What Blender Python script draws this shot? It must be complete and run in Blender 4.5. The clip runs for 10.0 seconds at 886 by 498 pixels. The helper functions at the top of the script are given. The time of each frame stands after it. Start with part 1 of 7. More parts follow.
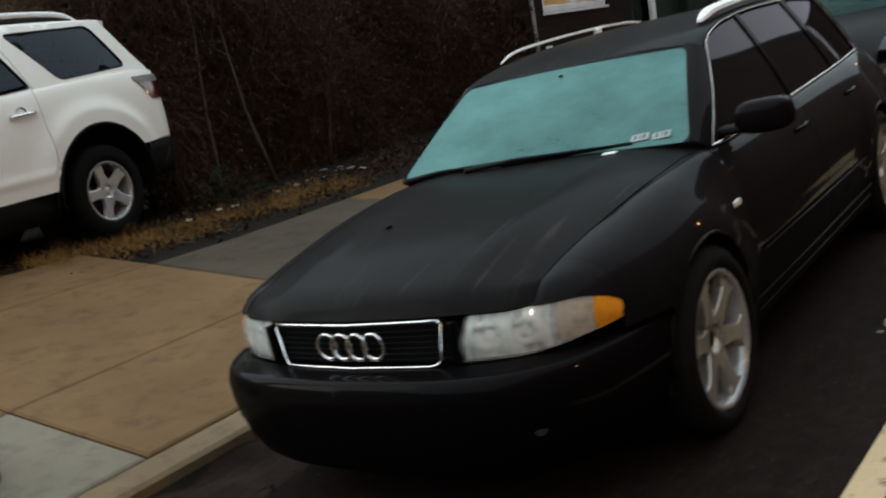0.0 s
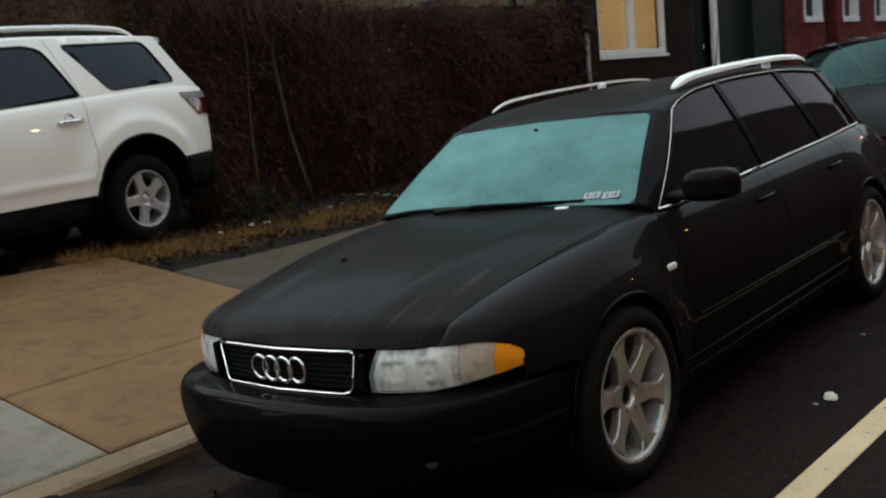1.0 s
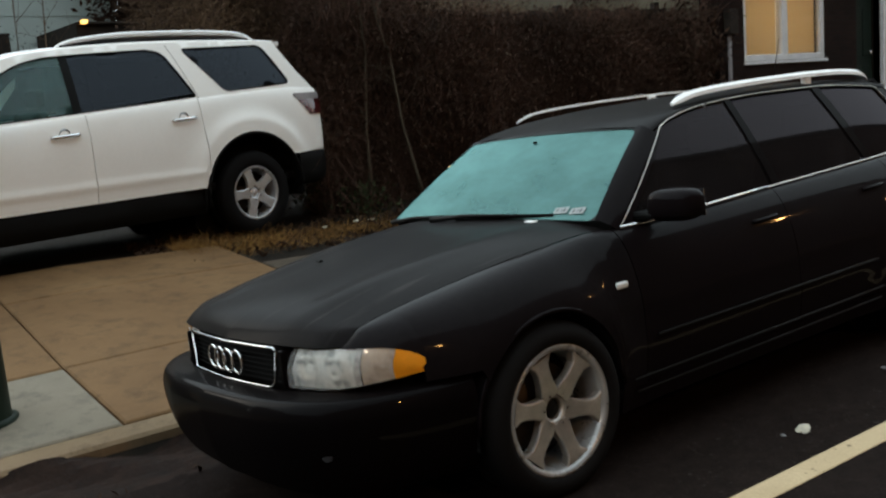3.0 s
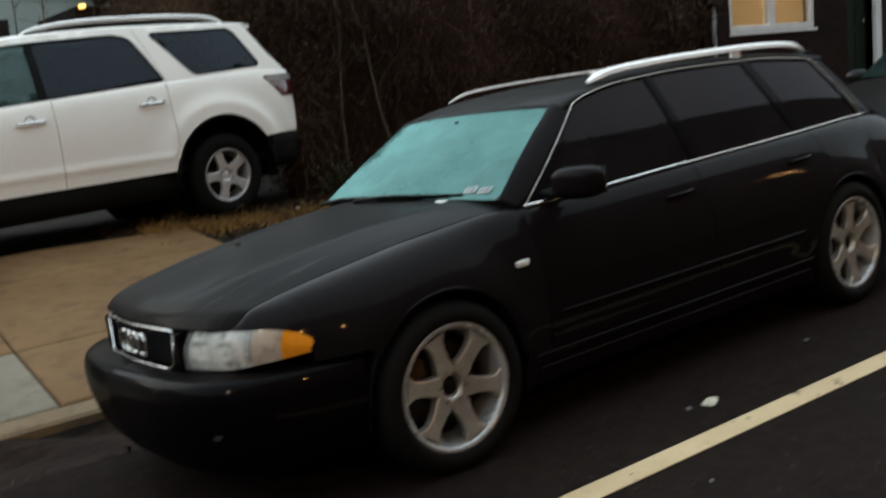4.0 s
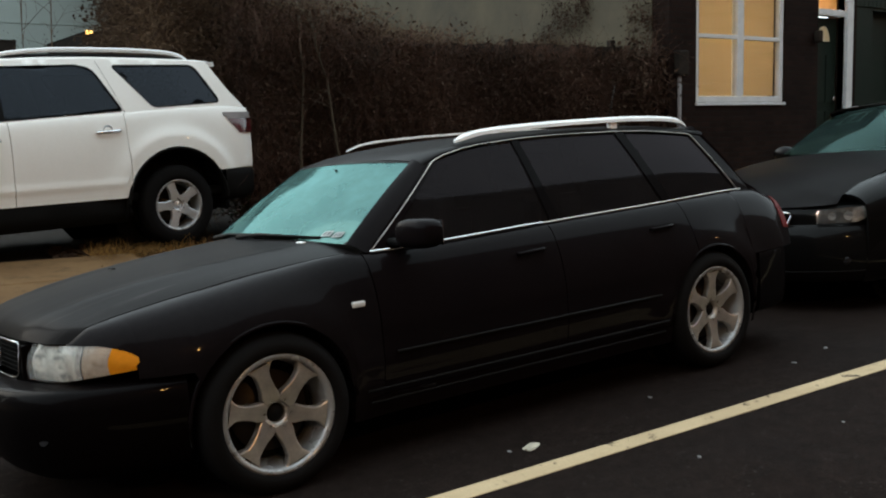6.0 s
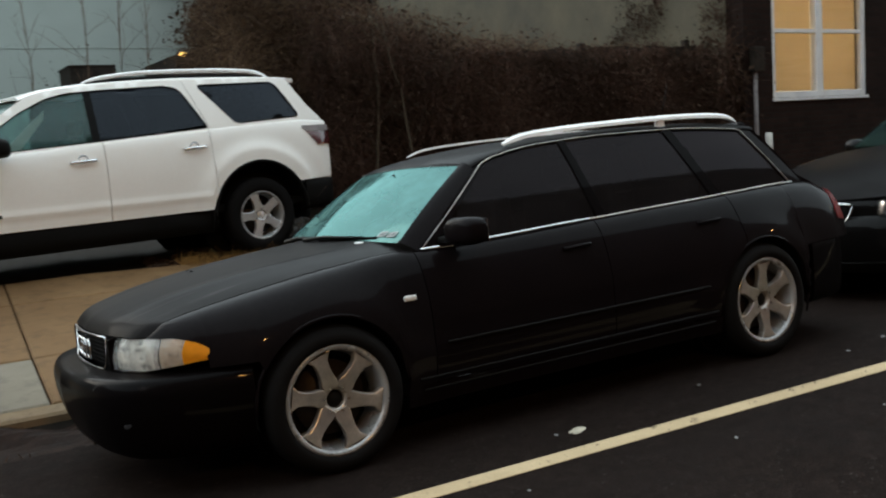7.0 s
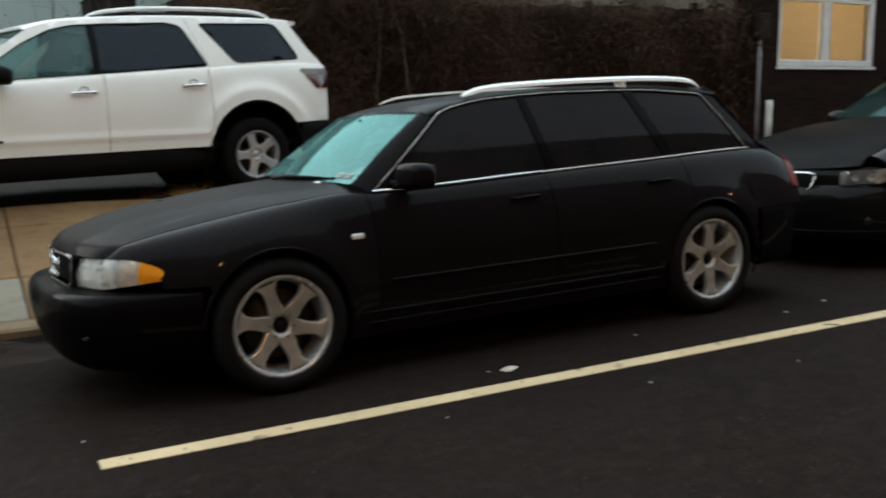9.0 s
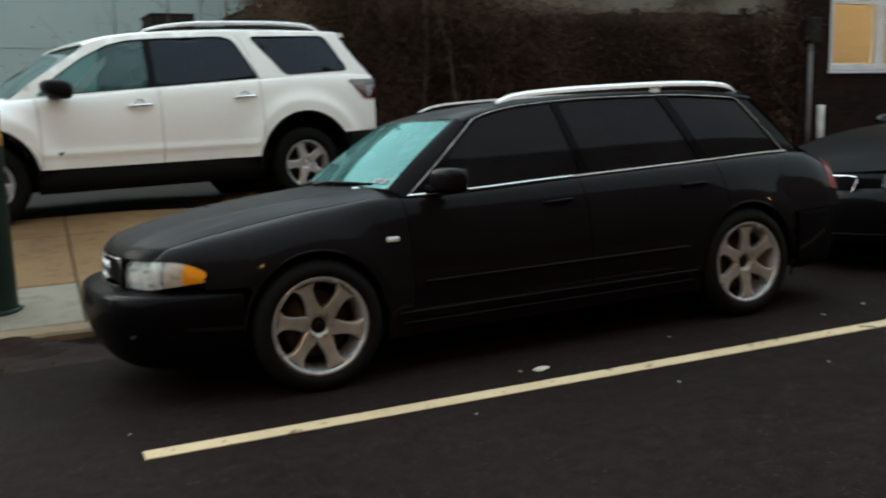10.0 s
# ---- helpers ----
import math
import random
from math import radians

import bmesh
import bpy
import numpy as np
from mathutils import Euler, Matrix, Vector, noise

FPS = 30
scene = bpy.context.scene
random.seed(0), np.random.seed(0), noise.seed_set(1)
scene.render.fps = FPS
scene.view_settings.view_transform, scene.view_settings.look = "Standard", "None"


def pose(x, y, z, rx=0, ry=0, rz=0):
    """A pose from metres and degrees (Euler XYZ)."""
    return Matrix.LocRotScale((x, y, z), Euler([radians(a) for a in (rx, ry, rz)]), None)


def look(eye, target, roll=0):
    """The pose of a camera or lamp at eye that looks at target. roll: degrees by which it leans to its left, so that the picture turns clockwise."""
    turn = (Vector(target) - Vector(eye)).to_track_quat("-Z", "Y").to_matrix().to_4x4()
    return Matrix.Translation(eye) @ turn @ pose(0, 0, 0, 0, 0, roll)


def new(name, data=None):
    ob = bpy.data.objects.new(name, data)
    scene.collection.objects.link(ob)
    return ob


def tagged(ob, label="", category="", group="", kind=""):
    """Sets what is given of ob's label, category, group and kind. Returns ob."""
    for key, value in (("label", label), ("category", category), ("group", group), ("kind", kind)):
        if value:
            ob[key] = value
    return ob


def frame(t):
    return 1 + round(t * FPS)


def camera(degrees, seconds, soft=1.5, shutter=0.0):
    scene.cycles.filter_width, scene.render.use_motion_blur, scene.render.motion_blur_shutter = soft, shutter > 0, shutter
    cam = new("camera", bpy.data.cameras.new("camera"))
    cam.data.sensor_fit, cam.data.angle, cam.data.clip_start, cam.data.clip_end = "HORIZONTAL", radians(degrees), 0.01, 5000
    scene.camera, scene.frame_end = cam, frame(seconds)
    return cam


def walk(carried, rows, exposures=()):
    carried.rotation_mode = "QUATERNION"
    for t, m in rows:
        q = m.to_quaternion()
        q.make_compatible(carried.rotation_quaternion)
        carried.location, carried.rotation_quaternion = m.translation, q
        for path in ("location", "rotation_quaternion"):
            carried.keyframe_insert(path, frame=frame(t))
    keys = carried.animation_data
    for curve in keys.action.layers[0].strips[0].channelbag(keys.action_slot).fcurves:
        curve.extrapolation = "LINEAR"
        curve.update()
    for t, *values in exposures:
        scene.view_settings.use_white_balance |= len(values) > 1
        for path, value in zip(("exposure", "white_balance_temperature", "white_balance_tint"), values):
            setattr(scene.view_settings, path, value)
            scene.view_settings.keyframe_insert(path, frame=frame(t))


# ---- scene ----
from mathutils import geometry

cam = camera(49.3, 10.0, soft=2.0, shutter=0.65)

PATH = [
    (0, (-2.936, -1.989, 1.374), (-1.373, -0.804, 0.983), -9.8),
    (0.5, (-2.866, -2.169, 1.376), (-1.292, -0.992, 1.002), -5.6),
    (1, (-2.809, -2.483, 1.395), (-1.324, -1.182, 1.079), -5.4),
    (1.5, (-2.685, -2.673, 1.385), (-1.233, -1.328, 1.102), -5.5),
    (2, (-2.531, -2.835, 1.396), (-1.168, -1.409, 1.068), -5.1),
    (2.5, (-2.432, -3.064, 1.393), (-1.165, -1.538, 1.132), -5.1),
    (2.7, (-2.372, -3.128, 1.390), (-1.134, -1.580, 1.129), -4.5),
    (3.8, (-2.007, -3.417, 1.375), (-0.867, -1.815, 1.012), -5.0),
    (4, (-1.953, -3.506, 1.372), (-0.789, -1.914, 1.039), -5.5),
    (4.5, (-1.818, -3.736, 1.394), (-0.686, -2.099, 1.195), -3.8),
    (5, (-1.717, -3.865, 1.385), (-0.554, -2.247, 1.219), -4.0),
    (5.5, (-1.607, -3.971, 1.368), (-0.457, -2.359, 1.087), -0.4),
    (5.7, (-1.591, -4.037, 1.372), (-0.418, -2.437, 1.120), -1.1),
    (6.8, (-1.606, -4.423, 1.355), (-0.550, -2.741, 1.115), -3.7),
    (7, (-1.582, -4.484, 1.347), (-0.579, -2.767, 1.131), -3.5),
    (7.5, (-1.515, -4.587, 1.336), (-0.521, -2.869, 1.083), -1.5),
    (8, (-1.486, -4.744, 1.336), (-0.606, -2.971, 1.054), -2.4),
    (8.3, (-1.473, -4.833, 1.328), (-0.62, -3.043, 1.064), -0.8),
    (8.5, (-1.459, -4.878, 1.328), (-0.613, -3.089, 1.037), -0.8),
    (9, (-1.423, -4.884, 1.33), (-0.465, -3.156, 1.016), -0.5),
    (9.3, (-1.39, -4.902, 1.34), (-0.39, -3.195, 1.049), -1.5),
    (9.5, (-1.388, -4.93, 1.316), (-0.405, -3.213, 1.026), -2.1),
    (10, (-1.383, -5.051, 1.313), (-0.528, -3.267, 1.021), -1.2),
]
walk(cam, [(t, look(eye, target, roll)) for t, eye, target, roll in PATH], [(0, -0.15, 6800, 12), (2.5, -0.10, 6750, 11), (5, 0.0, 6750, 11), (7.5, 0.08, 6750, 11), (10, 0.14, 6550, 8)])

# ---- sky and lamps: overcast dusk, sodium street lamps along the street, one added white fill ----
world = bpy.data.worlds.new("dusk")
scene.world = world
world.use_nodes = True
wn = world.node_tree.nodes
sky = wn.new("ShaderNodeTexSky")
sky.sky_type = "NISHITA"
sky.sun_disc = False
sky.sun_elevation, sky.sun_rotation = radians(20), radians(-25)
sky.air_density, sky.dust_density, sky.ozone_density = 1.0, 4.0, 1.5
# a thin even deck of cloud in front of the clear dusk sky
cloud = wn.new("ShaderNodeTexNoise")
cloud.inputs["Scale"].default_value, cloud.inputs["Detail"].default_value = 2.2, 6.0
deck = wn.new("ShaderNodeValToRGB")
deck.color_ramp.elements[0].position, deck.color_ramp.elements[0].color = 0.3, (11.0, 13.6, 14.8, 1)
deck.color_ramp.elements[1].position, deck.color_ramp.elements[1].color = 0.7, (14.2, 17.0, 18.4, 1)
world.node_tree.links.new(cloud.outputs[0], deck.inputs[0])
veil = wn.new("ShaderNodeMix")
veil.data_type = "RGBA"
veil.inputs[0].default_value = 0.8
world.node_tree.links.new(sky.outputs[0], veil.inputs[6])
world.node_tree.links.new(deck.outputs[0], veil.inputs[7])
# the glow of the sunken sun: the sky pales beyond the lot and dims across the street
where = wn.new("ShaderNodeTexCoord")
toward = wn.new("ShaderNodeVectorMath")
toward.operation = "DOT_PRODUCT"
toward.inputs[1].default_value = Vector((0.10, 0.90, 0.32)).normalized()
world.node_tree.links.new(where.outputs["Generated"], toward.inputs[0])
glow = wn.new("ShaderNodeMapRange")
glow.interpolation_type = "SMOOTHSTEP"
glow.inputs["From Min"].default_value, glow.inputs["From Max"].default_value = -0.7, 0.9
glow.inputs["To Min"].default_value, glow.inputs["To Max"].default_value = 0.50, 1.18
world.node_tree.links.new(toward.outputs["Value"], glow.inputs["Value"])
dim = wn.new("ShaderNodeVectorMath")
dim.operation = "SCALE"
world.node_tree.links.new(veil.outputs[2], dim.inputs[0])
world.node_tree.links.new(glow.outputs[0], dim.inputs["Scale"])
world.node_tree.links.new(dim.outputs[0], wn["Background"].inputs[0])
wn["Background"].inputs[1].default_value = 0.15


def lamp(name, kind, m, energy, colour, **more):
    data = bpy.data.lights.new(name, kind)
    data.energy, data.color = energy, colour
    for key, value in more.items():
        if key == "size":
            data.shadow_soft_size = value
        if key == "angle":
            data.angle = value
    ob = new(name, data)
    ob.matrix_world = m
    return ob


lamp("sun", "SUN", look((-4, 9, 6), (0, 0, 0)), 0.5, (1.0, 0.95, 0.88), angle=radians(40))
lamp("street_or_fill_light", "POINT", pose(14.0, -8.6, 5.0), 230, (1.0, 0.50, 0.18), size=0.07)
lamp("street_or_fill_light", "POINT", pose(-1.5, -10.4, 5.5), 460, (1.0, 0.55, 0.18), size=0.13)
lamp("street_or_fill_light", "POINT", pose(33, -3.5, 7.5), 220, (1.0, 0.50, 0.17), size=0.10)
# warm white fill added out of view to light the pavement and car fronts
lamp("street_or_fill_light", "POINT", pose(-14.5, -7.0, 7.0), 600, (1.0, 0.84, 0.66), size=0.07)


# ---- materials ----
def material(name):
    m = bpy.data.materials.new(name)
    m.use_nodes = True
    nt = m.node_tree
    return m, nt.nodes, nt.links, nt.nodes["Principled BSDF"]


def noise_node(nodes, links, scale, detail=4.0, rough=0.6, stretch=None):
    tc = nodes.new("ShaderNodeTexCoord")
    n = nodes.new("ShaderNodeTexNoise")
    n.inputs["Scale"].default_value, n.inputs["Detail"].default_value = scale, detail
    n.inputs["Roughness"].default_value = rough
    if stretch:
        mp = nodes.new("ShaderNodeMapping")
        mp.inputs["Scale"].default_value = stretch
        links.new(tc.outputs["Object"], mp.inputs["Vector"])
        links.new(mp.outputs[0], n.inputs["Vector"])
    else:
        links.new(tc.outputs["Object"], n.inputs["Vector"])
    return n


def ramp(nodes, links, source, stops):
    r = nodes.new("ShaderNodeValToRGB")
    els = r.color_ramp.elements
    while len(els) < len(stops):
        els.new(0.5)
    for e, (p, c) in zip(els, stops):
        e.position = p
        e.color = (*c, 1) if isinstance(c, tuple) else (c, c, c, 1)
    links.new(source, r.inputs[0])
    return r


def mix(nodes, links, fac, a, b, kind="MIX"):
    m = nodes.new("ShaderNodeMix")
    m.data_type, m.blend_type = "RGBA", kind
    for sock, v in ((m.inputs[0], fac), (m.inputs[6], a), (m.inputs[7], b)):
        if hasattr(v, "is_linked"):
            links.new(v, sock)
        elif isinstance(v, tuple):
            sock.default_value = (*v, 1)
        else:
            sock.default_value = v
    return m.outputs[2]


def bump(nodes, links, bsdf, height, strength, distance):
    b = nodes.new("ShaderNodeBump")
    b.inputs["Strength"].default_value, b.inputs["Distance"].default_value = strength, distance
    links.new(height, b.inputs["Height"])
    links.new(b.outputs[0], bsdf.inputs["Normal"])
    return b


def plain(name, colour, rough=0.5, metal=0.0, vary=0.25, scale=6.0, fine=80.0, relief=0.1, depth=0.002, coat=0.0, per_object=0.0):
    """A surface with two scales of colour variation, uneven gloss and fine relief."""
    m, nodes, links, b = material(name)
    big = noise_node(nodes, links, scale)
    small = noise_node(nodes, links, fine, 3.0)
    lo = tuple(c * (1 - vary) for c in colour)
    hi = tuple(min(1.0, c * (1 + vary)) for c in colour)
    r1 = ramp(nodes, links, big.outputs[0], [(0.3, lo), (0.7, hi)])
    r2 = ramp(nodes, links, small.outputs[0], [(0.3, 1 - 0.5 * vary), (0.7, 1.0)])
    col = mix(nodes, links, 1.0, r1.outputs[0], r2.outputs[0], "MULTIPLY")
    if per_object:
        oi = nodes.new("ShaderNodeObjectInfo")
        ro = ramp(nodes, links, oi.outputs["Random"], [(0.0, 1 - per_object), (1.0, 1.0)])
        col = mix(nodes, links, 1.0, col, ro.outputs[0], "MULTIPLY")
    links.new(col, b.inputs["Base Color"])
    rr = ramp(nodes, links, big.outputs[0], [(0.3, max(0.0, rough - 0.1)), (0.7, min(1.0, rough + 0.1))])
    links.new(rr.outputs[0], b.inputs["Roughness"])
    b.inputs["Metallic"].default_value = metal
    b.inputs["Specular IOR Level"].default_value = 0.5 if max(colour) > 0.05 else 0.10
    b.inputs["Coat Weight"].default_value = coat
    b.inputs["Coat Roughness"].default_value = 0.06
    if relief:
        bump(nodes, links, b, small.outputs[0], relief, depth)
    return m


def paint(name, colour, dust, dust_amount, rough, coat=0.9, coat_ior=1.5, smears=0.0, dull=0.0):
    """Car paint under clear coat with a film of road dust in patches and long wiped smears."""
    m, nodes, links, b = material(name)
    big = noise_node(nodes, links, 2.2, 5.0)
    fine = noise_node(nodes, links, 45.0, 4.0, 0.7)
    film = mix(nodes, links, 0.5, big.outputs[0], fine.outputs[0])
    k = ramp(nodes, links, film, [(0.35, 0.0), (0.75, dust_amount)])
    dirt = k.outputs[0]
    if smears:
        n = noise_node(nodes, links, 1.0, 3.0, 0.5, (2.2, 26.0, 3.0))
        r = ramp(nodes, links, n.outputs[0], [(0.60, 0.0), (0.72, smears)])
        patch = ramp(nodes, links, big.outputs[0], [(0.42, 0.0), (0.62, 1.0)])
        dirt = mix(nodes, links, 1.0, dirt, mix(nodes, links, 1.0, r.outputs[0], patch.outputs[0], "MULTIPLY"), "ADD")
    links.new(mix(nodes, links, dirt, colour, dust), b.inputs["Base Color"])
    b.inputs["Roughness"].default_value = rough
    b.inputs["Specular IOR Level"].default_value = 0.02
    b.inputs["Coat Weight"].default_value = coat
    b.inputs["Coat IOR"].default_value = coat_ior
    cr = ramp(nodes, links, film, [(0.35, 0.030 + dull), (0.75, 0.075 + dull)])
    links.new(cr.outputs[0], b.inputs["Coat Roughness"])
    return m


def glass(name, tint, gloss=1.5, veil=0.0, veil_colour=(0.5, 0.55, 0.55), sheen=(1.0, 1.0, 1.0)):
    """A pane: tinted light passes, tinted Fresnel gloss on top, and a film of moisture, dust or painted sky reflection.
    """
    m, nodes, links, b = material(name)
    nodes.remove(b)
    out = nodes["Material Output"]
    tr = nodes.new("ShaderNodeBsdfTransparent")
    tr.inputs[0].default_value = (*tint, 1)
    gl = nodes.new("ShaderNodeBsdfGlossy")
    gl.inputs["Roughness"].default_value = 0.03
    gl.inputs[0].default_value = (*sheen, 1)
    fr = nodes.new("ShaderNodeFresnel")
    fr.inputs[0].default_value = gloss
    ms = nodes.new("ShaderNodeMixShader")
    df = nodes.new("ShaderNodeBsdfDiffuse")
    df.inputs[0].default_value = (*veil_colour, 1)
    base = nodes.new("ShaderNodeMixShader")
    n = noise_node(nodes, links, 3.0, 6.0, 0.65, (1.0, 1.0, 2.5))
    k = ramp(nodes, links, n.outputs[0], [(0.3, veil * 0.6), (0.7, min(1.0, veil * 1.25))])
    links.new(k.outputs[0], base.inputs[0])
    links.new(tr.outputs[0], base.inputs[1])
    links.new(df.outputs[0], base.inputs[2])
    links.new(fr.outputs[0], ms.inputs[0])
    links.new(base.outputs[0], ms.inputs[1])
    links.new(gl.outputs[0], ms.inputs[2])
    links.new(ms.outputs[0], out.inputs[0])
    return m


def asphalt():
    m, nodes, links, b = material("damp_asphalt")
    big = noise_node(nodes, links, 0.5, 5.0, 0.65)
    grit = noise_node(nodes, links, 130.0, 3.0, 0.7)
    c1 = ramp(nodes, links, big.outputs[0], [(0.3, (0.0098, 0.0064, 0.0055)), (0.7, (0.0166, 0.0112, 0.0096))])
    c2 = ramp(nodes, links, grit.outputs[0], [(0.3, 0.5), (0.58, 1.0), (0.72, 2.6)])
    mid = noise_node(nodes, links, 14.0, 5.0, 0.8)
    c3 = ramp(nodes, links, mid.outputs[0], [(0.32, 0.60), (0.5, 1.0), (0.68, 1.55)])
    col = mix(nodes, links, 1.0, c1.outputs[0], c2.outputs[0], "MULTIPLY")
    col = mix(nodes, links, 1.0, col, c3.outputs[0], "MULTIPLY")
    # pale stones worn bare here and there, and a greyer stretch of worn surface
    stones = noise_node(nodes, links, 60.0, 1.0, 0.4)
    bare = ramp(nodes, links, stones.outputs[0], [(0.70, 0.0), (0.77, 0.38)])
    col = mix(nodes, links, bare.outputs[0], col, (0.12, 0.105, 0.095))
    worn = noise_node(nodes, links, 0.35, 2.0, 0.5)
    grey = ramp(nodes, links, worn.outputs[0], [(0.45, 0.0), (0.62, 0.24)])
    links.new(mix(nodes, links, grey.outputs[0], col, (0.0185, 0.0152, 0.0138)), b.inputs["Base Color"])
    rr = ramp(nodes, links, big.outputs[0], [(0.3, 0.50), (0.7, 0.8)])
    links.new(rr.outputs[0], b.inputs["Roughness"])
    b.inputs["Specular IOR Level"].default_value = 0.015
    bump(nodes, links, b, grit.outputs[0], 0.6, 0.004)
    return m


def concrete(name, lo, hi):
    m, nodes, links, b = material(name)
    big = noise_node(nodes, links, 1.3, 6.0, 0.65)
    spots = noise_node(nodes, links, 7.0, 4.0, 0.7)
    grit = noise_node(nodes, links, 160.0, 2.0)
    oi = nodes.new("ShaderNodeObjectInfo")
    c1 = ramp(nodes, links, big.outputs[0], [(0.3, lo), (0.7, hi)])
    c2 = ramp(nodes, links, spots.outputs[0], [(0.28, 0.62), (0.5, 1.0)])
    c3 = ramp(nodes, links, grit.outputs[0], [(0.3, 0.85), (0.7, 1.0)])
    c4 = ramp(nodes, links, oi.outputs["Random"], [(0.0, 0.82), (1.0, 1.0)])
    col = mix(nodes, links, 1.0, c1.outputs[0], c2.outputs[0], "MULTIPLY")
    col = mix(nodes, links, 1.0, col, c3.outputs[0], "MULTIPLY")
    col = mix(nodes, links, 1.0, col, c4.outputs[0], "MULTIPLY")
    links.new(col, b.inputs["Base Color"])
    b.inputs["Roughness"].default_value = 0.85
    b.inputs["Specular IOR Level"].default_value = 0.2
    bump(nodes, links, b, grit.outputs[0], 0.35, 0.003)
    return m


def brick(name, colour, mortar):
    m, nodes, links, b = material(name)
    tc = nodes.new("ShaderNodeTexCoord")
    mp = nodes.new("ShaderNodeMapping")
    mp.inputs["Rotation"].default_value = (radians(90), 0, 0)
    links.new(tc.outputs["Object"], mp.inputs[0])
    br = nodes.new("ShaderNodeTexBrick")
    br.inputs["Scale"].default_value = 1.0
    br.inputs["Brick Width"].default_value, br.inputs["Row Height"].default_value = 0.215, 0.075
    br.inputs["Mortar Size"].default_value = 0.008
    br.inputs["Color1"].default_value = (*colour, 1)
    br.inputs["Color2"].default_value = (*[c * 0.6 for c in colour], 1)
    br.inputs["Mortar"].default_value = (*mortar, 1)
    links.new(mp.outputs[0], br.inputs[0])
    n = noise_node(nodes, links, 1.5, 5.0)
    k = ramp(nodes, links, n.outputs[0], [(0.3, 0.6), (0.7, 1.1)])
    links.new(mix(nodes, links, 1.0, br.outputs[0], k.outputs[0], "MULTIPLY"), b.inputs["Base Color"])
    b.inputs["Roughness"].default_value = 0.9
    b.inputs["Specular IOR Level"].default_value = 0.12
    inv = ramp(nodes, links, br.outputs["Fac"], [(0.0, 1.0), (1.0, 0.0)])
    bump(nodes, links, b, inv.outputs[0], 0.6, 0.01)
    return m


def foliage(name, dark, light):
    m, nodes, links, b = material(name)
    g = nodes.new("ShaderNodeNewGeometry")
    c = ramp(nodes, links, g.outputs["Random Per Island"], [(0.0, dark), (1.0, light)])
    n = noise_node(nodes, links, 0.9, 3.0)
    k = ramp(nodes, links, n.outputs[0], [(0.3, 0.6), (0.7, 1.1)])
    links.new(mix(nodes, links, 1.0, c.outputs[0], k.outputs[0], "MULTIPLY"), b.inputs["Base Color"])
    b.inputs["Roughness"].default_value = 0.85
    b.inputs["Specular IOR Level"].default_value = 0.1
    return m


BLACK_PAINT = paint("black_car_paint", (0.0038, 0.0025, 0.0030), (0.10, 0.075, 0.078), 0.036, 0.6, 0.34, 1.25, 0.0, -0.008)
# darker copy of the body paint; the bumpers' shade is put into its colour
SHADED_BLACK = paint("shaded_black_car_paint", (0.0021, 0.0014, 0.0016), (0.09, 0.072, 0.072), 0.012, 0.6, 0.22, 1.25, 0.0, -0.022)
WING_BLACK = paint("black_wing_paint", (0.0042, 0.0031, 0.0036), (0.105, 0.088, 0.092), 0.055, 0.6, 0.26, 1.25, 0.0, 0.0)
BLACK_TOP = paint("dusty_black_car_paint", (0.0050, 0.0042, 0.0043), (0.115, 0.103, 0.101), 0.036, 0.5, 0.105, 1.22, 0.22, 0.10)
WHITE_PAINT = paint("white_car_paint", (0.93, 0.915, 0.885), (0.5, 0.45, 0.38), 0.12, 0.4, 0.6, 1.4, 0.0, -0.018)
DARK_TOP = paint("dusty_dark_car_paint", (0.0042, 0.0034, 0.0035), (0.11, 0.100, 0.100), 0.022, 0.5, 0.10, 1.2, 0.0, 0.25)
DARK_PAINT = paint("dark_car_paint", (0.0030, 0.0027, 0.0028), (0.08, 0.075, 0.07), 0.04, 0.5, 0.7, 1.24)
TRIM_BLACK = plain("black_plastic", (0.0045, 0.0045, 0.0045), 0.55, relief=0.2)
STRIP = plain("satin_black_strip", (0.0075, 0.007, 0.007), 0.55, relief=0.0)
RUBBER = plain("tyre_rubber", (0.0055, 0.005, 0.005), 0.8, relief=0.3)
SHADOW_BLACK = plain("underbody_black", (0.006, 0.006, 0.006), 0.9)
CHROME = plain("chrome", (0.75, 0.75, 0.76), 0.16, 1.0, vary=0.06, relief=0.0)
DIM_CHROME = plain("recess_shade_chrome", (0.42, 0.42, 0.43), 0.25, 0.9, vary=0.15, relief=0.0)
ALLOY = plain("brake_dusted_alloy", (0.52, 0.495, 0.46), 0.34, 0.80, vary=0.25, scale=9.0, relief=0.1)
WHEEL_BRIGHT = plain("bright_wheel_finish", (0.70, 0.71, 0.73), 0.22, 0.65, vary=0.12, relief=0.0)
ALLOY_BRIGHT = plain("polished_alloy", (0.38, 0.385, 0.39), 0.28, 0.45, vary=0.12, relief=0.0)
SILVER = plain("satin_silver", (0.92, 0.94, 0.95), 0.55, 0.0, vary=0.06, relief=0.0)
FOG_LENS = plain("dark_fog_lens", (0.02, 0.02, 0.022), 0.2, vary=0.2, relief=0.0, coat=0.15)
STEEL = plain("brake_steel", (0.045, 0.037, 0.032), 0.55, 0.6)
LENS = glass("clear_lens", (0.90, 0.93, 0.93), 1.5, 0.20, (0.95, 0.97, 0.96))
DARK_LENS = glass("dark_headlamp_lens", (0.72, 0.73, 0.73), 1.5, 0.10, (0.55, 0.55, 0.53))
AMBER = plain("amber_lens", (0.85, 0.30, 0.015), 0.2, vary=0.15, relief=0.0, coat=0.6)
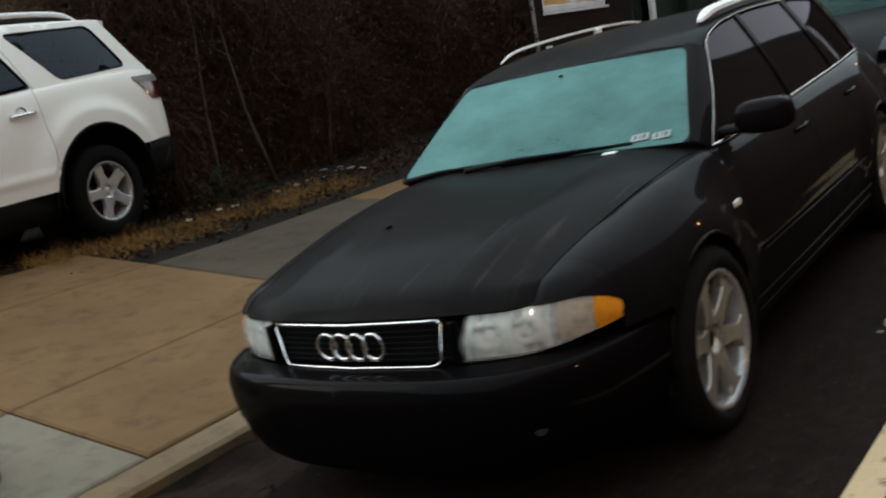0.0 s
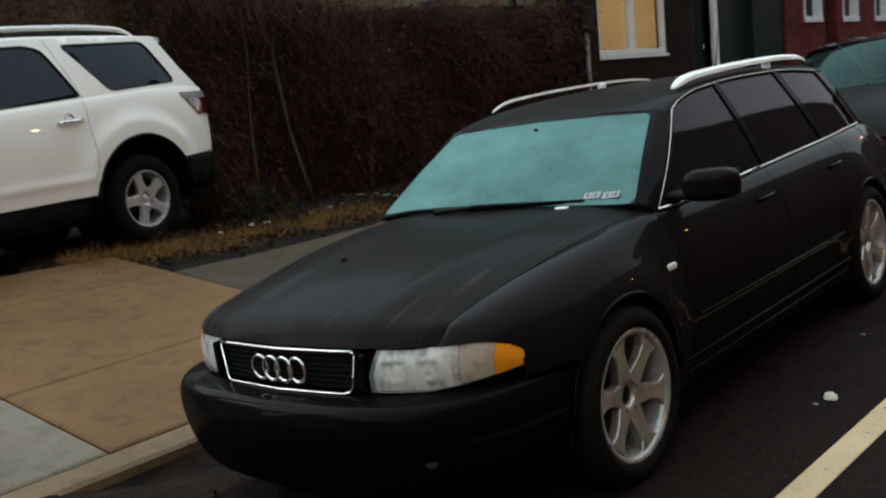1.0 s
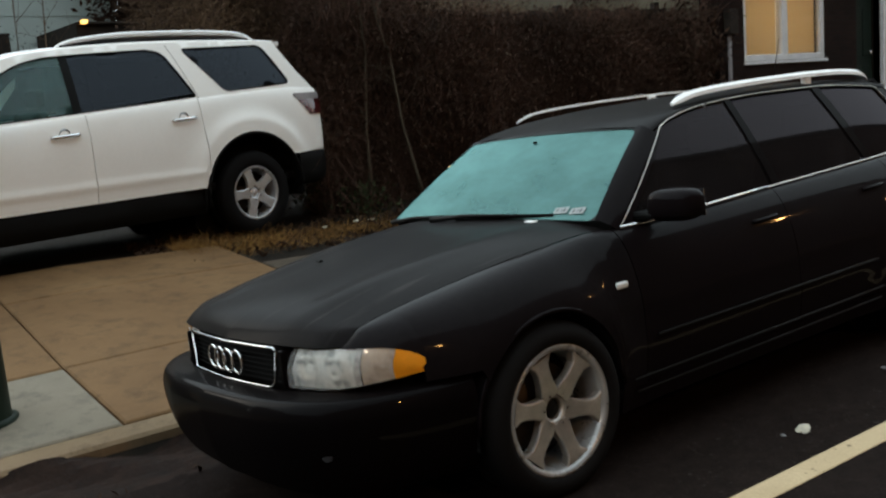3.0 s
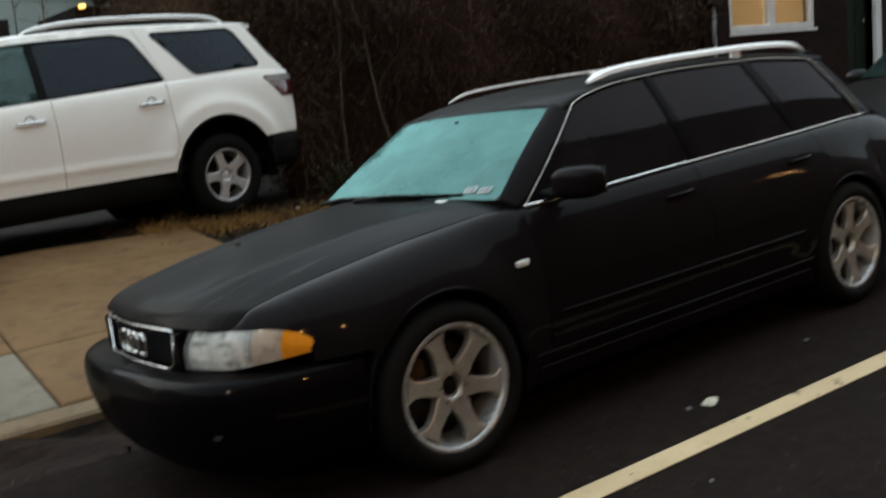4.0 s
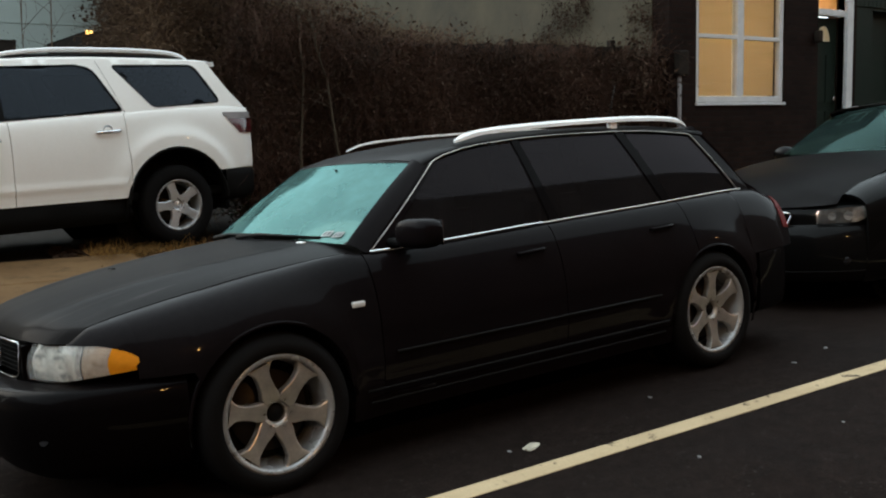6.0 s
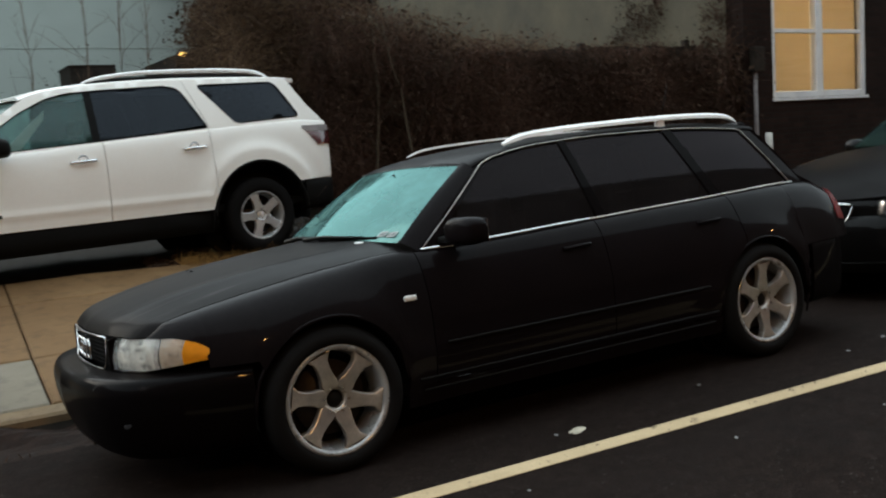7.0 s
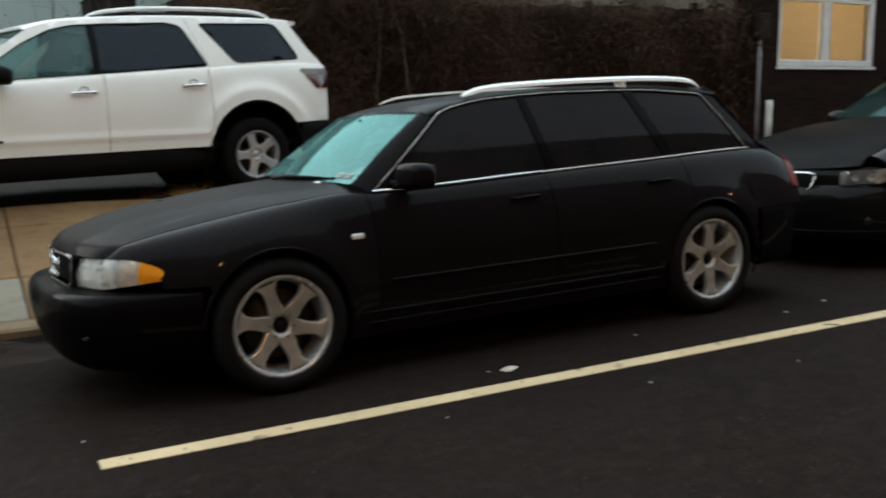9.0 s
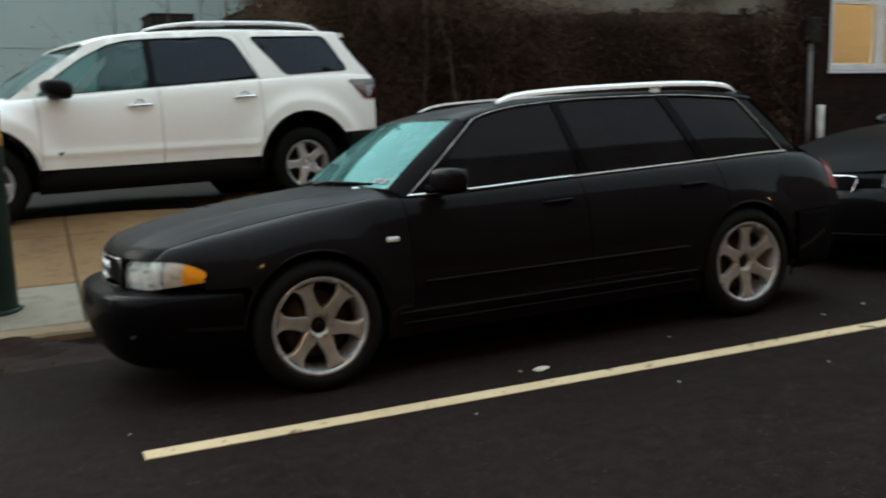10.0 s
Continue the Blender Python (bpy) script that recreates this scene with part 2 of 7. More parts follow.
CORNER_BOWL = plain("brownish_corner_bowl", (0.62, 0.50, 0.38), 0.3, 0.1, vary=0.35, scale=14.0, relief=0.0)
REFLECTOR = plain("lamp_reflector", (0.80, 0.83, 0.84), 0.25, 0.1, vary=0.9, scale=9.0, relief=0.0)
LAMP_BOWL, nodes, links, b = material("mottled_lamp_bowl")
n1, n2 = noise_node(nodes, links, 16.0, 3.0, 0.55, (1.0, 1.3, 0.7)), noise_node(nodes, links, 60.0, 2.0)
bowl = ramp(nodes, links, n1.outputs[0], [(0.36, (0.36, 0.385, 0.38)), (0.46, (0.77, 0.79, 0.77)), (0.56, (0.97, 0.975, 0.94))])
links.new(mix(nodes, links, 1.0, bowl.outputs[0], ramp(nodes, links, n2.outputs[0], [(0.3, 0.8), (0.6, 1.0)]).outputs[0], "MULTIPLY"), b.inputs["Base Color"])
b.inputs["Roughness"].default_value = 0.3
RED_LENS = plain("red_lens", (0.15, 0.004, 0.004), 0.3, vary=0.2, relief=0.0, coat=0.1)
RED_LENS.node_tree.nodes["Principled BSDF"].inputs["Specular IOR Level"].default_value = 0.08
RED_DARK = plain("dark_red_lens", (0.075, 0.010, 0.012), 0.15, vary=0.4, relief=0.0, coat=0.8)
# windscreens: the sky's teal reflection is put into film and sheen colours
WINDSCREEN = glass("misted_sky_teal_windscreen", (0.22, 0.30, 0.29), 1.75, 0.50, (0.13, 0.27, 0.26), (0.25, 0.50, 0.48))
WINDSCREEN_PALE = glass("pale_windscreen", (0.35, 0.40, 0.40), 2.1, 0.25, (0.32, 0.42, 0.42), (0.80, 0.98, 0.98))
WINDSCREEN_DIM = glass("dim_windscreen", (0.25, 0.34, 0.32), 1.42, 0.12, (0.09, 0.16, 0.15), (0.25, 0.44, 0.41))
TINTED = glass("tinted_window", (0.035, 0.035, 0.037), 1.27, 0.045, (0.20, 0.18, 0.185), (0.54, 0.48, 0.515))
SUV_TINT = glass("suv_tinted_window", (0.05, 0.06, 0.07), 1.42, 0.05, (0.10, 0.13, 0.17), (0.66, 0.73, 0.84))
SUV_GLASS = glass("suv_front_window", (0.62, 0.86, 0.84), 1.42, 0.22, (0.16, 0.36, 0.36))
PANE = glass("window_pane", (0.86, 0.86, 0.84), 1.5, 0.05)
PALE_TRIM = plain("pale_grey_trim", (0.42, 0.46, 0.45), 0.6, vary=0.1)
LEATHER = plain("dark_seat_cloth", (0.03, 0.03, 0.032), 0.7)
ASPHALT = asphalt()
SLAB_TAN = concrete("tan_concrete", (0.134, 0.071, 0.029), (0.198, 0.114, 0.051))
SLAB_NEW = concrete("grey_concrete", (0.16, 0.135, 0.10), (0.225, 0.195, 0.15))
KERB = concrete("kerb_concrete", (0.155, 0.105, 0.060), (0.235, 0.165, 0.100))
PATCH = concrete("asphalt_patch", (0.050, 0.038, 0.026), (0.090, 0.067, 0.046))
LINE, nodes, links, b = material("worn_road_paint")
wear, grain, tone = noise_node(nodes, links, 11.0, 7.0, 0.72), noise_node(nodes, links, 120.0, 3.0), noise_node(nodes, links, 2.0, 3.0)
coat_ = ramp(nodes, links, tone.outputs[0], [(0.3, (0.50, 0.37, 0.22)), (0.7, (0.64, 0.49, 0.30))])
coat_ = mix(nodes, links, 1.0, coat_.outputs[0], ramp(nodes, links, grain.outputs[0], [(0.3, 0.8), (0.7, 1.0)]).outputs[0], "MULTIPLY")
gone = ramp(nodes, links, wear.outputs[0], [(0.365, 1.0), (0.40, 0.0)])
links.new(mix(nodes, links, gone.outputs[0], coat_, (0.03, 0.022, 0.018)), b.inputs["Base Color"])
b.inputs["Roughness"].default_value = 0.8
b.inputs["Specular IOR Level"].default_value = 0.2
bump(nodes, links, b, grain.outputs[0], 0.4, 0.002)
DIRT = plain("bare_earth", (0.0135, 0.0105, 0.008), 0.95, vary=0.4, relief=0.6, depth=0.02, fine=30.0)
GUTTER = plain("gutter_silt", (0.022, 0.013, 0.010), 0.85, vary=0.5, scale=9.0, fine=60.0, relief=0.6, depth=0.01)
BRICK_DARK = brick("dark_brown_brick", (0.024, 0.011, 0.008), (0.015, 0.012, 0.010))
BRICK_RED = brick("painted_red_brick", (0.17, 0.03, 0.03), (0.10, 0.03, 0.03))
BRICK_OPP = brick("street_brick", (0.07, 0.04, 0.035), (0.08, 0.07, 0.06))
STUCCO = plain("stained_stucco", (0.094, 0.080, 0.053), 0.92, vary=0.3, scale=1.2, relief=0.5, depth=0.01)
SIDING = plain("pale_green_siding", (0.415, 0.475, 0.445), 0.8, vary=0.06, scale=0.8)
WHITE_WOOD = plain("white_painted_wood", (0.72, 0.74, 0.76), 0.55, vary=0.1)
GREEN_WOOD = plain("dark_green_paint", (0.014, 0.024, 0.019), 0.5, vary=0.25)
POLE_GREEN = plain("dark_green_pole_paint", (0.012, 0.020, 0.014), 0.45, vary=0.35, scale=5.0, relief=0.3)
YELLOW = plain("yellow_band", (0.40, 0.20, 0.02), 0.6, vary=0.35, scale=25.0)
PIPE_GREY = plain("grey_downspout", (0.22, 0.20, 0.20), 0.6)
PIPE_WHITE = plain("white_pvc", (0.60, 0.58, 0.54), 0.5)
TWIG = foliage("bare_vine", (0.060, 0.034, 0.025), (0.120, 0.068, 0.049))
BRUSH = foliage("bare_brush", (0.095, 0.060, 0.038), (0.185, 0.122, 0.078))
TWIG_PALE = foliage("pale_twig", (0.06, 0.05, 0.038), (0.13, 0.105, 0.075))
LEAF = foliage("dead_leaf", (0.032, 0.019, 0.013), (0.066, 0.040, 0.026))
LEAF_GREEN = foliage("evergreen_leaf", (0.02, 0.032, 0.014), (0.05, 0.07, 0.03))
STRAW = foliage("dry_grass", (0.20, 0.10, 0.032), (0.52, 0.30, 0.10))
LITTER = plain("crumpled_paper", (0.52, 0.48, 0.38), 0.8, vary=0.2, scale=30.0)
LITTER_DIM = plain("trodden_wrapper", (0.20, 0.20, 0.20), 0.6, vary=0.3, scale=30.0)
BLIND = plain("window_blind", (0.80, 0.66, 0.42), 0.9, vary=0.08)
ROOF = plain("grey_roofing", (0.05, 0.05, 0.052), 0.9)
DARK_WOOD = plain("dark_weathered_wood", (0.03, 0.024, 0.02), 0.85, vary=0.4)
STICKER = plain("white_sticker", (0.75, 0.76, 0.76), 0.6, vary=0.05)
STICKER_DIM = plain("faded_sticker", (0.30, 0.33, 0.33), 0.6, vary=0.15)
INK = plain("grey_ink", (0.08, 0.09, 0.1), 0.6)


# ---- mesh helpers ----
def curve(keys, vals):
    """A smooth function through the given values that does not overshoot them."""
    k, v = np.array(keys, float), np.array(vals, float)
    h = np.diff(k)
    d = np.diff(v) / h
    m = np.zeros(len(k))
    m[0], m[-1] = d[0], d[-1]
    for i in range(1, len(k) - 1):
        if d[i - 1] * d[i] > 0:
            w1, w2 = 2 * h[i] + h[i - 1], h[i] + 2 * h[i - 1]
            m[i] = (w1 + w2) / (w1 / d[i - 1] + w2 / d[i])

    def at(x):
        x = min(max(x, k[0]), k[-1])
        i = min(max(int(np.searchsorted(k, x)) - 1, 0), len(k) - 2)
        t = (x - k[i]) / h[i]
        return float((2 * t**3 - 3 * t**2 + 1) * v[i] + (t**3 - 2 * t**2 + t) * h[i] * m[i]
                     + (3 * t**2 - 2 * t**3) * v[i + 1] + (t**3 - t**2) * h[i] * m[i + 1])
    return at


def mesh_of(name, verts, faces, mat, smooth=True):
    me = bpy.data.meshes.new(name)
    me.from_pydata([tuple(v) for v in verts], [], faces)
    me.validate()
    if smooth:
        me.polygons.foreach_set("use_smooth", [True] * len(me.polygons))
    me.materials.append(mat)
    return me


def hang(ob, parent):
    if parent:
        ob.parent = parent
    return ob


def piece(name, verts, faces, mat, parent=None, label="", smooth=True):
    ob = new(name, mesh_of(name, verts, faces, mat, smooth))
    tagged(ob, label)
    return hang(ob, parent)


def part(name, bm, mat, parent=None, label="", smooth=False):
    me = bpy.data.meshes.new(name)
    bm.to_mesh(me)
    bm.free()
    if smooth:
        me.polygons.foreach_set("use_smooth", [True] * len(me.polygons))
    me.materials.append(mat)
    ob = new(name, me)
    tagged(ob, label)
    return hang(ob, parent)


def thing(name, m, label, category, group="", kind=""):
    ob = new(name)
    ob.empty_display_size = 0.1
    ob.matrix_world = m
    return tagged(ob, label, category, group, kind)


def sheet(name, fn, nu, nv, mat, parent, label="", thick=0.0, mirror=False):
    """A surface patch fn(u, v), u and v from 0 to 1, with thickness on its inner side and crisp rims."""
    g = np.array([[fn(i / nu, j / nv) for j in range(nv + 1)] for i in range(nu + 1)], float)
    if mirror:
        g[..., 1] *= -1
    m = nv + 1
    verts = [tuple(p) for p in g.reshape(-1, 3)]
    quads = [(i * m + j, (i + 1) * m + j, (i + 1) * m + j + 1, i * m + j + 1) for i in range(nu) for j in range(nv)]
    faces = [q[::-1] for q in quads] if mirror else list(quads)
    if thick:
        du, dv = np.gradient(g, axis=0), np.gradient(g, axis=1)
        nrm = np.cross(du, dv) * (-1 if mirror else 1)
        nrm /= np.maximum(np.linalg.norm(nrm, axis=2, keepdims=True), 1e-9)
        back = (g - nrm * thick).reshape(-1, 3)
        base = len(verts)
        verts += [tuple(p) for p in back]
        faces += [tuple(base + k for k in f[::-1]) for f in faces[:]]
        rim = [i * m for i in range(nu + 1)] + [nu * m + j for j in range(1, m)] + [i * m + nv for i in range(nu - 1, -1, -1)] + [j for j in range(nv - 1, 0, -1)]
        b2 = len(verts)
        verts += [verts[r] for r in rim] + [tuple(back[r]) for r in rim]
        n = len(rim)
        for k in range(n):
            q = (k + 1) % n
            f = (b2 + q, b2 + k, b2 + n + k, b2 + n + q)
            faces.append(f[::-1] if mirror else f)
    return piece(name, verts, faces, mat, parent, label)


def boxed(x0, x1, y0, y1, z0, z1, bevel=0.0, bm=None, segments=2):
    own = bm is None
    bm = bm or bmesh.new()
    r = bmesh.ops.create_cube(bm, size=1, matrix=Matrix.LocRotScale(((x0 + x1) / 2, (y0 + y1) / 2, (z0 + z1) / 2), None, (x1 - x0, y1 - y0, z1 - z0)))
    if bevel:
        edges = list({e for v in r["verts"] for e in v.link_edges})
        bmesh.ops.bevel(bm, geom=edges, offset=bevel, segments=segments, affect="EDGES", profile=0.5)
    return bm


def box(name, x0, x1, y0, y1, z0, z1, mat, parent=None, label="", bevel=0.0):
    return part(name, boxed(x0, x1, y0, y1, z0, z1, bevel), mat, parent, label)


def tube(name, pts, radius, mat, parent=None, label="", sides=10, flat=1.0, taper=None):
    """A round bar along pts; flat squeezes it upright; taper gives the radius at the end."""
    pts = [Vector(p) for p in pts]
    verts, faces = [], []
    n = len(pts)
    for i, p in enumerate(pts):
        d = (pts[min(i + 1, n - 1)] - pts[max(i - 1, 0)]).normalized()
        a = d.cross(Vector((0, 0, 1)))
        a = a.normalized() if a.length > 1e-4 else Vector((1, 0, 0))
        b = a.cross(d)
        r = radius if taper is None else radius + (taper - radius) * i / (n - 1)
        for k in range(sides):
            t = 2 * math.pi * k / sides
            verts.append(p + a * (math.cos(t) * r) + b * (math.sin(t) * r * flat))
    for i in range(n - 1):
        for k in range(sides):
            a, b = i * sides + k, i * sides + (k + 1) % sides
            faces.append((a, b, b + sides, a + sides))
    faces.append(tuple(range(sides))[::-1])
    faces.append(tuple((n - 1) * sides + k for k in range(sides)))
    return piece(name, verts, faces, mat, parent, label)


def lathe(name, prof, mat, parent=None, label="", sides=40, axis="y"):
    """Turns (radius, along) round the y axis (or z)."""
    verts, faces = [], []
    for r, h in prof:
        for k in range(sides):
            t = 2 * math.pi * k / sides
            c, s = math.cos(t) * r, math.sin(t) * r
            verts.append((c, h, s) if axis == "y" else (c, s, h))
    for i in range(len(prof) - 1):
        for k in range(sides):
            a, b = i * sides + k, i * sides + (k + 1) % sides
            q = (a, a + sides, b + sides, b)
            faces.append(q if axis == "y" else q[::-1])
    ob = piece(name, verts, faces, mat, parent, label)
    return ob


def plate(outline, depth, bevel=0.0):
    """A flat plate from an outline in x and z, facing -y, its front at y = 0."""
    bm = bmesh.new()
    vs = [bm.verts.new((x, 0, z)) for x, z in outline]
    f = bm.faces.new(vs)
    f.normal_update()
    if f.normal.y > 0:
        f.normal_flip()
    r = bmesh.ops.extrude_face_region(bm, geom=[f])
    new_verts = [g for g in r["geom"] if isinstance(g, bmesh.types.BMVert)]
    bmesh.ops.translate(bm, verts=new_verts, vec=(0, depth, 0))
    bmesh.ops.recalc_face_normals(bm, faces=bm.faces)
    if bevel:
        front = [e for e in bm.edges if all(abs(v.co.y) < 1e-6 for v in e.verts)]
        bmesh.ops.bevel(bm, geom=front, offset=bevel, segments=2, affect="EDGES", profile=0.5)
    return bm


# ---- ground: a street that climbs along x and falls towards the kerb ----
YAW = radians(2.7)
CY, SY = math.cos(YAW), math.sin(YAW)


def along(s, n):
    """Plan place from metres along the street and across it."""
    return s * CY + n * SY, -s * SY + n * CY


def climb(x):
    return 0.0265 * 60 * math.tanh(x / 60)


def road_z(x, y):
    d = min(max(y, -8.5), 1.4)
    return climb(x) + (-0.046 * (d + 0.82) if d > -4 else 0.146 - 0.046 * (-4 - d))


def walk_z(x, y):
    d = min(max(y, 0.0), 5.2)
    rise = 0.085 * min(max((d - 2.2) / 2.0, 0.0), 1.0) * min(max((2.0 - x) / 2.0, 0.0), 1.0)
    return climb(x) + 0.065 + 0.068 * (d - 1.2) + rise


def terrain(x, y):
    n = x * SY + y * CY
    z = road_z(x, y) - 0.06 if n < 0.95 else walk_z(x, y) - 0.05
    if n < -8.4:
        z = road_z(x, -8.5) - 0.02
    return z


def slab_mesh(name, s0, s1, n0, n1, fn, depth, mat, parent, label="", step=0.5, lift=0.0, lip=0.012):
    """A slab laid on the slope, with eased edges and real depth."""
    ns, nn = max(1, int((s1 - s0) / step)), max(1, int((n1 - n0) / step))
    us = [s0, s0 + lip] + [s0 + (s1 - s0) * i / ns for i in range(1, ns)] + [s1 - lip, s1]
    vs = [n0, n0 + lip] + [n0 + (n1 - n0) * i / nn for i in range(1, nn)] + [n1 - lip, n1]
    verts, faces = [], []
    for i, u in enumerate(us):
        for j, v in enumerate(vs):
            x, y = along(u, v)
            edge = i in (0, len(us) - 1) or j in (0, len(vs) - 1)
            verts.append((x, y, fn(x, y) + lift - (0.7 * lip if edge else 0)))
    m = len(vs)
    for i in range(len(us) - 1):
        for j in range(m - 1):
            a = i * m + j
            faces.append((a, a + m, a + m + 1, a + 1))
    rim = [i * m for i in range(len(us))] + [(len(us) - 1) * m + j for j in range(1, m)]
    rim += [i * m + m - 1 for i in range(len(us) - 2, -1, -1)] + [j for j in range(m - 2, 0, -1)]
    base = len(verts)
    for r in rim:
        x, y, z = verts[r]
        verts.append((x, y, z - depth))
    for k in range(len(rim)):
        q = (k + 1) % len(rim)
        faces.append((rim[q], rim[k], base + k, base + q))
    return piece(name, verts, faces, mat, parent, label, smooth=False)


def ground_sheet():
    ax = sorted({round(s * g, 3) for g in (0, 1, 2, 3, 4, 5, 6, 7, 8, 10, 12, 14, 17, 20, 25, 30, 40, 60, 100, 200, 400, 900) for s in (-1, 1)})
    ay = sorted(set(ax) | {0.5, 0.9, 1.0, 1.1, 1.5, -8.4, -8.6, 4.5, 5.5})
    verts = [(x, y, terrain(x, y)) for x in ax for y in ay]
    m = len(ay)
    faces = [(i * m + j, (i + 1) * m + j, (i + 1) * m + j + 1, i * m + j + 1) for i in range(len(ax) - 1) for j in range(m - 1)]
    tagged(piece("ground", verts, faces, DIRT), "bare dark earth lot beyond the pavement", "ground", kind="structure")


ground_sheet()
tagged(slab_mesh("road", -45, 60, -8.5, 0.965, road_z, 0.1, ASPHALT, None, step=0.6), "damp dark asphalt street beside the kerb", "road", kind="structure")
tagged(slab_mesh("road_line", -0.83, 30, -1.410, -1.300, road_z, 0.003, LINE, None, lift=0.004, lip=0.004),
       "worn cream parking line painted on the asphalt", "road marking", kind="structure")

pavement = thing("pavement", Matrix(), "tan concrete pavement of large worn slabs", "pavement", kind="structure")
S_EDGES = [-12.8, -10.8, -8.8, -6.8, -4.8, -2.87, -0.905, 1.0, 3.0, 5.1, 7.1, 9.1, 11.1, 13.1, 15.1, 17.1, 19.1, 21.1, 23.1, 25.1]
for row, (n0, n1) in enumerate([(1.160, 2.200), (2.215, 3.715), (3.730, 4.60)]):
    for i in range(len(S_EDGES) - 1):
        s0, s1 = S_EDGES[i] + 0.006, S_EDGES[i + 1] - 0.006
        mat, name = SLAB_TAN, "slab"
        if row == 0 and i == 5:
            mat = SLAB_NEW
        if row == 2 and S_EDGES[i] > 0.9:
            continue
        if row == 1 and 0.9 < S_EDGES[i] < 2.9:
            mat = PATCH
        slab_mesh(name, s0, s1, n0, n1, walk_z, 0.08, mat, pavement,
                  "newer pale grey slab" if mat is SLAB_NEW else "dark asphalt patch" if mat is PATCH else "", lift=0.006 * random.random())
kerb = thing("kerb", Matrix(), "worn concrete kerb along the street", "kerb", kind="structure")
for i in range(-5, 12):
    slab_mesh("kerb_stone", i * 2.4 + 0.6, i * 2.4 + 2.99, 0.965, 1.150, walk_z, 0.3, KERB, kerb, lip=0.02, lift=0.002)


# ---- cars: x runs from the front axle to the rear, y across, z up from the ground ----
def lerp(a, b, t):
    return a + (b - a) * t


def wheel_of(parent, x, y, z, tyre_r, rim_r, width, spokes, inner, outer, hub_r, mat, cap_mat, turn=0.0, out=-1, dish=0.03, lugs=0, notch=0.0):
    """Alloy wheel: rim with lip and barrel, tyre, broad spokes, centre cap, brake disc. out: the side it faces."""
    hw = width / 2
    rim = lathe("wheel", [(rim_r + 0.004, -hw + 0.012), (rim_r + 0.008, -hw + 0.002), (rim_r - 0.002, -hw), (rim_r - 0.014, -hw + 0.006), (rim_r - 0.02, -hw + 0.03),
                          (rim_r - 0.03, 0.0), (rim_r - 0.025, hw), (rim_r + 0.004, hw)], ALLOY_BRIGHT, parent, sides=64)
    side = [(rim_r + 0.001, -hw + 0.012), (rim_r + 0.012, -hw - 0.004), (rim_r + 0.35 * (tyre_r - rim_r), -hw - 0.012), (tyre_r - 0.03, -hw - 0.006),
            (tyre_r - 0.010, -hw + 0.012), (tyre_r, -hw + 0.035)]
    prof = side + [(tyre_r, 0.02), (tyre_r - 0.004, 0.022), (tyre_r - 0.004, 0.03), (tyre_r, 0.032)] + [(r, -h) for r, h in side[::-1]]
    lathe("tyre", prof, RUBBER, rim, "black rubber tyre", sides=56)
    for k in range(spokes):
        a = turn + 2 * math.pi * k / spokes
        ln = rim_r - 0.010
        half = [(0.20 * ln, inner), (0.36 * ln, inner), (0.50 * ln, inner * 0.80), (0.66 * ln, inner * 0.74), (0.80 * ln, inner * 0.84), (0.91 * ln, outer * 0.62), (0.985 * ln, outer)]
        end = [(0.965 * ln, outer * 0.60), (0.915 * ln, notch), (0.915 * ln, -notch), (0.965 * ln, -outer * 0.60)] if notch else [(ln + 0.002, 0)]
        outline = [(r, w) for r, w in half] + end + [(r, -w) for r, w in half[::-1]]
        bm = plate(outline, 0.035, 0.006)
        for v in bm.verts:
            v.co.y += dish * max(0.0, 1 - v.co.x / ln) ** 1.5 * 0.9
        sp = part("spoke", bm, mat, rim)
        sp.matrix_local = pose(0, -hw + 0.012, 0) @ Matrix.Rotation(a, 4, "Y")
    face = -hw + 0.013 + 0.78 * dish
    lathe("hub", [(hub_r * 0.60, face + 0.03), (hub_r * 0.70, face + 0.012), (hub_r * 0.76, face + 0.001), (hub_r * 0.95, face - 0.001), (hub_r * 1.06, face + 0.006), (hub_r * 1.08, face + 0.05)],
          mat, rim, sides=32)
    lathe("center_cap", [(0.0, face + 0.007), (hub_r * 0.40, face + 0.009), (hub_r * 0.58, face + 0.016), (hub_r * 0.70, face + 0.024)], cap_mat, rim, "recessed centre cap", sides=24)
    for k in range(lugs):
        a = 2 * math.pi * (k + 0.5) / lugs
        nut = lathe("lug_nut", [(0.0, -0.004), (0.007, -0.004), (0.012, 0.004)], SHADOW_BLACK, rim, "dark wheel nut", sides=10)
        nut.matrix_local = pose(hub_r * 0.88 * math.cos(a), face - 0.002, hub_r * 0.88 * math.sin(a))
    lathe("brake_disc", [(0.03, 0.0), (rim_r * 0.70, 0.0), (rim_r * 0.70, 0.02), (0.03, 0.02)], STEEL, rim, "rusty brake disc", sides=40)
    lathe("wheel_back", [(0.0, 0.04), (rim_r - 0.03, 0.04)], SHADOW_BLACK, rim, sides=32)
    rim.matrix_local = pose(x, y, z) @ (Matrix() if out < 0 else Matrix.Rotation(math.pi, 4, "Z"))
    return rim


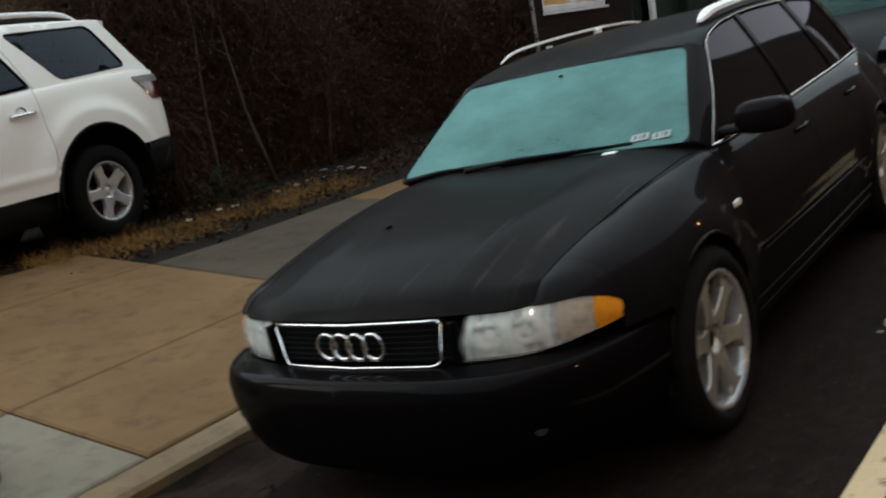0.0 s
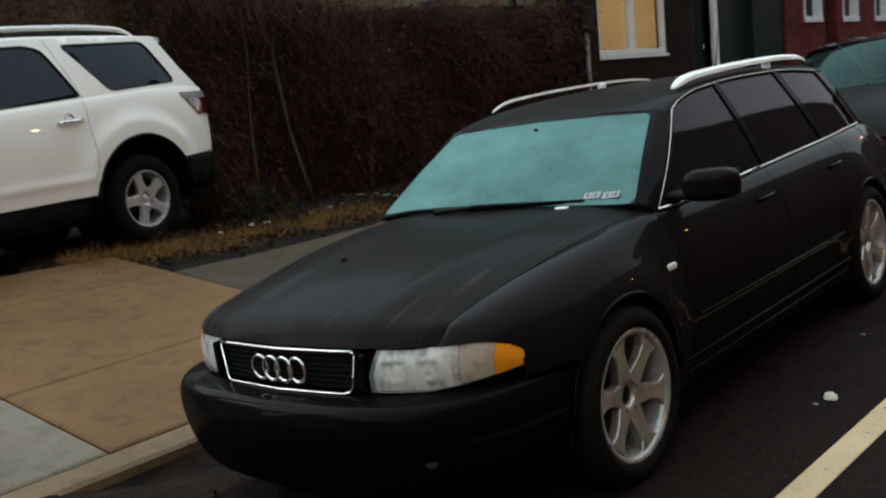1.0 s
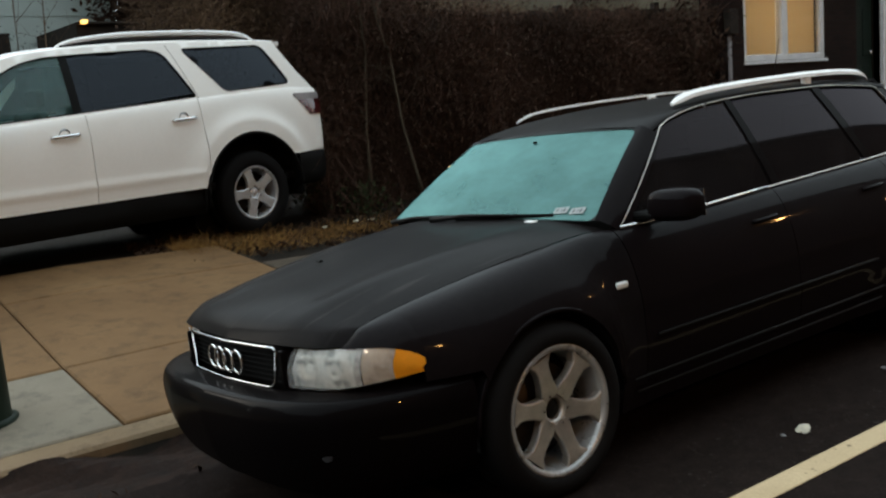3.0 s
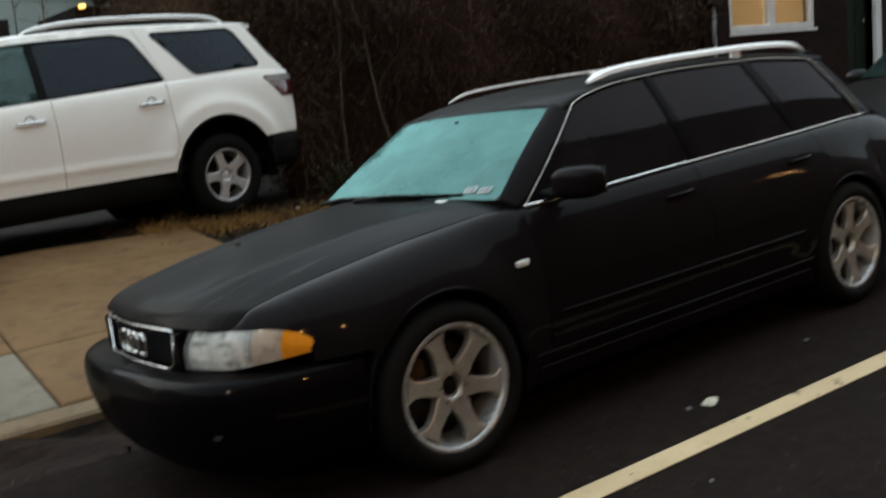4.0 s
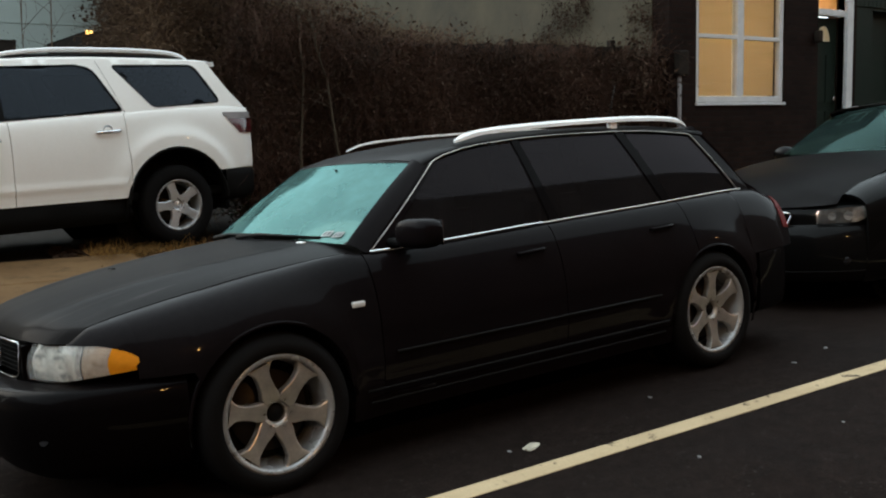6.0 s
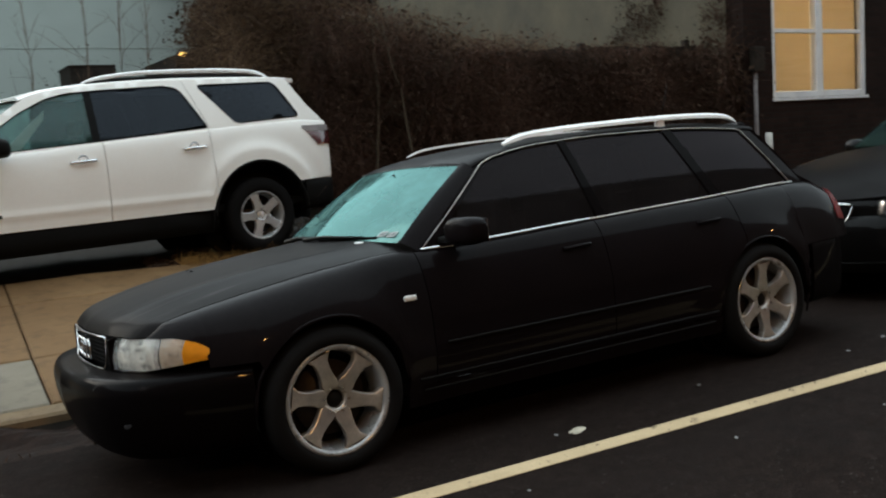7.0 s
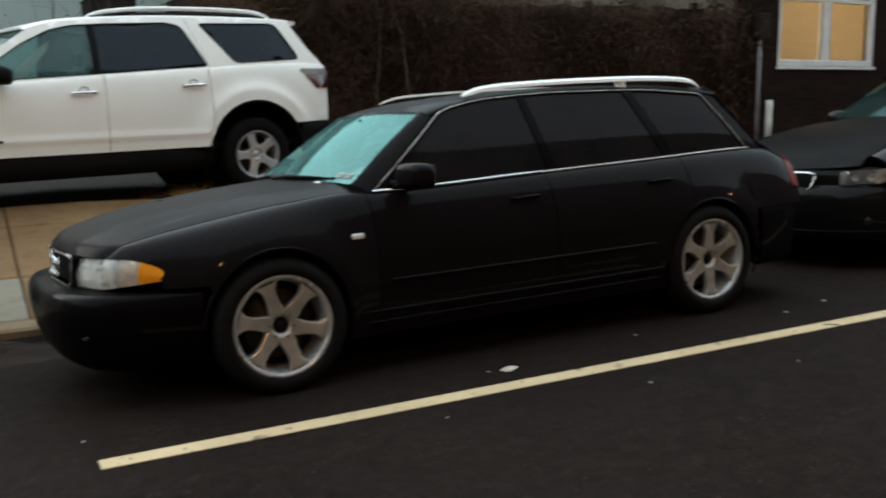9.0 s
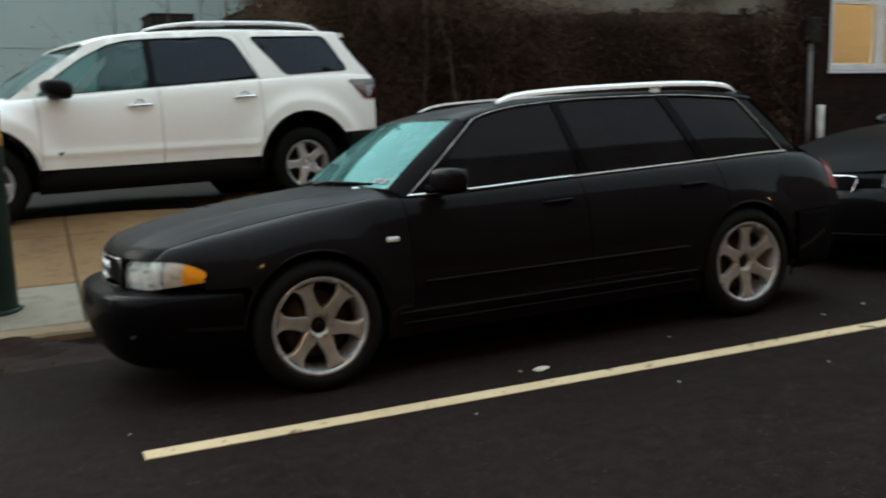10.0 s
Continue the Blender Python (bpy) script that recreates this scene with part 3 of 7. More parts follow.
class Body:
    """Half-width, waist and top edge along a car, and the panels cut from that skin."""

    def __init__(self, wide, top_y, top_z, low=0.20, mid=0.62, tuck=0.05, round_of=None, arches=(), crease=(), floor=None, flare=0.0, flare_flat=0.03, flare_soft=0.09):
        self.wide, self.top_y, self.top_z = wide, top_y, top_z
        self.low, self.mid, self.tuck, self.arches = low, mid, tuck, arches
        self.round_of = round_of or (lambda x: 2.2)
        self.crease, self.floor, self.flare = crease, floor, flare
        self.flare_flat, self.flare_soft = flare_flat, flare_soft

    def skin(self, x, v):
        w, yt, zt = self.wide(x), self.top_y(x), self.top_z(x)
        if v < 0.5:
            z = lerp(self.low, self.mid, v * 2)
            y = w - self.tuck * (1 - v * 2) ** 2
        else:
            a = (v - 0.5) * math.pi
            p = 2 / self.round_of(x)
            z = self.mid + (zt - self.mid) * math.sin(a) ** p
            y = yt + (w - yt) * max(0.0, math.cos(a)) ** p
        for z0, h, d in self.crease:
            y += d * math.exp(-((z - z0) / h) ** 2)
        for ax, az, r in self.arches:
            far = math.hypot(x - ax, z - az) - r
            y += self.flare * math.exp(-(max(0.0, far - self.flare_flat) / self.flare_soft) ** 2) if self.flare else 0.0
        return x, -y, z

    def bottom(self, x, clear=0.0):
        """Where the wheel arches cut the skin at x, as v."""
        z0 = self.floor(x) if self.floor else 0.0
        for ax, az, r in self.arches:
            if abs(x - ax) < r:
                z0 = max(z0, az + math.sqrt(r * r - (x - ax) ** 2))
        return self.at_z(x, z0) if z0 > self.low else 0.0

    def at_z(self, x, z0):
        """The v at which the skin at x has the height z0."""
        lo, hi = 0.0, 1.0
        for _ in range(24):
            m = (lo + hi) / 2
            lo, hi = (m, hi) if self.skin(x, m)[2] < z0 else (lo, m)
        return lo

    def panel(self, name, x0, x1, v0, v1, mat, parent, label="", nx=26, nv=16, thick=0.02, lean=0.0, sides=(False, True)):
        """A panel between two upright joints; lean shifts the joints back with height."""
        cuts = [lerp(x0, x1, i / nx) for i in range(nx + 1)]
        for ax, az, r in self.arches:
            for s in (-1, 1):
                e = ax + s * r * 0.9995
                if x0 < e < x1:
                    cuts[min(range(1, nx), key=lambda i: abs(cuts[i] - e))] = e
        cuts.sort()
        made = []
        for mirror in sides:
            def fn(u, w):
                x = cuts[round(u * nx)]
                b = max(v0, self.bottom(x))
                v = lerp(b, v1, w)
                return self.skin(x + lean * (v - 0.5), v)
            made.append(sheet(name, fn, nx, nv, mat, parent, label, thick, mirror))
        return made

    def arch_liner(self, parent, mat, depth=0.28):
        for ax, az, r in self.arches:
            for s in (-1, 1):
                verts, faces = [], []
                n = 24
                for i in range(n + 1):
                    t = math.pi * (-0.06 + 1.12 * i / n)
                    x, z = ax + (r + 0.004) * math.cos(t), az + (r + 0.004) * math.sin(t)
                    y = self.wide(x) - 0.012
                    verts += [(x, s * y, z), (x, s * (y - depth), z)]
                for i in range(n):
                    faces.append((2 * i, 2 * i + 1, 2 * i + 3, 2 * i + 2))
                piece("arch_liner", verts, faces, mat, parent)
                y = self.wide(ax) - depth
                bm = bmesh.new()
                bmesh.ops.create_circle(bm, cap_ends=True, radius=r, segments=32, matrix=Matrix.Translation((ax, s * y, az)) @ Matrix.Rotation(math.pi / 2, 4, "X"))
                part("arch_back", bm, mat, parent)


def nose(name, plan, prof, y0, y1, mat, parent, label="", n=30, thick=0.0, inset=0.0, m=None):
    """A sweep of an upright profile of (inset, z) along the plan curve x = plan(|y|)."""
    m = m or len(prof) - 1
    pi = curve(range(len(prof)), [p[0] for p in prof])
    pz = curve(range(len(prof)), [p[1] for p in prof])

    def fn(u, v):
        y = lerp(y1, y0, u)
        a = abs(y)
        e = 0.004
        sl = (plan(a + e) - plan(max(0, a - e))) / (a + e - max(0, a - e))
        k = 1 / math.hypot(1, sl)
        nx, ny = k, -k * sl
        d = pi(v * (len(prof) - 1)) + inset
        return plan(a) + nx * d, (a + ny * d) * (1 if y >= 0 else -1), pz(v * (len(prof) - 1))
    return sheet(name, fn, n, m * 3, mat, parent, label, thick)


def seat(parent, x, y, z, mat, w=0.5):
    bm = boxed(x - 0.25, x + 0.25, y - w / 2, y + w / 2, z, z + 0.14, 0.05)
    bm2 = boxed(x + 0.16, x + 0.30, y - w / 2 + 0.02, y + w / 2 - 0.02, z + 0.1, z + 0.62, 0.05, bm)
    boxed(x + 0.24, x + 0.34, y - 0.13, y + 0.13, z + 0.64, z + 0.80, 0.04, bm2)
    part("seat", bm2, mat, parent, "dark seat with headrest")


def torus(name, r, t, mat, parent, m, label="", sides=28, rings=8, arc=1.0, squash=1.0):
    verts, faces = [], []
    for i in range(sides):
        a = 2 * math.pi * i / sides
        for k in range(rings):
            b = 2 * math.pi * k / rings
            q = r + t * math.cos(b)
            verts.append((q * math.cos(a), t * math.sin(b) * squash, q * math.sin(a)))
    for i in range(sides):
        for k in range(rings):
            a, b = i * rings + k, i * rings + (k + 1) % rings
            c, d = ((i + 1) % sides) * rings + (k + 1) % rings, ((i + 1) % sides) * rings + k
            faces.append((a, b, c, d))
    ob = piece(name, verts, faces, mat, parent, label)
    ob.matrix_local = m
    return ob


# ---- the black station wagon ----
car_axis_x = Vector((1, 0, 0.0265)).normalized()
car_axis_y = Vector((0, 1, -0.046)).normalized()
car_axis_z = car_axis_x.cross(car_axis_y).normalized()
car_axis_y = car_axis_z.cross(car_axis_x)
TILT = Matrix((car_axis_x, car_axis_y, car_axis_z)).transposed().to_4x4()
hub = Vector((0, -0.82, 0.315))
WAGON_AT = Matrix.Translation(hub - TILT.to_3x3() @ hub + Vector((0, 0.012, 0))) @ TILT
wagon = thing("station_wagon", WAGON_AT, "black dusty estate car parked at the kerb with silver roof rails", "car", "parked cars")

wide = curve([-0.62, -0.5, -0.36, 0.0, 0.5, 1.2, 2.0, 2.607, 3.0, 3.3, 3.5], [0.725, 0.780, 0.826, 0.858, 0.838, 0.842, 0.846, 0.858, 0.835, 0.795, 0.73])
hood_y = curve([-0.62, -0.5, -0.2, 0.1, 0.45, 0.52, 0.6, 1.5, 2.6, 3.0, 3.5], [0.600, 0.605, 0.630, 0.660, 0.694, 0.708, 0.726, 0.714, 0.692, 0.664, 0.60])
hood_z = curve([-0.62, -0.5, -0.2, 0.1, 0.45, 0.52, 1.5, 2.3, 3.0, 3.2, 3.36, 3.45], [0.724, 0.751, 0.803, 0.846, 0.873, 0.864, 0.889, 0.909, 0.926, 0.920, 0.884, 0.848])
body = Body(wide, hood_y, hood_z, 0.19, 0.53, 0.045, lambda x: 2.3 if x < 0.1 else lerp(2.3, 1.75, min(1, (x - 0.1) / 0.4)),
            [(0, 0.315, 0.345), (2.607, 0.315, 0.345)], [(0.43, 0.016, 0.006), (0.52, 0.02, -0.003)], floor=lambda x: 0.535 if x < -0.30 else 0.575 if x > 2.953 else 0.0, flare=0.016)
def lamp_drop(q):
    """How far the lamp's upper edge curls down towards its outer end."""
    t = min(1.0, max(0.0, (q - 0.69) / 0.088))
    return 0.078 * (1 - math.sqrt(1 - 0.98 * t * t))


plan_at = curve([0.0, 0.30, 0.50, 0.62, 0.70, 0.76, 0.80, 0.826, 0.84], [-0.872, -0.850, -0.805, -0.748, -0.680, -0.590, -0.480, -0.365, -0.30])
CORNER_X = plan_at(0.598) + 0.080


def edge_z(x, front):
    """Height of the bonnet's side edge, curling down to the lamp at its front."""
    r = min(1.0, max(0.0, (x - front) / 0.075))
    high = hood_z(x) if x > -0.62 else 0.724 - 0.2 * (-0.62 - x)
    return lerp(0.674, high, math.sin(r * math.pi / 2))


body.panel("fender", -0.50, 0.495, 0.0, 1.0, WING_BLACK, wagon, "dusty black front wing", nx=44, nv=20)
for s in (-1, 1):
    def tip(u, v):
        yl = lerp(0.598, 0.778, u)
        x0, x1 = lerp(CORNER_X, -0.500, u), plan_at(yl) + 0.062
        a = (x0, lerp(0.598, hood_y(-0.5), u), edge_z(x0, CORNER_X))
        b = (x1, yl, 0.672 - 0.006 * u - lamp_drop(yl))
        # the wing's rounded section, cut off along the lamp's upper edge
        end = math.acos(min(1.0, max(0.02, (b[2] - 0.56) / (a[2] - 0.56)) ** 1.15))
        if end < 0.03:
            y, z = lerp(a[1], b[1], v), lerp(a[2], b[2], v)
        else:
            y = a[1] + (b[1] - a[1]) * (math.sin(v * end) / math.sin(end)) ** 0.87
            z = 0.56 + (a[2] - 0.56) * math.cos(v * end) ** 0.87
        return lerp(a[0], b[0], v), s * y, z
    sheet("fender_tip", tip if s > 0 else (lambda u, v: tip(u, 1 - v)), 12, 10, WING_BLACK, wagon)
body.panel("door", 0.500, 1.531, 0.14, 1.0, BLACK_PAINT, wagon, "black front door", nx=20, nv=22)
body.panel("door", 1.536, 2.472, 0.14, 1.0, BLACK_PAINT, wagon, "black rear door", nx=36, nv=22)
body.panel("quarter_panel", 2.477, 2.9525, 0.0, 1.0, BLACK_PAINT, wagon, "black rear quarter", nx=30, nv=20)
body.panel("tail_panel", 2.9535, 3.44, 0.0, 1.0, BLACK_PAINT, wagon, "black rear corner of the body", nx=16, nv=16)
body.panel("sill", 0.345, 2.262, 0.0, 0.13, BLACK_PAINT, wagon, "black sill", nx=8, nv=4)
body.arch_liner(wagon, SHADOW_BLACK)
for s in (-1, 1):
    tube("sill_strip", [(0.40, s * 0.850, 0.315), (1.2, s * 0.856, 0.315), (2.22, s * 0.856, 0.315)], 0.0055, STRIP, wagon, sides=6)
    tube("sill_strip", [(0.42, s * 0.838, 0.262), (1.2, s * 0.844, 0.262), (2.20, s * 0.844, 0.262)], 0.005, STRIP, wagon, sides=6)
    tube("rub_strip", [(0.56, s * 0.846, 0.455), (1.3, s * 0.852, 0.455), (2.18, s * 0.852, 0.455)], 0.0065, STRIP, wagon, sides=6)
    for ax in (0.0, 2.607):
        pts = []
        for i in range(25):
            t = math.pi * i / 24
            x = ax + 0.350 * math.cos(t)
            pts.append((x, s * (wide(x) + 0.002), 0.315 + 0.350 * math.sin(t)))
        tube("arch_lip", pts, 0.008, BLACK_PAINT, wagon, sides=8)

plan = plan_at
BUMPER = [(0.20, 0.160), (0.13, 0.170), (0.075, 0.205), (0.040, 0.265), (0.016, 0.34), (0.004, 0.41), (0.002, 0.455), (0.010, 0.495), (0.030, 0.520), (0.120, 0.532)]
bumper_plan = curve([0.0, 0.30, 0.50, 0.62, 0.70, 0.76, 0.80, 0.826, 0.84], [-0.956, -0.938, -0.894, -0.831, -0.752, -0.648, -0.521, -0.396, -0.325])
nose("front_bumper", bumper_plan, BUMPER, -0.836, 0.836, SHADED_BLACK, wagon, "black body-coloured front bumper", n=60, thick=0.02)
for s in (-1, 1):
    lamp_y = 0.62
    fog = lathe("fog_lamp", [(0.0, 0.001), (0.014, 0.0015), (0.021, 0.004)], FOG_LENS, wagon, "small round fog lamp", sides=20)
    fog.matrix_local = Matrix.Translation((-0.812, s * 0.622, 0.352)) @ Matrix.Rotation(radians(-90 + 35 * -s), 4, "Z") @ Matrix.Rotation(radians(-20), 4, "X")
    # headlamp: reflector bowl, two round reflectors, clear lens, amber corner
    y_in, y_mid, y_out = (0.385, 0.668, 0.768) if s > 0 else (-0.385, -0.668, -0.768)

    def lamp_skin(name, ya, yb, back, mat, label, n, thick=0.0, slant=0.0):
        def fn(u, v):
            q = lerp(yb, ya, u) if s > 0 else lerp(ya, yb, u)
            if yb > 0.75:
                q = ya + (yb - ya) * math.sin((q - ya) / (yb - ya) * math.pi / 2)
            q0 = q + slant * v * max(0.0, (0.62 - q) / 0.235)
            zb, zt = 0.538 + 0.034 * max(0.0, (q - 0.57) / 0.21) ** 1.3, lerp(0.672, 0.668, (q - 0.38) / 0.4) - lamp_drop(q)
            return plan(q0) + lerp(0.046, 0.064, v) - 0.012 * math.sin(v * math.pi) + back, s * q0, lerp(zb, max(zb, zt), v)
        lens = sheet(name, fn, n, 8, mat, wagon, label, thick)
        lens.visible_shadow = mat is not LENS
    lamp_skin("headlamp", 0.372, 0.734, 0.0, LENS, "clear weathered headlamp lens", 20, slant=0.044)
    lamp_skin("lamp_bowl", 0.372, 0.640, 0.022, LAMP_BOWL, "silvered reflector", 18, slant=0.044)
    lamp_skin("lamp_bowl", 0.652, 0.734, 0.022, CORNER_BOWL, "brownish corner reflector", 8)
    lamp_skin("lamp_divider", 0.638, 0.655, 0.012, REFLECTOR, "bright lamp divider", 2)
    lamp_skin("turn_signal", 0.735, 0.778, 0.0, AMBER, "amber turn signal lens", 16, 0.012)
    for yy, rr, mat in ((0.470, 0.046, LAMP_BOWL), (0.575, 0.040, LAMP_BOWL)):
        d = lathe("reflector", [(0.0, 0.014), (rr * 0.5, 0.009), (rr * 0.88, -0.002), (rr, 0.002)], mat, wagon, sides=22)
        d.matrix_local = Matrix.Translation((plan(yy) + 0.056, s * yy, 0.606)) @ Matrix.Rotation(radians(-90 - 25 * s), 4, "Z")

# grille: dark mesh of bars in a chrome frame, with four rings
GZ0, GZ1 = 0.535, 0.672
nose("grille", plan, [(0.075, GZ0), (0.072, GZ1)], -0.36, 0.36, SHADOW_BLACK, wagon, "black grille", n=16)
for k in range(7):
    z = lerp(GZ0 + 0.015, GZ1 - 0.015, k / 6)
    pts = [(plan(abs(y)) + 0.058, y, z) for y in np.linspace(-0.345, 0.345, 13)]
    tube("grille_bar", pts, 0.0025, SHADOW_BLACK, wagon, sides=5)
loop = [(plan(abs(y)) + 0.042, y, GZ1) for y in np.linspace(-0.338, 0.332, 15)]
loop += [(plan(0.345) + 0.043, 0.343, GZ1 - 0.012)]
loop += [(plan(0.325) + 0.04, 0.322, GZ0 + 0.02), (plan(0.305) + 0.036, 0.307, GZ0 + 0.004)]
loop += [(plan(abs(y)) + 0.032, y, GZ0) for y in np.linspace(0.29, -0.29, 13)]
loop += [(plan(0.31) + 0.036, -0.314, GZ0 + 0.004), (plan(0.33) + 0.04, -0.329, GZ0 + 0.02), (plan(0.35) + 0.043, -0.351, GZ1 - 0.012), loop[0]]
tube("grille_frame", loop, 0.0046, CHROME, wagon, "chrome grille frame", sides=8)
for k in range(4):
    y = (k - 1.5) * 0.0635
    torus("ring", 0.0405, 0.0068, CHROME, wagon, Matrix.Translation((plan(abs(y)) + 0.036, y, 0.602)) @ Matrix.Rotation(radians(90), 4, "Z"), "chrome ring", squash=0.7)
for s in (-1, 1):
    box("grille_surround", *sorted((-0.805, -0.765)), *sorted((s * 0.366, s * 0.392)), 0.535, 0.665, SHADED_BLACK, wagon, bevel=0.006)

# bonnet
front_edge = lambda y: plan(abs(y)) + 0.062


def bonnet(u, v):
    t = v * 2 - 1
    back_x = 0.430 + 0.044 * t * t
    y_f = 0.598 * t
    xf = front_edge(y_f) - 0.012 + 0.03 * max(0.0, (abs(t) - 0.88) / 0.12) ** 2
    x = lerp(xf, back_x, u)
    y = lerp(y_f, (hood_y(x) - 0.005) * t, min(1.0, u * 5)) if x < -0.5 else (hood_y(x) - 0.005) * t
    zc = curve([0, 0.02, 0.06, 0.12, 0.35, 0.65, 1.0], [0.682, 0.716, 0.747, 0.770, 0.830, 0.878, 0.917])(u)
    ze = edge_z(x, xf)
    z = lerp(zc, max(ze, 0.672) + 0.001, abs(t) ** 4.2)
    z += 0.010 * math.exp(-((abs(t) - 0.60) / 0.10) ** 2) * min(1.0, u * 5) * (1 - 0.6 * u)
    return x, y, z


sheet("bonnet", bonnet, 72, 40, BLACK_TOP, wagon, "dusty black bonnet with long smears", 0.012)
box("engine_bay", -0.70, 0.40, -0.6, 0.6, 0.25, 0.60, SHADOW_BLACK, wagon, bevel=0.02)
box("floor_pan", -0.2, 3.3, -0.55, 0.55, 0.20, 0.30, SHADOW_BLACK, wagon, bevel=0.02)

# glasshouse: side plane leaning inwards above the waist
def side_y(x, z):
    zb = hood_z(x)
    t = (z - zb)
    yb = curve([0.5, 0.8, 1.5, 2.4, 3.0, 3.3], [0.716, 0.734, 0.722, 0.702, 0.672, 0.64])(x)
    return yb - 0.33 * t - 0.22 * t * t


z_top = curve([0.90, 1.05, 1.3, 1.8, 2.3, 2.75, 3.0], [1.195, 1.245, 1.285, 1.305, 1.300, 1.268, 1.24])


def side_patch(name, bl, br, tl, tr, mat, parent, label="", inset=0.0, thick=0.0, bow=True, zl=0.0, zu=0.0, n=14, sides=(1, -1)):
    """A patch of the glasshouse side between two leaning edges given by their x at waist and roof line."""
    for s in sides:
        def fn(u, v):
            xb, xt = lerp(bl, br, u), lerp(tl, tr, u)
            zb, zt = hood_z(xb) + zl, z_top(xt) + zu
            x, z = lerp(xb, xt, v), lerp(zb, zt, v)
            return x, -(side_y(x, z) - inset), z
        sheet(name, fn, n, 10, mat, parent, label, thick, mirror=s < 0)


side_patch("window", 0.585, 1.570, 1.010, 1.495, TINTED, wagon, "dark tinted front door window", inset=0.008, zl=0.006, zu=-0.01)
side_patch("window", 1.625, 2.400, 1.535, 2.220, TINTED, wagon, "dark tinted rear door window", inset=0.008, zl=0.006, zu=-0.01)
side_patch("window", 2.465, 3.062, 2.283, 2.812, TINTED, wagon, "dark tinted rear quarter window", inset=0.006, zl=0.006, zu=-0.012)
side_patch("door_pillar", 1.568, 1.627, 1.493, 1.537, SHADED_BLACK, wagon, "black door pillar", thick=0.02, n=3)
side_patch("door_pillar", 2.398, 2.467, 2.218, 2.285, SHADED_BLACK, wagon, "black door pillar", thick=0.02, n=3)
side_patch("window_pillar", 0.515, 0.590, 0.933, 1.014, BLACK_PAINT, wagon, "black windscreen pillar", thick=0.02, n=3)
side_patch("rear_pillar", 3.060, 3.19, 2.810, 2.90, BLACK_PAINT, wagon, "black rear pillar", thick=0.02, n=6)
for s in (-1, 1):
    def at_side(x, z, out=0.004):
        return x, s * (side_y(x, z) + out), z
    belt = [(x, s * (hood_y(x) + 0.012), hood_z(x) + 0.006) for x in np.linspace(0.535, 3.085, 22)]
    tube("waist_trim", belt[:9], 0.0065, CHROME, wagon, "bright waist trim", sides=6, flat=1.2)
    tube("waist_trim", belt[8:], 0.0038, SILVER, wagon, "slim bright waist trim", sides=6)
    frame_pts = [at_side(lerp(0.545, 0.985, t), lerp(hood_z(0.545) + 0.01, z_top(0.985) + 0.002, t)) for t in np.linspace(0, 1, 8)]
    frame_pts += [at_side(x, z_top(x) + 0.006) for x in np.linspace(1.06, 2.775, 18)]
    frame_pts += [at_side(lerp(2.812, 3.066, t), lerp(z_top(2.812), hood_z(3.066), t)) for t in np.linspace(0, 1, 6)]
    tube("window_trim", frame_pts, 0.0030, ALLOY, wagon, "thin bright window surround", sides=6)


# roof skin from the side windows' heads across the car
def roof(u, v):
    t = v * 2 - 1
    xs = lerp(0.928, 2.93, u)
    xc = lerp(0.886, 2.97, u)
    x = lerp(xc, xs, t * t)
    zt = z_top(xs) + 0.008
    ye = side_y(xs, zt)
    zc = curve([0, 0.06, 0.15, 0.3, 0.55, 0.8, 1.0], [1.253, 1.285, 1.312, 1.338, 1.352, 1.346, 1.310])(u)
    y = math.sin(t * math.pi / 2) * ye if abs(t) < 2 else 0
    k = abs(t) ** 2.1
    return x, y, lerp(zc, zt, k)


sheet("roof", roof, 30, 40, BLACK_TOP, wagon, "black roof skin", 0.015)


def screen(u, v):
    t = v * 2 - 1
    xb, xt = 0.432 + 0.026 * t * t, 0.884 + 0.036 * t * t
    zb, zt = 0.920 - 0.012 * t * t, 1.253 - 0.015 * t * t
    yb, yt = 0.680 * t + 0.010, 0.538 * t + 0.002
    b = 0.006 * math.sin(u * math.pi)
    return lerp(xb, xt, u) - b, lerp(yb, yt, u), lerp(zb, zt, u) + b


pane = sheet("windscreen", screen, 16, 24, WINDSCREEN, wagon, "misted windscreen, teal sky reflection put in its colour")
pane.visible_shadow = False


def band(u, v):
    t = v * 2 - 1
    x, y, z = screen(lerp(0.962, 0.998, u), v)
    return x - 0.001, y * 1.002, z + 0.0015


sheet("screen_band", band, 3, 24, TRIM_BLACK, wagon, "black shaded band along the windscreen head")
for s in (-1, 1):
    for top in (False, True):
        def fillet(u, v):
            t = u * math.pi / 2
            a, b = lerp(0.0, 0.10 * (1 - math.sin(t)), v), lerp(1.0, 0.972 + 0.028 * math.cos(t), v)
            x, y, z = screen(0.964 - a if top else a, 0.5 + (b - 0.5) * s)
            return x - 0.0015, y, z + 0.0015
        flip = (s > 0) != top
        sheet("screen_corner", fillet if flip else (lambda u, v: fillet(1 - u, v)), 8, 3, TRIM_BLACK, wagon)

    def pillar(u, v):
        x, y, z = screen(u, 0.5 + 0.5 * s)
        xa = lerp(0.520, 0.936, u)
        za = lerp(hood_z(0.52), z_top(0.936), u)
        q = (xa, s * side_y(xa, za), za)
        p = (x - 0.004, y, z + 0.002)
        b = 0.008 * math.sin(v * math.pi)
        return tuple(lerp(p[k], q[k], v) + (b if k == 2 else -b if k == 0 else 0) for k in range(3))
    sheet("windscreen_pillar", pillar, 10, 5, BLACK_PAINT, wagon, "black windscreen pillar", 0.004)


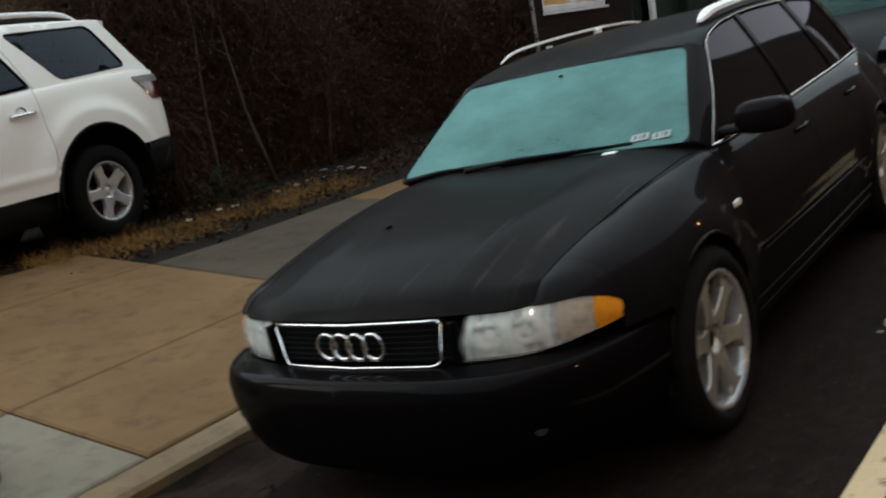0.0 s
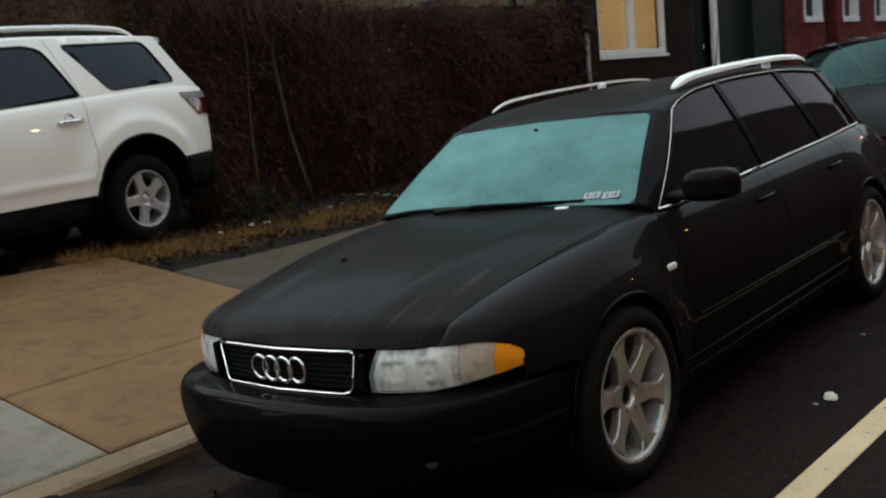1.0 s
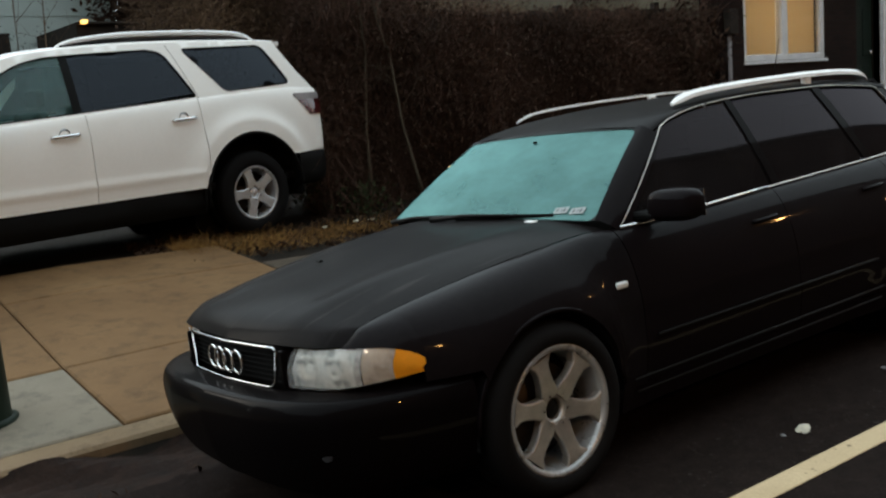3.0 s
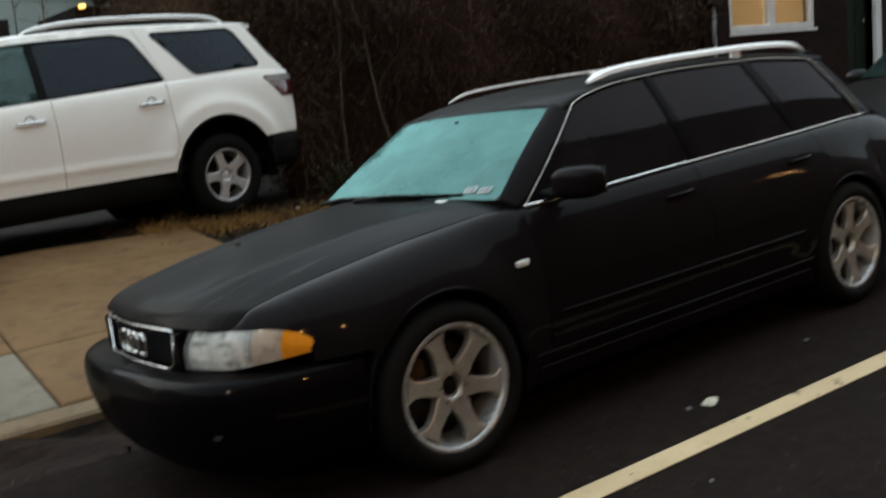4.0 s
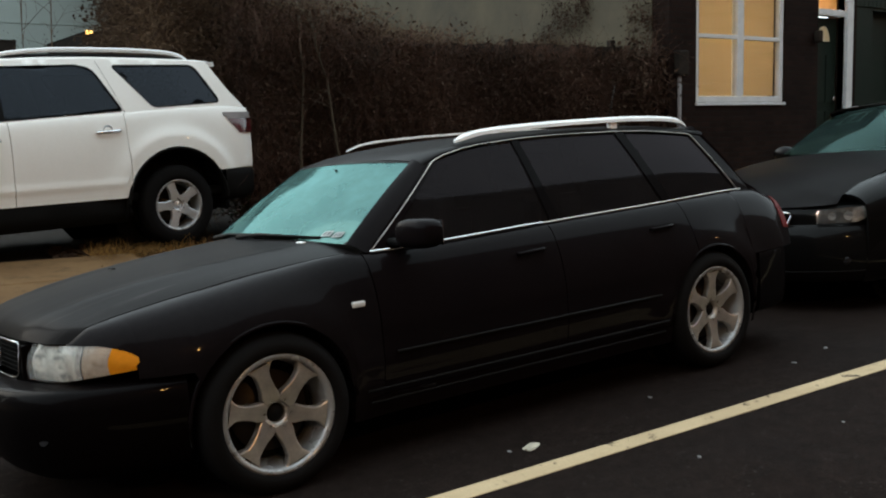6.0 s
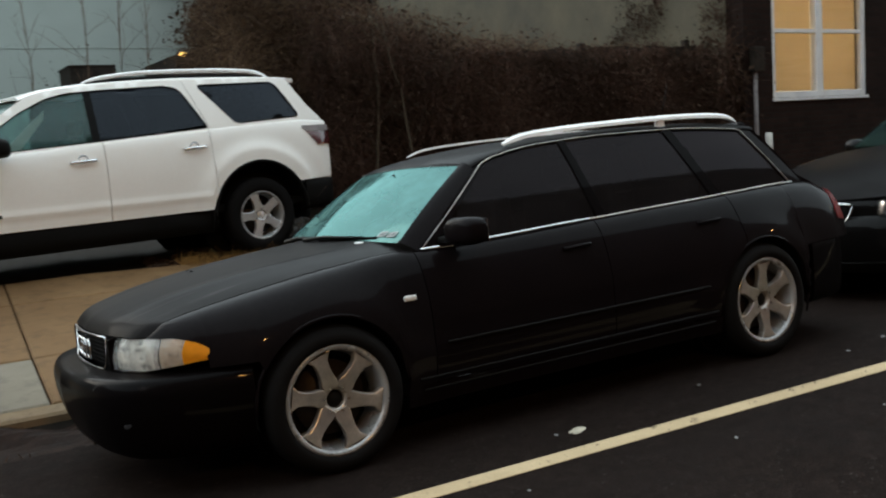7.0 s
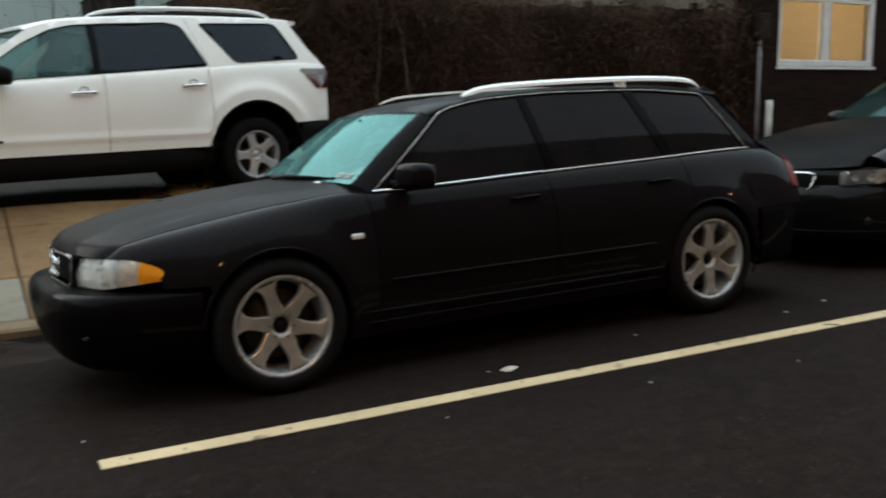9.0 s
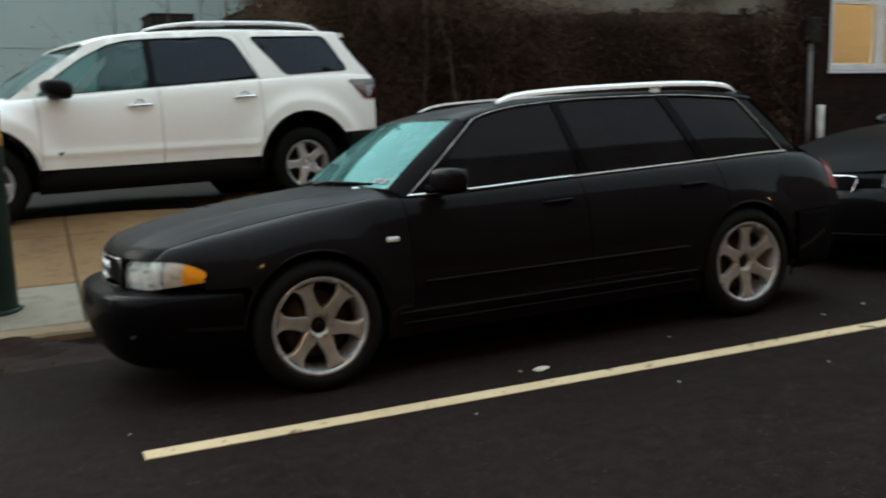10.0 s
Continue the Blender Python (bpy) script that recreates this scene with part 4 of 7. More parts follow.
def cowl(u, v):
    t = v * 2 - 1
    xf, xb = 0.426 + 0.044 * t * t, 0.490 + 0.04 * t * t
    return lerp(xf, xb, u), 0.70 * t, lerp(0.900 - 0.035 * t * t, 0.912 - 0.02 * t * t, u) - 0.012


sheet("cowl", cowl, 4, 16, TRIM_BLACK, wagon, "black scuttle below the windscreen")
for base, tip in (((0.395, 0.30, 0.922), (0.452, -0.36, 0.931)), ((0.425, 0.66, 0.905), (0.450, 0.10, 0.931))):
    w = tube("wiper", [base, [lerp(a, b, 0.35) + (0.012 if i == 2 else -0.012 if i == 0 else 0) for i, (a, b) in enumerate(zip(base, tip))], tip], 0.013, TRIM_BLACK, wagon, "black wiper", sides=6, taper=0.007)
    tube("wiper_blade", [[c + d for c, d in zip([lerp(a, b, t) for a, b in zip(base, tip)], (0.006, 0, -0.004))] for t in (0.25, 0.6, 1.12)], 0.010, RUBBER, w, sides=5)
for k, t in enumerate((0.144, 0.080)):
    p = [Vector(screen(u, v)) for u, v in ((0.04, t), (0.04, t + 0.01), (0.14, t), (0.088, t))]
    ex, ez = (p[0] - p[1]).normalized(), (p[2] - p[0]).normalized()
    ey = ez.cross(ex).normalized()
    st = part("sticker", plate([(-0.036, -0.018), (0.036, -0.018), (0.036, 0.018), (-0.036, 0.018)], 0.0008), STICKER_DIM, wagon, "pale inspection sticker on the glass")
    st.matrix_local = Matrix.Translation(p[3] - ey * 0.003) @ Matrix((ex, ey, ez)).transposed().to_4x4()
    for dx, w in ((-0.018, 0.012), (0.002, 0.006), (0.018, 0.014)):
        m = part("mark", plate([(dx - w / 2, -0.010), (dx + w / 2, -0.010), (dx + w / 2, 0.010), (dx - w / 2, 0.010)], 0.0006), INK, st)
        m.location.y = -0.0012
part("washer_jet", boxed(0.385, 0.41, -0.40, -0.345, 0.908, 0.918, 0.003), SILVER, wagon, "pale paper scrap on the scuttle")

mount = screen(0.86, 0.5)
part("mirror_mount", boxed(mount[0] - 0.006, mount[0] + 0.004, -0.008, 0.008, mount[2] + 0.001, mount[2] + 0.010, 0.002), TRIM_BLACK, wagon, "small dark mirror mount")
# tailgate, rear bumper and lamps
gate_x = curve([0.42, 0.78, 0.88, 0.95, 1.10, 1.24, 1.31], [3.425, 3.42, 3.36, 3.21, 3.09, 2.97, 2.90])


def tailgate(u, v):
    t = v * 2 - 1
    z = lerp(0.42, 1.31, u)
    return gate_x(z) + 0.05 * (1 - t * t), -t * lerp(0.69, 0.50, u ** 2), z


sheet("tailgate", tailgate, 18, 16, BLACK_PAINT, wagon, "black tailgate", 0.02)
rear_plan = curve([0.0, 0.4, 0.62, 0.74, 0.80, 0.835, 0.845], [-0.940, -0.922, -0.868, -0.785, -0.672, -0.47, -0.34])
rb = nose("rear_bumper", rear_plan, [(0.07, 0.22), (0.02, 0.25), (0.004, 0.34), (0.0, 0.45), (0.0, 0.54), (0.004, 0.572)], -0.84, 0.84, SHADED_BLACK, wagon, "black rear bumper", n=50, thick=0.02, inset=0.004)
rb.matrix_local = Matrix.Translation((2.607, 0, 0)) @ Matrix.Rotation(math.pi, 4, "Z")
for s in (False, True):
    sheet("tail_lamp", lambda u, v: (lambda p: (p[0] + 0.004, p[1] - 0.003, p[2]))(body.skin(lerp(lerp(3.35, 3.37, v), 3.44, u), lerp(0.66, 0.91, v))), 8, 10, RED_LENS, wagon, "red tail lamp", 0.03, s)

# roof rails, mirrors, handles, side markers, aerial
for s in (-1, 1):
    zs = curve([1.185, 1.22, 1.30, 1.45, 1.9, 2.3, 2.62, 2.76, 2.84, 2.875], [1.312, 1.325, 1.345, 1.358, 1.371, 1.374, 1.366, 1.354, 1.333, 1.311])
    ys = curve([1.18, 1.6, 2.3, 2.88], [0.500, 0.508, 0.496, 0.468])
    # a broad bar with a sloping outer face, slimmer towards its feet
    vs, fs = [], []
    xs_rail = np.concatenate([np.linspace(1.185, 1.45, 8), np.linspace(1.55, 2.62, 9), np.linspace(2.70, 2.875, 6)])
    bar = [(-0.026, -0.016), (-0.023, 0.000), (-0.004, 0.013), (0.012, 0.012), (0.016, -0.012)]
    for x in xs_rail:
        k = (1.0 if s < 0 else 0.48) * min(1.0, 0.45 + min(x - 1.185, 2.875 - x) / 0.10)
        for dy, dz in bar:
            vs.append((x, s * (ys(x) - dy * k + (0.0 if s < 0 else 0.012)), zs(x) + dz * k - (0.0 if s < 0 else 0.002)))
    m = len(bar)
    for i in range(len(xs_rail) - 1):
        for q in range(m):
            f = (i * m + q, i * m + (q + 1) % m, (i + 1) * m + (q + 1) % m, (i + 1) * m + q)
            fs.append(f if s < 0 else f[::-1])
    fs += [tuple(range(m)), tuple(range(len(vs) - 1, len(vs) - m - 1, -1))]
    rail = piece("roof_rail", vs, fs, SILVER, wagon, "satin silver roof rail", smooth=False)
    part("rail_foot", boxed(2.225, 2.275, s * 0.498 - 0.016, s * 0.498 + 0.016, 1.318, 1.366, 0.006), SILVER, rail)
    # door mirror
    bm = bmesh.new()
    bmesh.ops.create_uvsphere(bm, u_segments=24, v_segments=14, radius=1)
    for v in bm.verts:
        for k, e in enumerate((0.70, 0.62, 0.66)):
            v.co[k] = math.copysign(abs(v.co[k]) ** e, v.co[k])
        v.co = Vector((v.co.x * 0.062 + v.co.y * s * 0.020, v.co.y * 0.105, v.co.z * 0.064))
    mir = part("mirror", bm, BLACK_PAINT, wagon, "black door mirror", smooth=True)
    # the mirror on the kerb side is folded in
    mir.matrix_local = Matrix.Translation((0.690, s * 0.876, 0.936)) if s < 0 else Matrix.Translation((1.02, 0.815, 0.955)) @ Matrix.Rotation(radians(86), 4, "Z")
    arm = part("mirror_arm", boxed(0.63 if s < 0 else 0.86, 0.73 if s < 0 else 0.96, *sorted((s * 0.70, s * 0.81)), 0.885, 0.915, 0.012), TRIM_BLACK, wagon)
    g = part("mirror_glass", plate([(-0.09, -0.052), (0.09, -0.052), (0.09, 0.052), (-0.09, 0.052)], 0.003), CHROME, mir)
    g.matrix_local = Matrix.Translation((0.058 + 0.003, 0, 0)) @ Matrix.Rotation(radians(90), 4, "Z")
    for x in (1.36, 2.26):
        q = body.skin(x, body.at_z(x, 0.775 + 0.02 * (x - 1.36)))
        pts = [(x + dx, s * (abs(q[1]) + dy), q[2] + dz) for dx, dy, dz in ((-0.085, 0.002, 0), (-0.070, 0.014, 0), (0.0, 0.018, 0.003), (0.070, 0.014, 0.006), (0.085, 0.002, 0.006))]
        tube("door_handle", pts, 0.009, BLACK_PAINT, wagon, "black pull handle", sides=8)
    q = body.skin(0.40, body.at_z(0.40, 0.676))
    mk = part("side_marker", boxed(0.368, 0.432, *sorted((s * (abs(q[1]) - 0.006), s * (abs(q[1]) + 0.010))), 0.662, 0.688, 0.008), STICKER, wagon, "white side marker lens")
tube("aerial", [(2.72, 0.0, 1.36), (2.77, 0.0, 1.48), (2.81, 0.0, 1.60)], 0.004, TRIM_BLACK, wagon, "thin black aerial", sides=5, taper=0.0015)

for x in (0.0, 2.595):
    for s in (-1, 1):
        wheel = wheel_of(wagon, x, s * 0.752, 0.315, 0.315, 0.228, 0.215, 6, 0.038, 0.080, 0.056, ALLOY, TRIM_BLACK, radians(12 if x == 0 else 30), s, notch=0.013)
        if x == 0:  # front wheels left a shade off straight
            wheel.matrix_local = pose(x, s * 0.752, 0.310) @ Matrix.Rotation(radians(-0.7) + (math.pi if s > 0 else 0), 4, "Z")

# cabin
for x, y in ((1.35, -0.36), (1.35, 0.36), (2.15, -0.36), (2.15, 0.36)):
    seat(wagon, x, y, 0.42, LEATHER)
part("dashboard", boxed(0.52, 0.85, -0.66, 0.66, 0.62, 0.885, 0.06), TRIM_BLACK, wagon, "black dashboard")
torus("steering_wheel", 0.18, 0.014, TRIM_BLACK, wagon, Matrix.Translation((0.98, -0.36, 0.80)) @ Matrix.Rotation(radians(90), 4, "Z") @ Matrix.Rotation(radians(-25), 4, "X"), "black steering wheel")


# ---- the white sport utility car on the lot ----
def rounded(corners):
    """An outline in x and z whose corners (x, z, radius) are eased by arcs."""
    out, n = [], len(corners)
    for i, (x, z, r) in enumerate(corners):
        p, a, b = Vector((x, z)), Vector(corners[i - 1][:2]), Vector(corners[(i + 1) % n][:2])
        if not r:
            out.append((x, z))
            continue
        da, db = (a - p), (b - p)
        r = min(r, 0.45 * da.length, 0.45 * db.length)
        p0, p1 = p + da.normalized() * r, p + db.normalized() * r
        for k in range(6):
            t = k / 5
            q = p0 * (1 - t) ** 2 + p * 2 * t * (1 - t) + p1 * t * t
            out.append((q.x, q.y))
    return out


def inside(x, z, poly):
    odd, j = False, len(poly) - 1
    for i in range(len(poly)):
        (xa, za), (xb, zb) = poly[i], poly[j]
        if (za > z) != (zb > z) and x < (xb - xa) * (z - za) / (zb - za) + xa:
            odd = not odd
        j = i
    return odd


def dense(poly, step=0.05):
    out = []
    for i, a in enumerate(poly):
        b = poly[(i + 1) % len(poly)]
        m = max(1, int(math.hypot(b[0] - a[0], b[1] - a[1]) / step))
        out += [(lerp(a[0], b[0], k / m), lerp(a[1], b[1], k / m)) for k in range(m)]
    return out


def cut_skin(name, outer, holes, y_of, mat, parent, label="", s=-1, inset=0.0, rim=0.0):
    """A curved side skin y_of(x, z) inside an outline, with real openings and, with rim, turned-in edges round them."""
    loops = [dense(outer)] + [dense(h) for h in holes]
    pts, edges = [], []
    for lp in loops:
        base = len(pts)
        pts += [Vector(p) for p in lp]
        edges += [(base + k, base + (k + 1) % len(lp)) for k in range(len(lp))]
    xs, zs = [p[0] for p in loops[0]], [p[1] for p in loops[0]]
    for x in np.arange(min(xs), max(xs), 0.07):
        for z in np.arange(min(zs), max(zs), 0.07):
            if inside(x, z, loops[0]) and not any(inside(x, z, h) for h in loops[1:]):
                if min(math.hypot(x - p.x, z - p.y) for p in pts[:sum(len(l) for l in loops)]) > 0.03:
                    pts.append(Vector((float(x), float(z))))
    vs, _, tris = geometry.delaunay_2d_cdt(pts, edges, [], 0, 1e-6)[:3]
    verts = [(v.x, s * (y_of(v.x, v.y) - inset), v.y) for v in vs]
    faces = []
    for f in tris:
        cx, cz = sum(vs[k].x for k in f) / 3, sum(vs[k].y for k in f) / 3
        if inside(cx, cz, loops[0]) and not any(inside(cx, cz, h) for h in loops[1:]):
            a, b, c = (vs[k] for k in f)
            ccw = (b.x - a.x) * (c.y - a.y) - (b.y - a.y) * (c.x - a.x) > 0
            faces.append(tuple(f) if ccw == (s < 0) else tuple(f)[::-1])
    if rim:
        for h in loops[1:]:
            base, n = len(verts), len(h)
            verts += [(x, s * (y_of(x, z) - inset), z) for x, z in h] + [(x, s * (y_of(x, z) - inset - rim), z) for x, z in h]
            for k in range(n):
                q = (k + 1) % n
                f = (base + k, base + q, base + n + q, base + n + k)
                faces.append(f if s > 0 else f[::-1])
    return piece(name, verts, faces, mat, parent, label)


def seal(name, outline, y_of, radius, mat, parent, s, label="", out=0.0):
    pts = [(x, s * (y_of(x, z) + out), z) for x, z in dense(outline, 0.06)]
    return tube(name, pts + pts[:2], radius, mat, parent, label, sides=6)


SUV_AT = pose(1.775, 4.825, 0.748, 0, 0, 9.0) @ Matrix.Rotation(radians(-0.95), 4, "Y") @ Matrix.Translation((-3.03, 0.965, -0.375))
suv = thing("sport_utility_car", SUV_AT, "white sport utility car with tinted rear windows and chrome handles", "car", "parked cars")
s_wide = curve([-0.75, -0.5, -0.2, 0.4, 1.5, 3.0, 3.5, 3.8, 3.96], [0.86, 0.93, 0.975, 0.985, 0.99, 0.992, 0.985, 0.955, 0.885])
s_top_y = curve([-0.75, -0.2, 0.25, 0.6, 1.5, 3.0, 3.6, 3.96], [0.72, 0.80, 0.84, 0.905, 0.925, 0.915, 0.885, 0.815])
s_top_z = curve([-0.75, -0.2, 0.25, 0.6, 1.5, 2.6, 3.3, 3.6, 3.96], [1.00, 1.09, 1.125, 1.140, 1.198, 1.262, 1.298, 1.305, 1.285])
S_ARCH = [(-0.12, 0.415, 0.478), (3.03, 0.395, 0.538)]
sbody = Body(s_wide, s_top_y, s_top_z, 0.485, 0.86, 0.02, lambda x: 1.9, S_ARCH, [(0.622, 0.030, 0.013)], flare=0.036, flare_flat=0.09, flare_soft=0.085)
sbody.panel("fender", -0.60, 0.372, 0.0, 1.0, WHITE_PAINT, suv, "white front wing", nx=40, nv=26)
sbody.panel("door", 0.380, 1.500, 0.0, 1.0, WHITE_PAINT, suv, "white front door", nx=20, nv=30)
sbody.panel("door", 1.508, 2.546, 0.0, 1.0, WHITE_PAINT, suv, "white rear door", nx=20, nv=30)
sbody.floor = lambda x: 0.0 if x < 3.30 else 0.675 + 0.05 * (x - 3.3)
sbody.panel("quarter_panel", 2.554, 3.94, 0.0, 1.0, WHITE_PAINT, suv, "white rear quarter with a bulging wheel arch", nx=60, nv=34)
sbody.floor = None
sbody.arch_liner(suv, SHADOW_BLACK, 0.34)
low = Body(lambda x: s_wide(x) - 0.03, lambda x: s_wide(x) - 0.04, lambda x: 0.475, 0.26, 0.38, 0.05)
low.panel("sill_cladding", 0.34, 2.52, 0.0, 1.0, TRIM_BLACK, suv, "black plastic sill cladding", nx=8, nv=8)
for s in (-1, 1):
    for ax, az, ar in S_ARCH:
        pts = []
        for i in range(33):
            t = math.pi * (-0.05 + 1.10 * i / 32)
            x = ax + (ar - 0.014) * math.cos(t)
            pts.append((x, s * (s_wide(x) + 0.026), az + (ar - 0.014) * math.sin(t)))
        tube("arch_trim", pts, 0.017, TRIM_BLACK, suv, "black wheel arch trim", sides=8)
    part("badge", boxed(0.525, 0.560, *sorted((s * 0.995, s * 1.006)), 0.612, 0.640, 0.004), TRIM_BLACK, suv, "small dark badge")

s_plan = curve([0.0, 0.35, 0.65, 0.80, 0.90, 0.94, 0.965], [-0.98, -0.955, -0.86, -0.76, -0.60, -0.50, -0.40])
nose("front_bumper", s_plan, [(0.10, 0.26), (0.02, 0.30), (0.0, 0.45), (0.0, 0.60), (0.03, 0.70), (0.07, 0.74)], -0.95, 0.95, WHITE_PAINT, suv, "white front bumper", n=40, thick=0.02)
nose("grille", s_plan, [(0.05, 0.72), (0.05, 0.97)], -0.5, 0.5, CHROME, suv, "chrome grille", n=20, thick=0.02)
for s in (-1, 1):
    a, b = sorted((s * 0.55, s * 0.90))
    nose("headlamp", s_plan, [(0.06, 0.74), (0.05, 0.85), (0.10, 1.00)], a, b, LENS, suv, "clear headlamp", n=12)
s_bonnet_z = curve([0, 0.15, 0.5, 1.0], [0.98, 1.04, 1.10, 1.150])
sheet("bonnet", lambda u, v: (lerp(s_plan(abs(v * 2 - 1) * 0.72) + 0.08, 0.22, u), (v * 2 - 1) * lerp(0.72, 0.845, u), lerp(s_bonnet_z(u), min(s_bonnet_z(u), s_top_z(lerp(-0.75, 0.22, u)) + 0.004), abs(v * 2 - 1) ** 3)),
      16, 20, WHITE_PAINT, suv, "white bonnet", 0.02)

# upper side: one white pressing with the glazed openings cut out of it
s_ztop = curve([0.80, 0.907, 1.157, 1.61, 2.0, 2.45, 3.0, 3.5, 3.6], [1.570, 1.622, 1.682, 1.722, 1.740, 1.750, 1.752, 1.748, 1.742])


def s_side_y(x, z):
    t = max(0.0, z - s_top_z(min(max(x, 0.0), 3.96)))
    return s_top_y(x) - 0.24 * t - 0.20 * t * t


DOOR_GLASS = rounded([(0.40, 1.150, 0.03), (1.43, 1.206, 0.0), (2.558, 1.276, 0.035), (2.345, 1.668, 0.13), (2.20, 1.696, 0.0), (1.593, 1.674, 0.0), (1.292, 1.655, 0.05), (1.09, 1.610, 0.06), (0.829, 1.484, 0.04), (0.582, 1.320, 0.0)])
QUARTER_GLASS = rounded([(2.535, 1.694, 0.05), (2.868, 1.305, 0.06), (3.618, 1.347, 0.06), (3.392, 1.708, 0.07)])
S_SIDE = [(x, s_top_z(x) - 0.004) for x in np.linspace(0.16, 3.93, 30)] + [(3.885, 1.335), (3.752, 1.46), (3.647, 1.60), (3.555, s_ztop(3.555))]
S_SIDE += [(x, s_ztop(x)) for x in np.linspace(3.45, 0.93, 20)] + [(0.86, 1.592), (0.62, 1.442), (0.36, 1.270)]
for s in (-1, 1):
    cut_skin("body_side", S_SIDE, [DOOR_GLASS, QUARTER_GLASS], s_side_y, WHITE_PAINT, suv, "white upper body side", s, 0.0, 0.02)
    # front pane and rear pane meet behind the black pillar
    front = [(0.40, 1.150), (1.455, 1.206), (1.455, 1.668), (1.292, 1.655), (1.09, 1.610), (0.829, 1.484), (0.582, 1.320)]
    rear = [(1.465, 1.206)] + rounded([(2.558, 1.276, 0.035), (2.345, 1.668, 0.13), (2.20, 1.696, 0.0)]) + [(1.593, 1.674), (1.465, 1.666)]
    cut_skin("window", front, [], s_side_y, SUV_GLASS, suv, "clear front door window", s, 0.012).visible_shadow = False
    cut_skin("window", rear, [], s_side_y, SUV_TINT, suv, "dark tinted rear door window", s, 0.012)
    cut_skin("window", QUARTER_GLASS, [], s_side_y, SUV_TINT, suv, "dark tinted quarter window", s, 0.008)
    cut_skin("door_pillar", [(1.425, 1.207), (1.495, 1.211), (1.50, 1.668), (1.43, 1.664)], [], s_side_y, TRIM_BLACK, suv, "black door pillar", s, 0.006)
    seal("window_seal", DOOR_GLASS, s_side_y, 0.007, TRIM_BLACK, suv, s, "black window seal", -0.004)
    seal("window_seal", QUARTER_GLASS, s_side_y, 0.009, TRIM_BLACK, suv, s, "black window seal", -0.004)
    # door joints go up through the frame above the glass
    for x0, x1 in ((2.575, 2.40),):
        tube("door_joint", [(lerp(x0, x1, t), s * (s_side_y(lerp(x0, x1, t), lerp(1.262, 1.735, t)) + 0.0005), lerp(1.262, 1.735, t)) for t in np.linspace(0, 1, 8)], 0.0022, PIPE_GREY, suv, sides=4)


def s_roof(u, v):
    t = v * 2 - 1
    x = lerp(lerp(0.90, 3.62, u), lerp(0.86, 3.58, u), t * t)
    zt = s_ztop(max(x, 0.80))
    zc = zt + 0.012 + 0.030 * math.sin(math.pi * min(1.0, 0.2 + 0.7 * u))
    ye = s_side_y(max(x, 0.80), zt)
    return x, math.sin(t * math.pi / 2) * ye, lerp(zc, zt, abs(t) ** 4)


sheet("roof", s_roof, 24, 24, WHITE_PAINT, suv, "white roof", 0.02)
sheet("spoiler", lambda u, v: (lerp(3.50, 3.735, u) - 0.03 * (v * 2 - 1) ** 2, (v * 2 - 1) * lerp(0.69, 0.655, u), 1.755 + 0.012 * u - 0.014 * (v * 2 - 1) ** 2), 4, 14, WHITE_PAINT, suv, "white roof spoiler", 0.045)


def s_screen(u, v):
    t = v * 2 - 1
    xb, xt = 0.165 - 0.015 * t * t, 0.925 - 0.06 * t * t
    return lerp(xb, xt, u), t * lerp(0.835, 0.740, u), lerp(1.120 + 0.01 * t * t, 1.612 - 0.016 * t * t, u)


pane = sheet("windscreen", s_screen, 12, 18, WINDSCREEN_PALE, suv, "pale windscreen")
pane.visible_shadow = False
s_gate_x = curve([0.62, 1.0, 1.25, 1.35, 1.5, 1.74], [4.005, 4.00, 3.94, 3.88, 3.778, 3.565])
s_gate_y = curve([0.62, 1.25, 1.35, 1.74], [0.90, 0.835, 0.79, 0.69])
sheet("tailgate", lambda u, v: (s_gate_x(lerp(0.62, 1.74, u)) + 0.035 * (1 - (v * 2 - 1) ** 4) - 0.07 * abs(v * 2 - 1) ** 8, -(v * 2 - 1) * s_gate_y(lerp(0.62, 1.74, u)), lerp(0.62, 1.74, u)), 24, 20, WHITE_PAINT, suv, "white tailgate", 0.02)
s_rear = curve([0.0, 0.5, 0.78, 0.90, 0.95, 0.985], [-1.015, -1.0, -0.955, -0.895, -0.80, -0.50])
for nm, prof, mat, lab in (("rear_bumper", [(0.02, 0.685), (0.0, 0.70), (0.0, 0.80), (0.03, 0.86)], WHITE_PAINT, "white rear bumper"),
                           ("bumper_lower", [(0.12, 0.37), (0.02, 0.40), (-0.012, 0.50), (-0.014, 0.62), (0.0, 0.688)], TRIM_BLACK, "black lower rear bumper")):
    ob = nose(nm, s_rear, prof, -0.982, 0.982, mat, suv, lab, n=60, thick=0.02)
    ob.matrix_local = Matrix.Translation((3.03, 0, 0)) @ Matrix.Rotation(math.pi, 4, "Z")
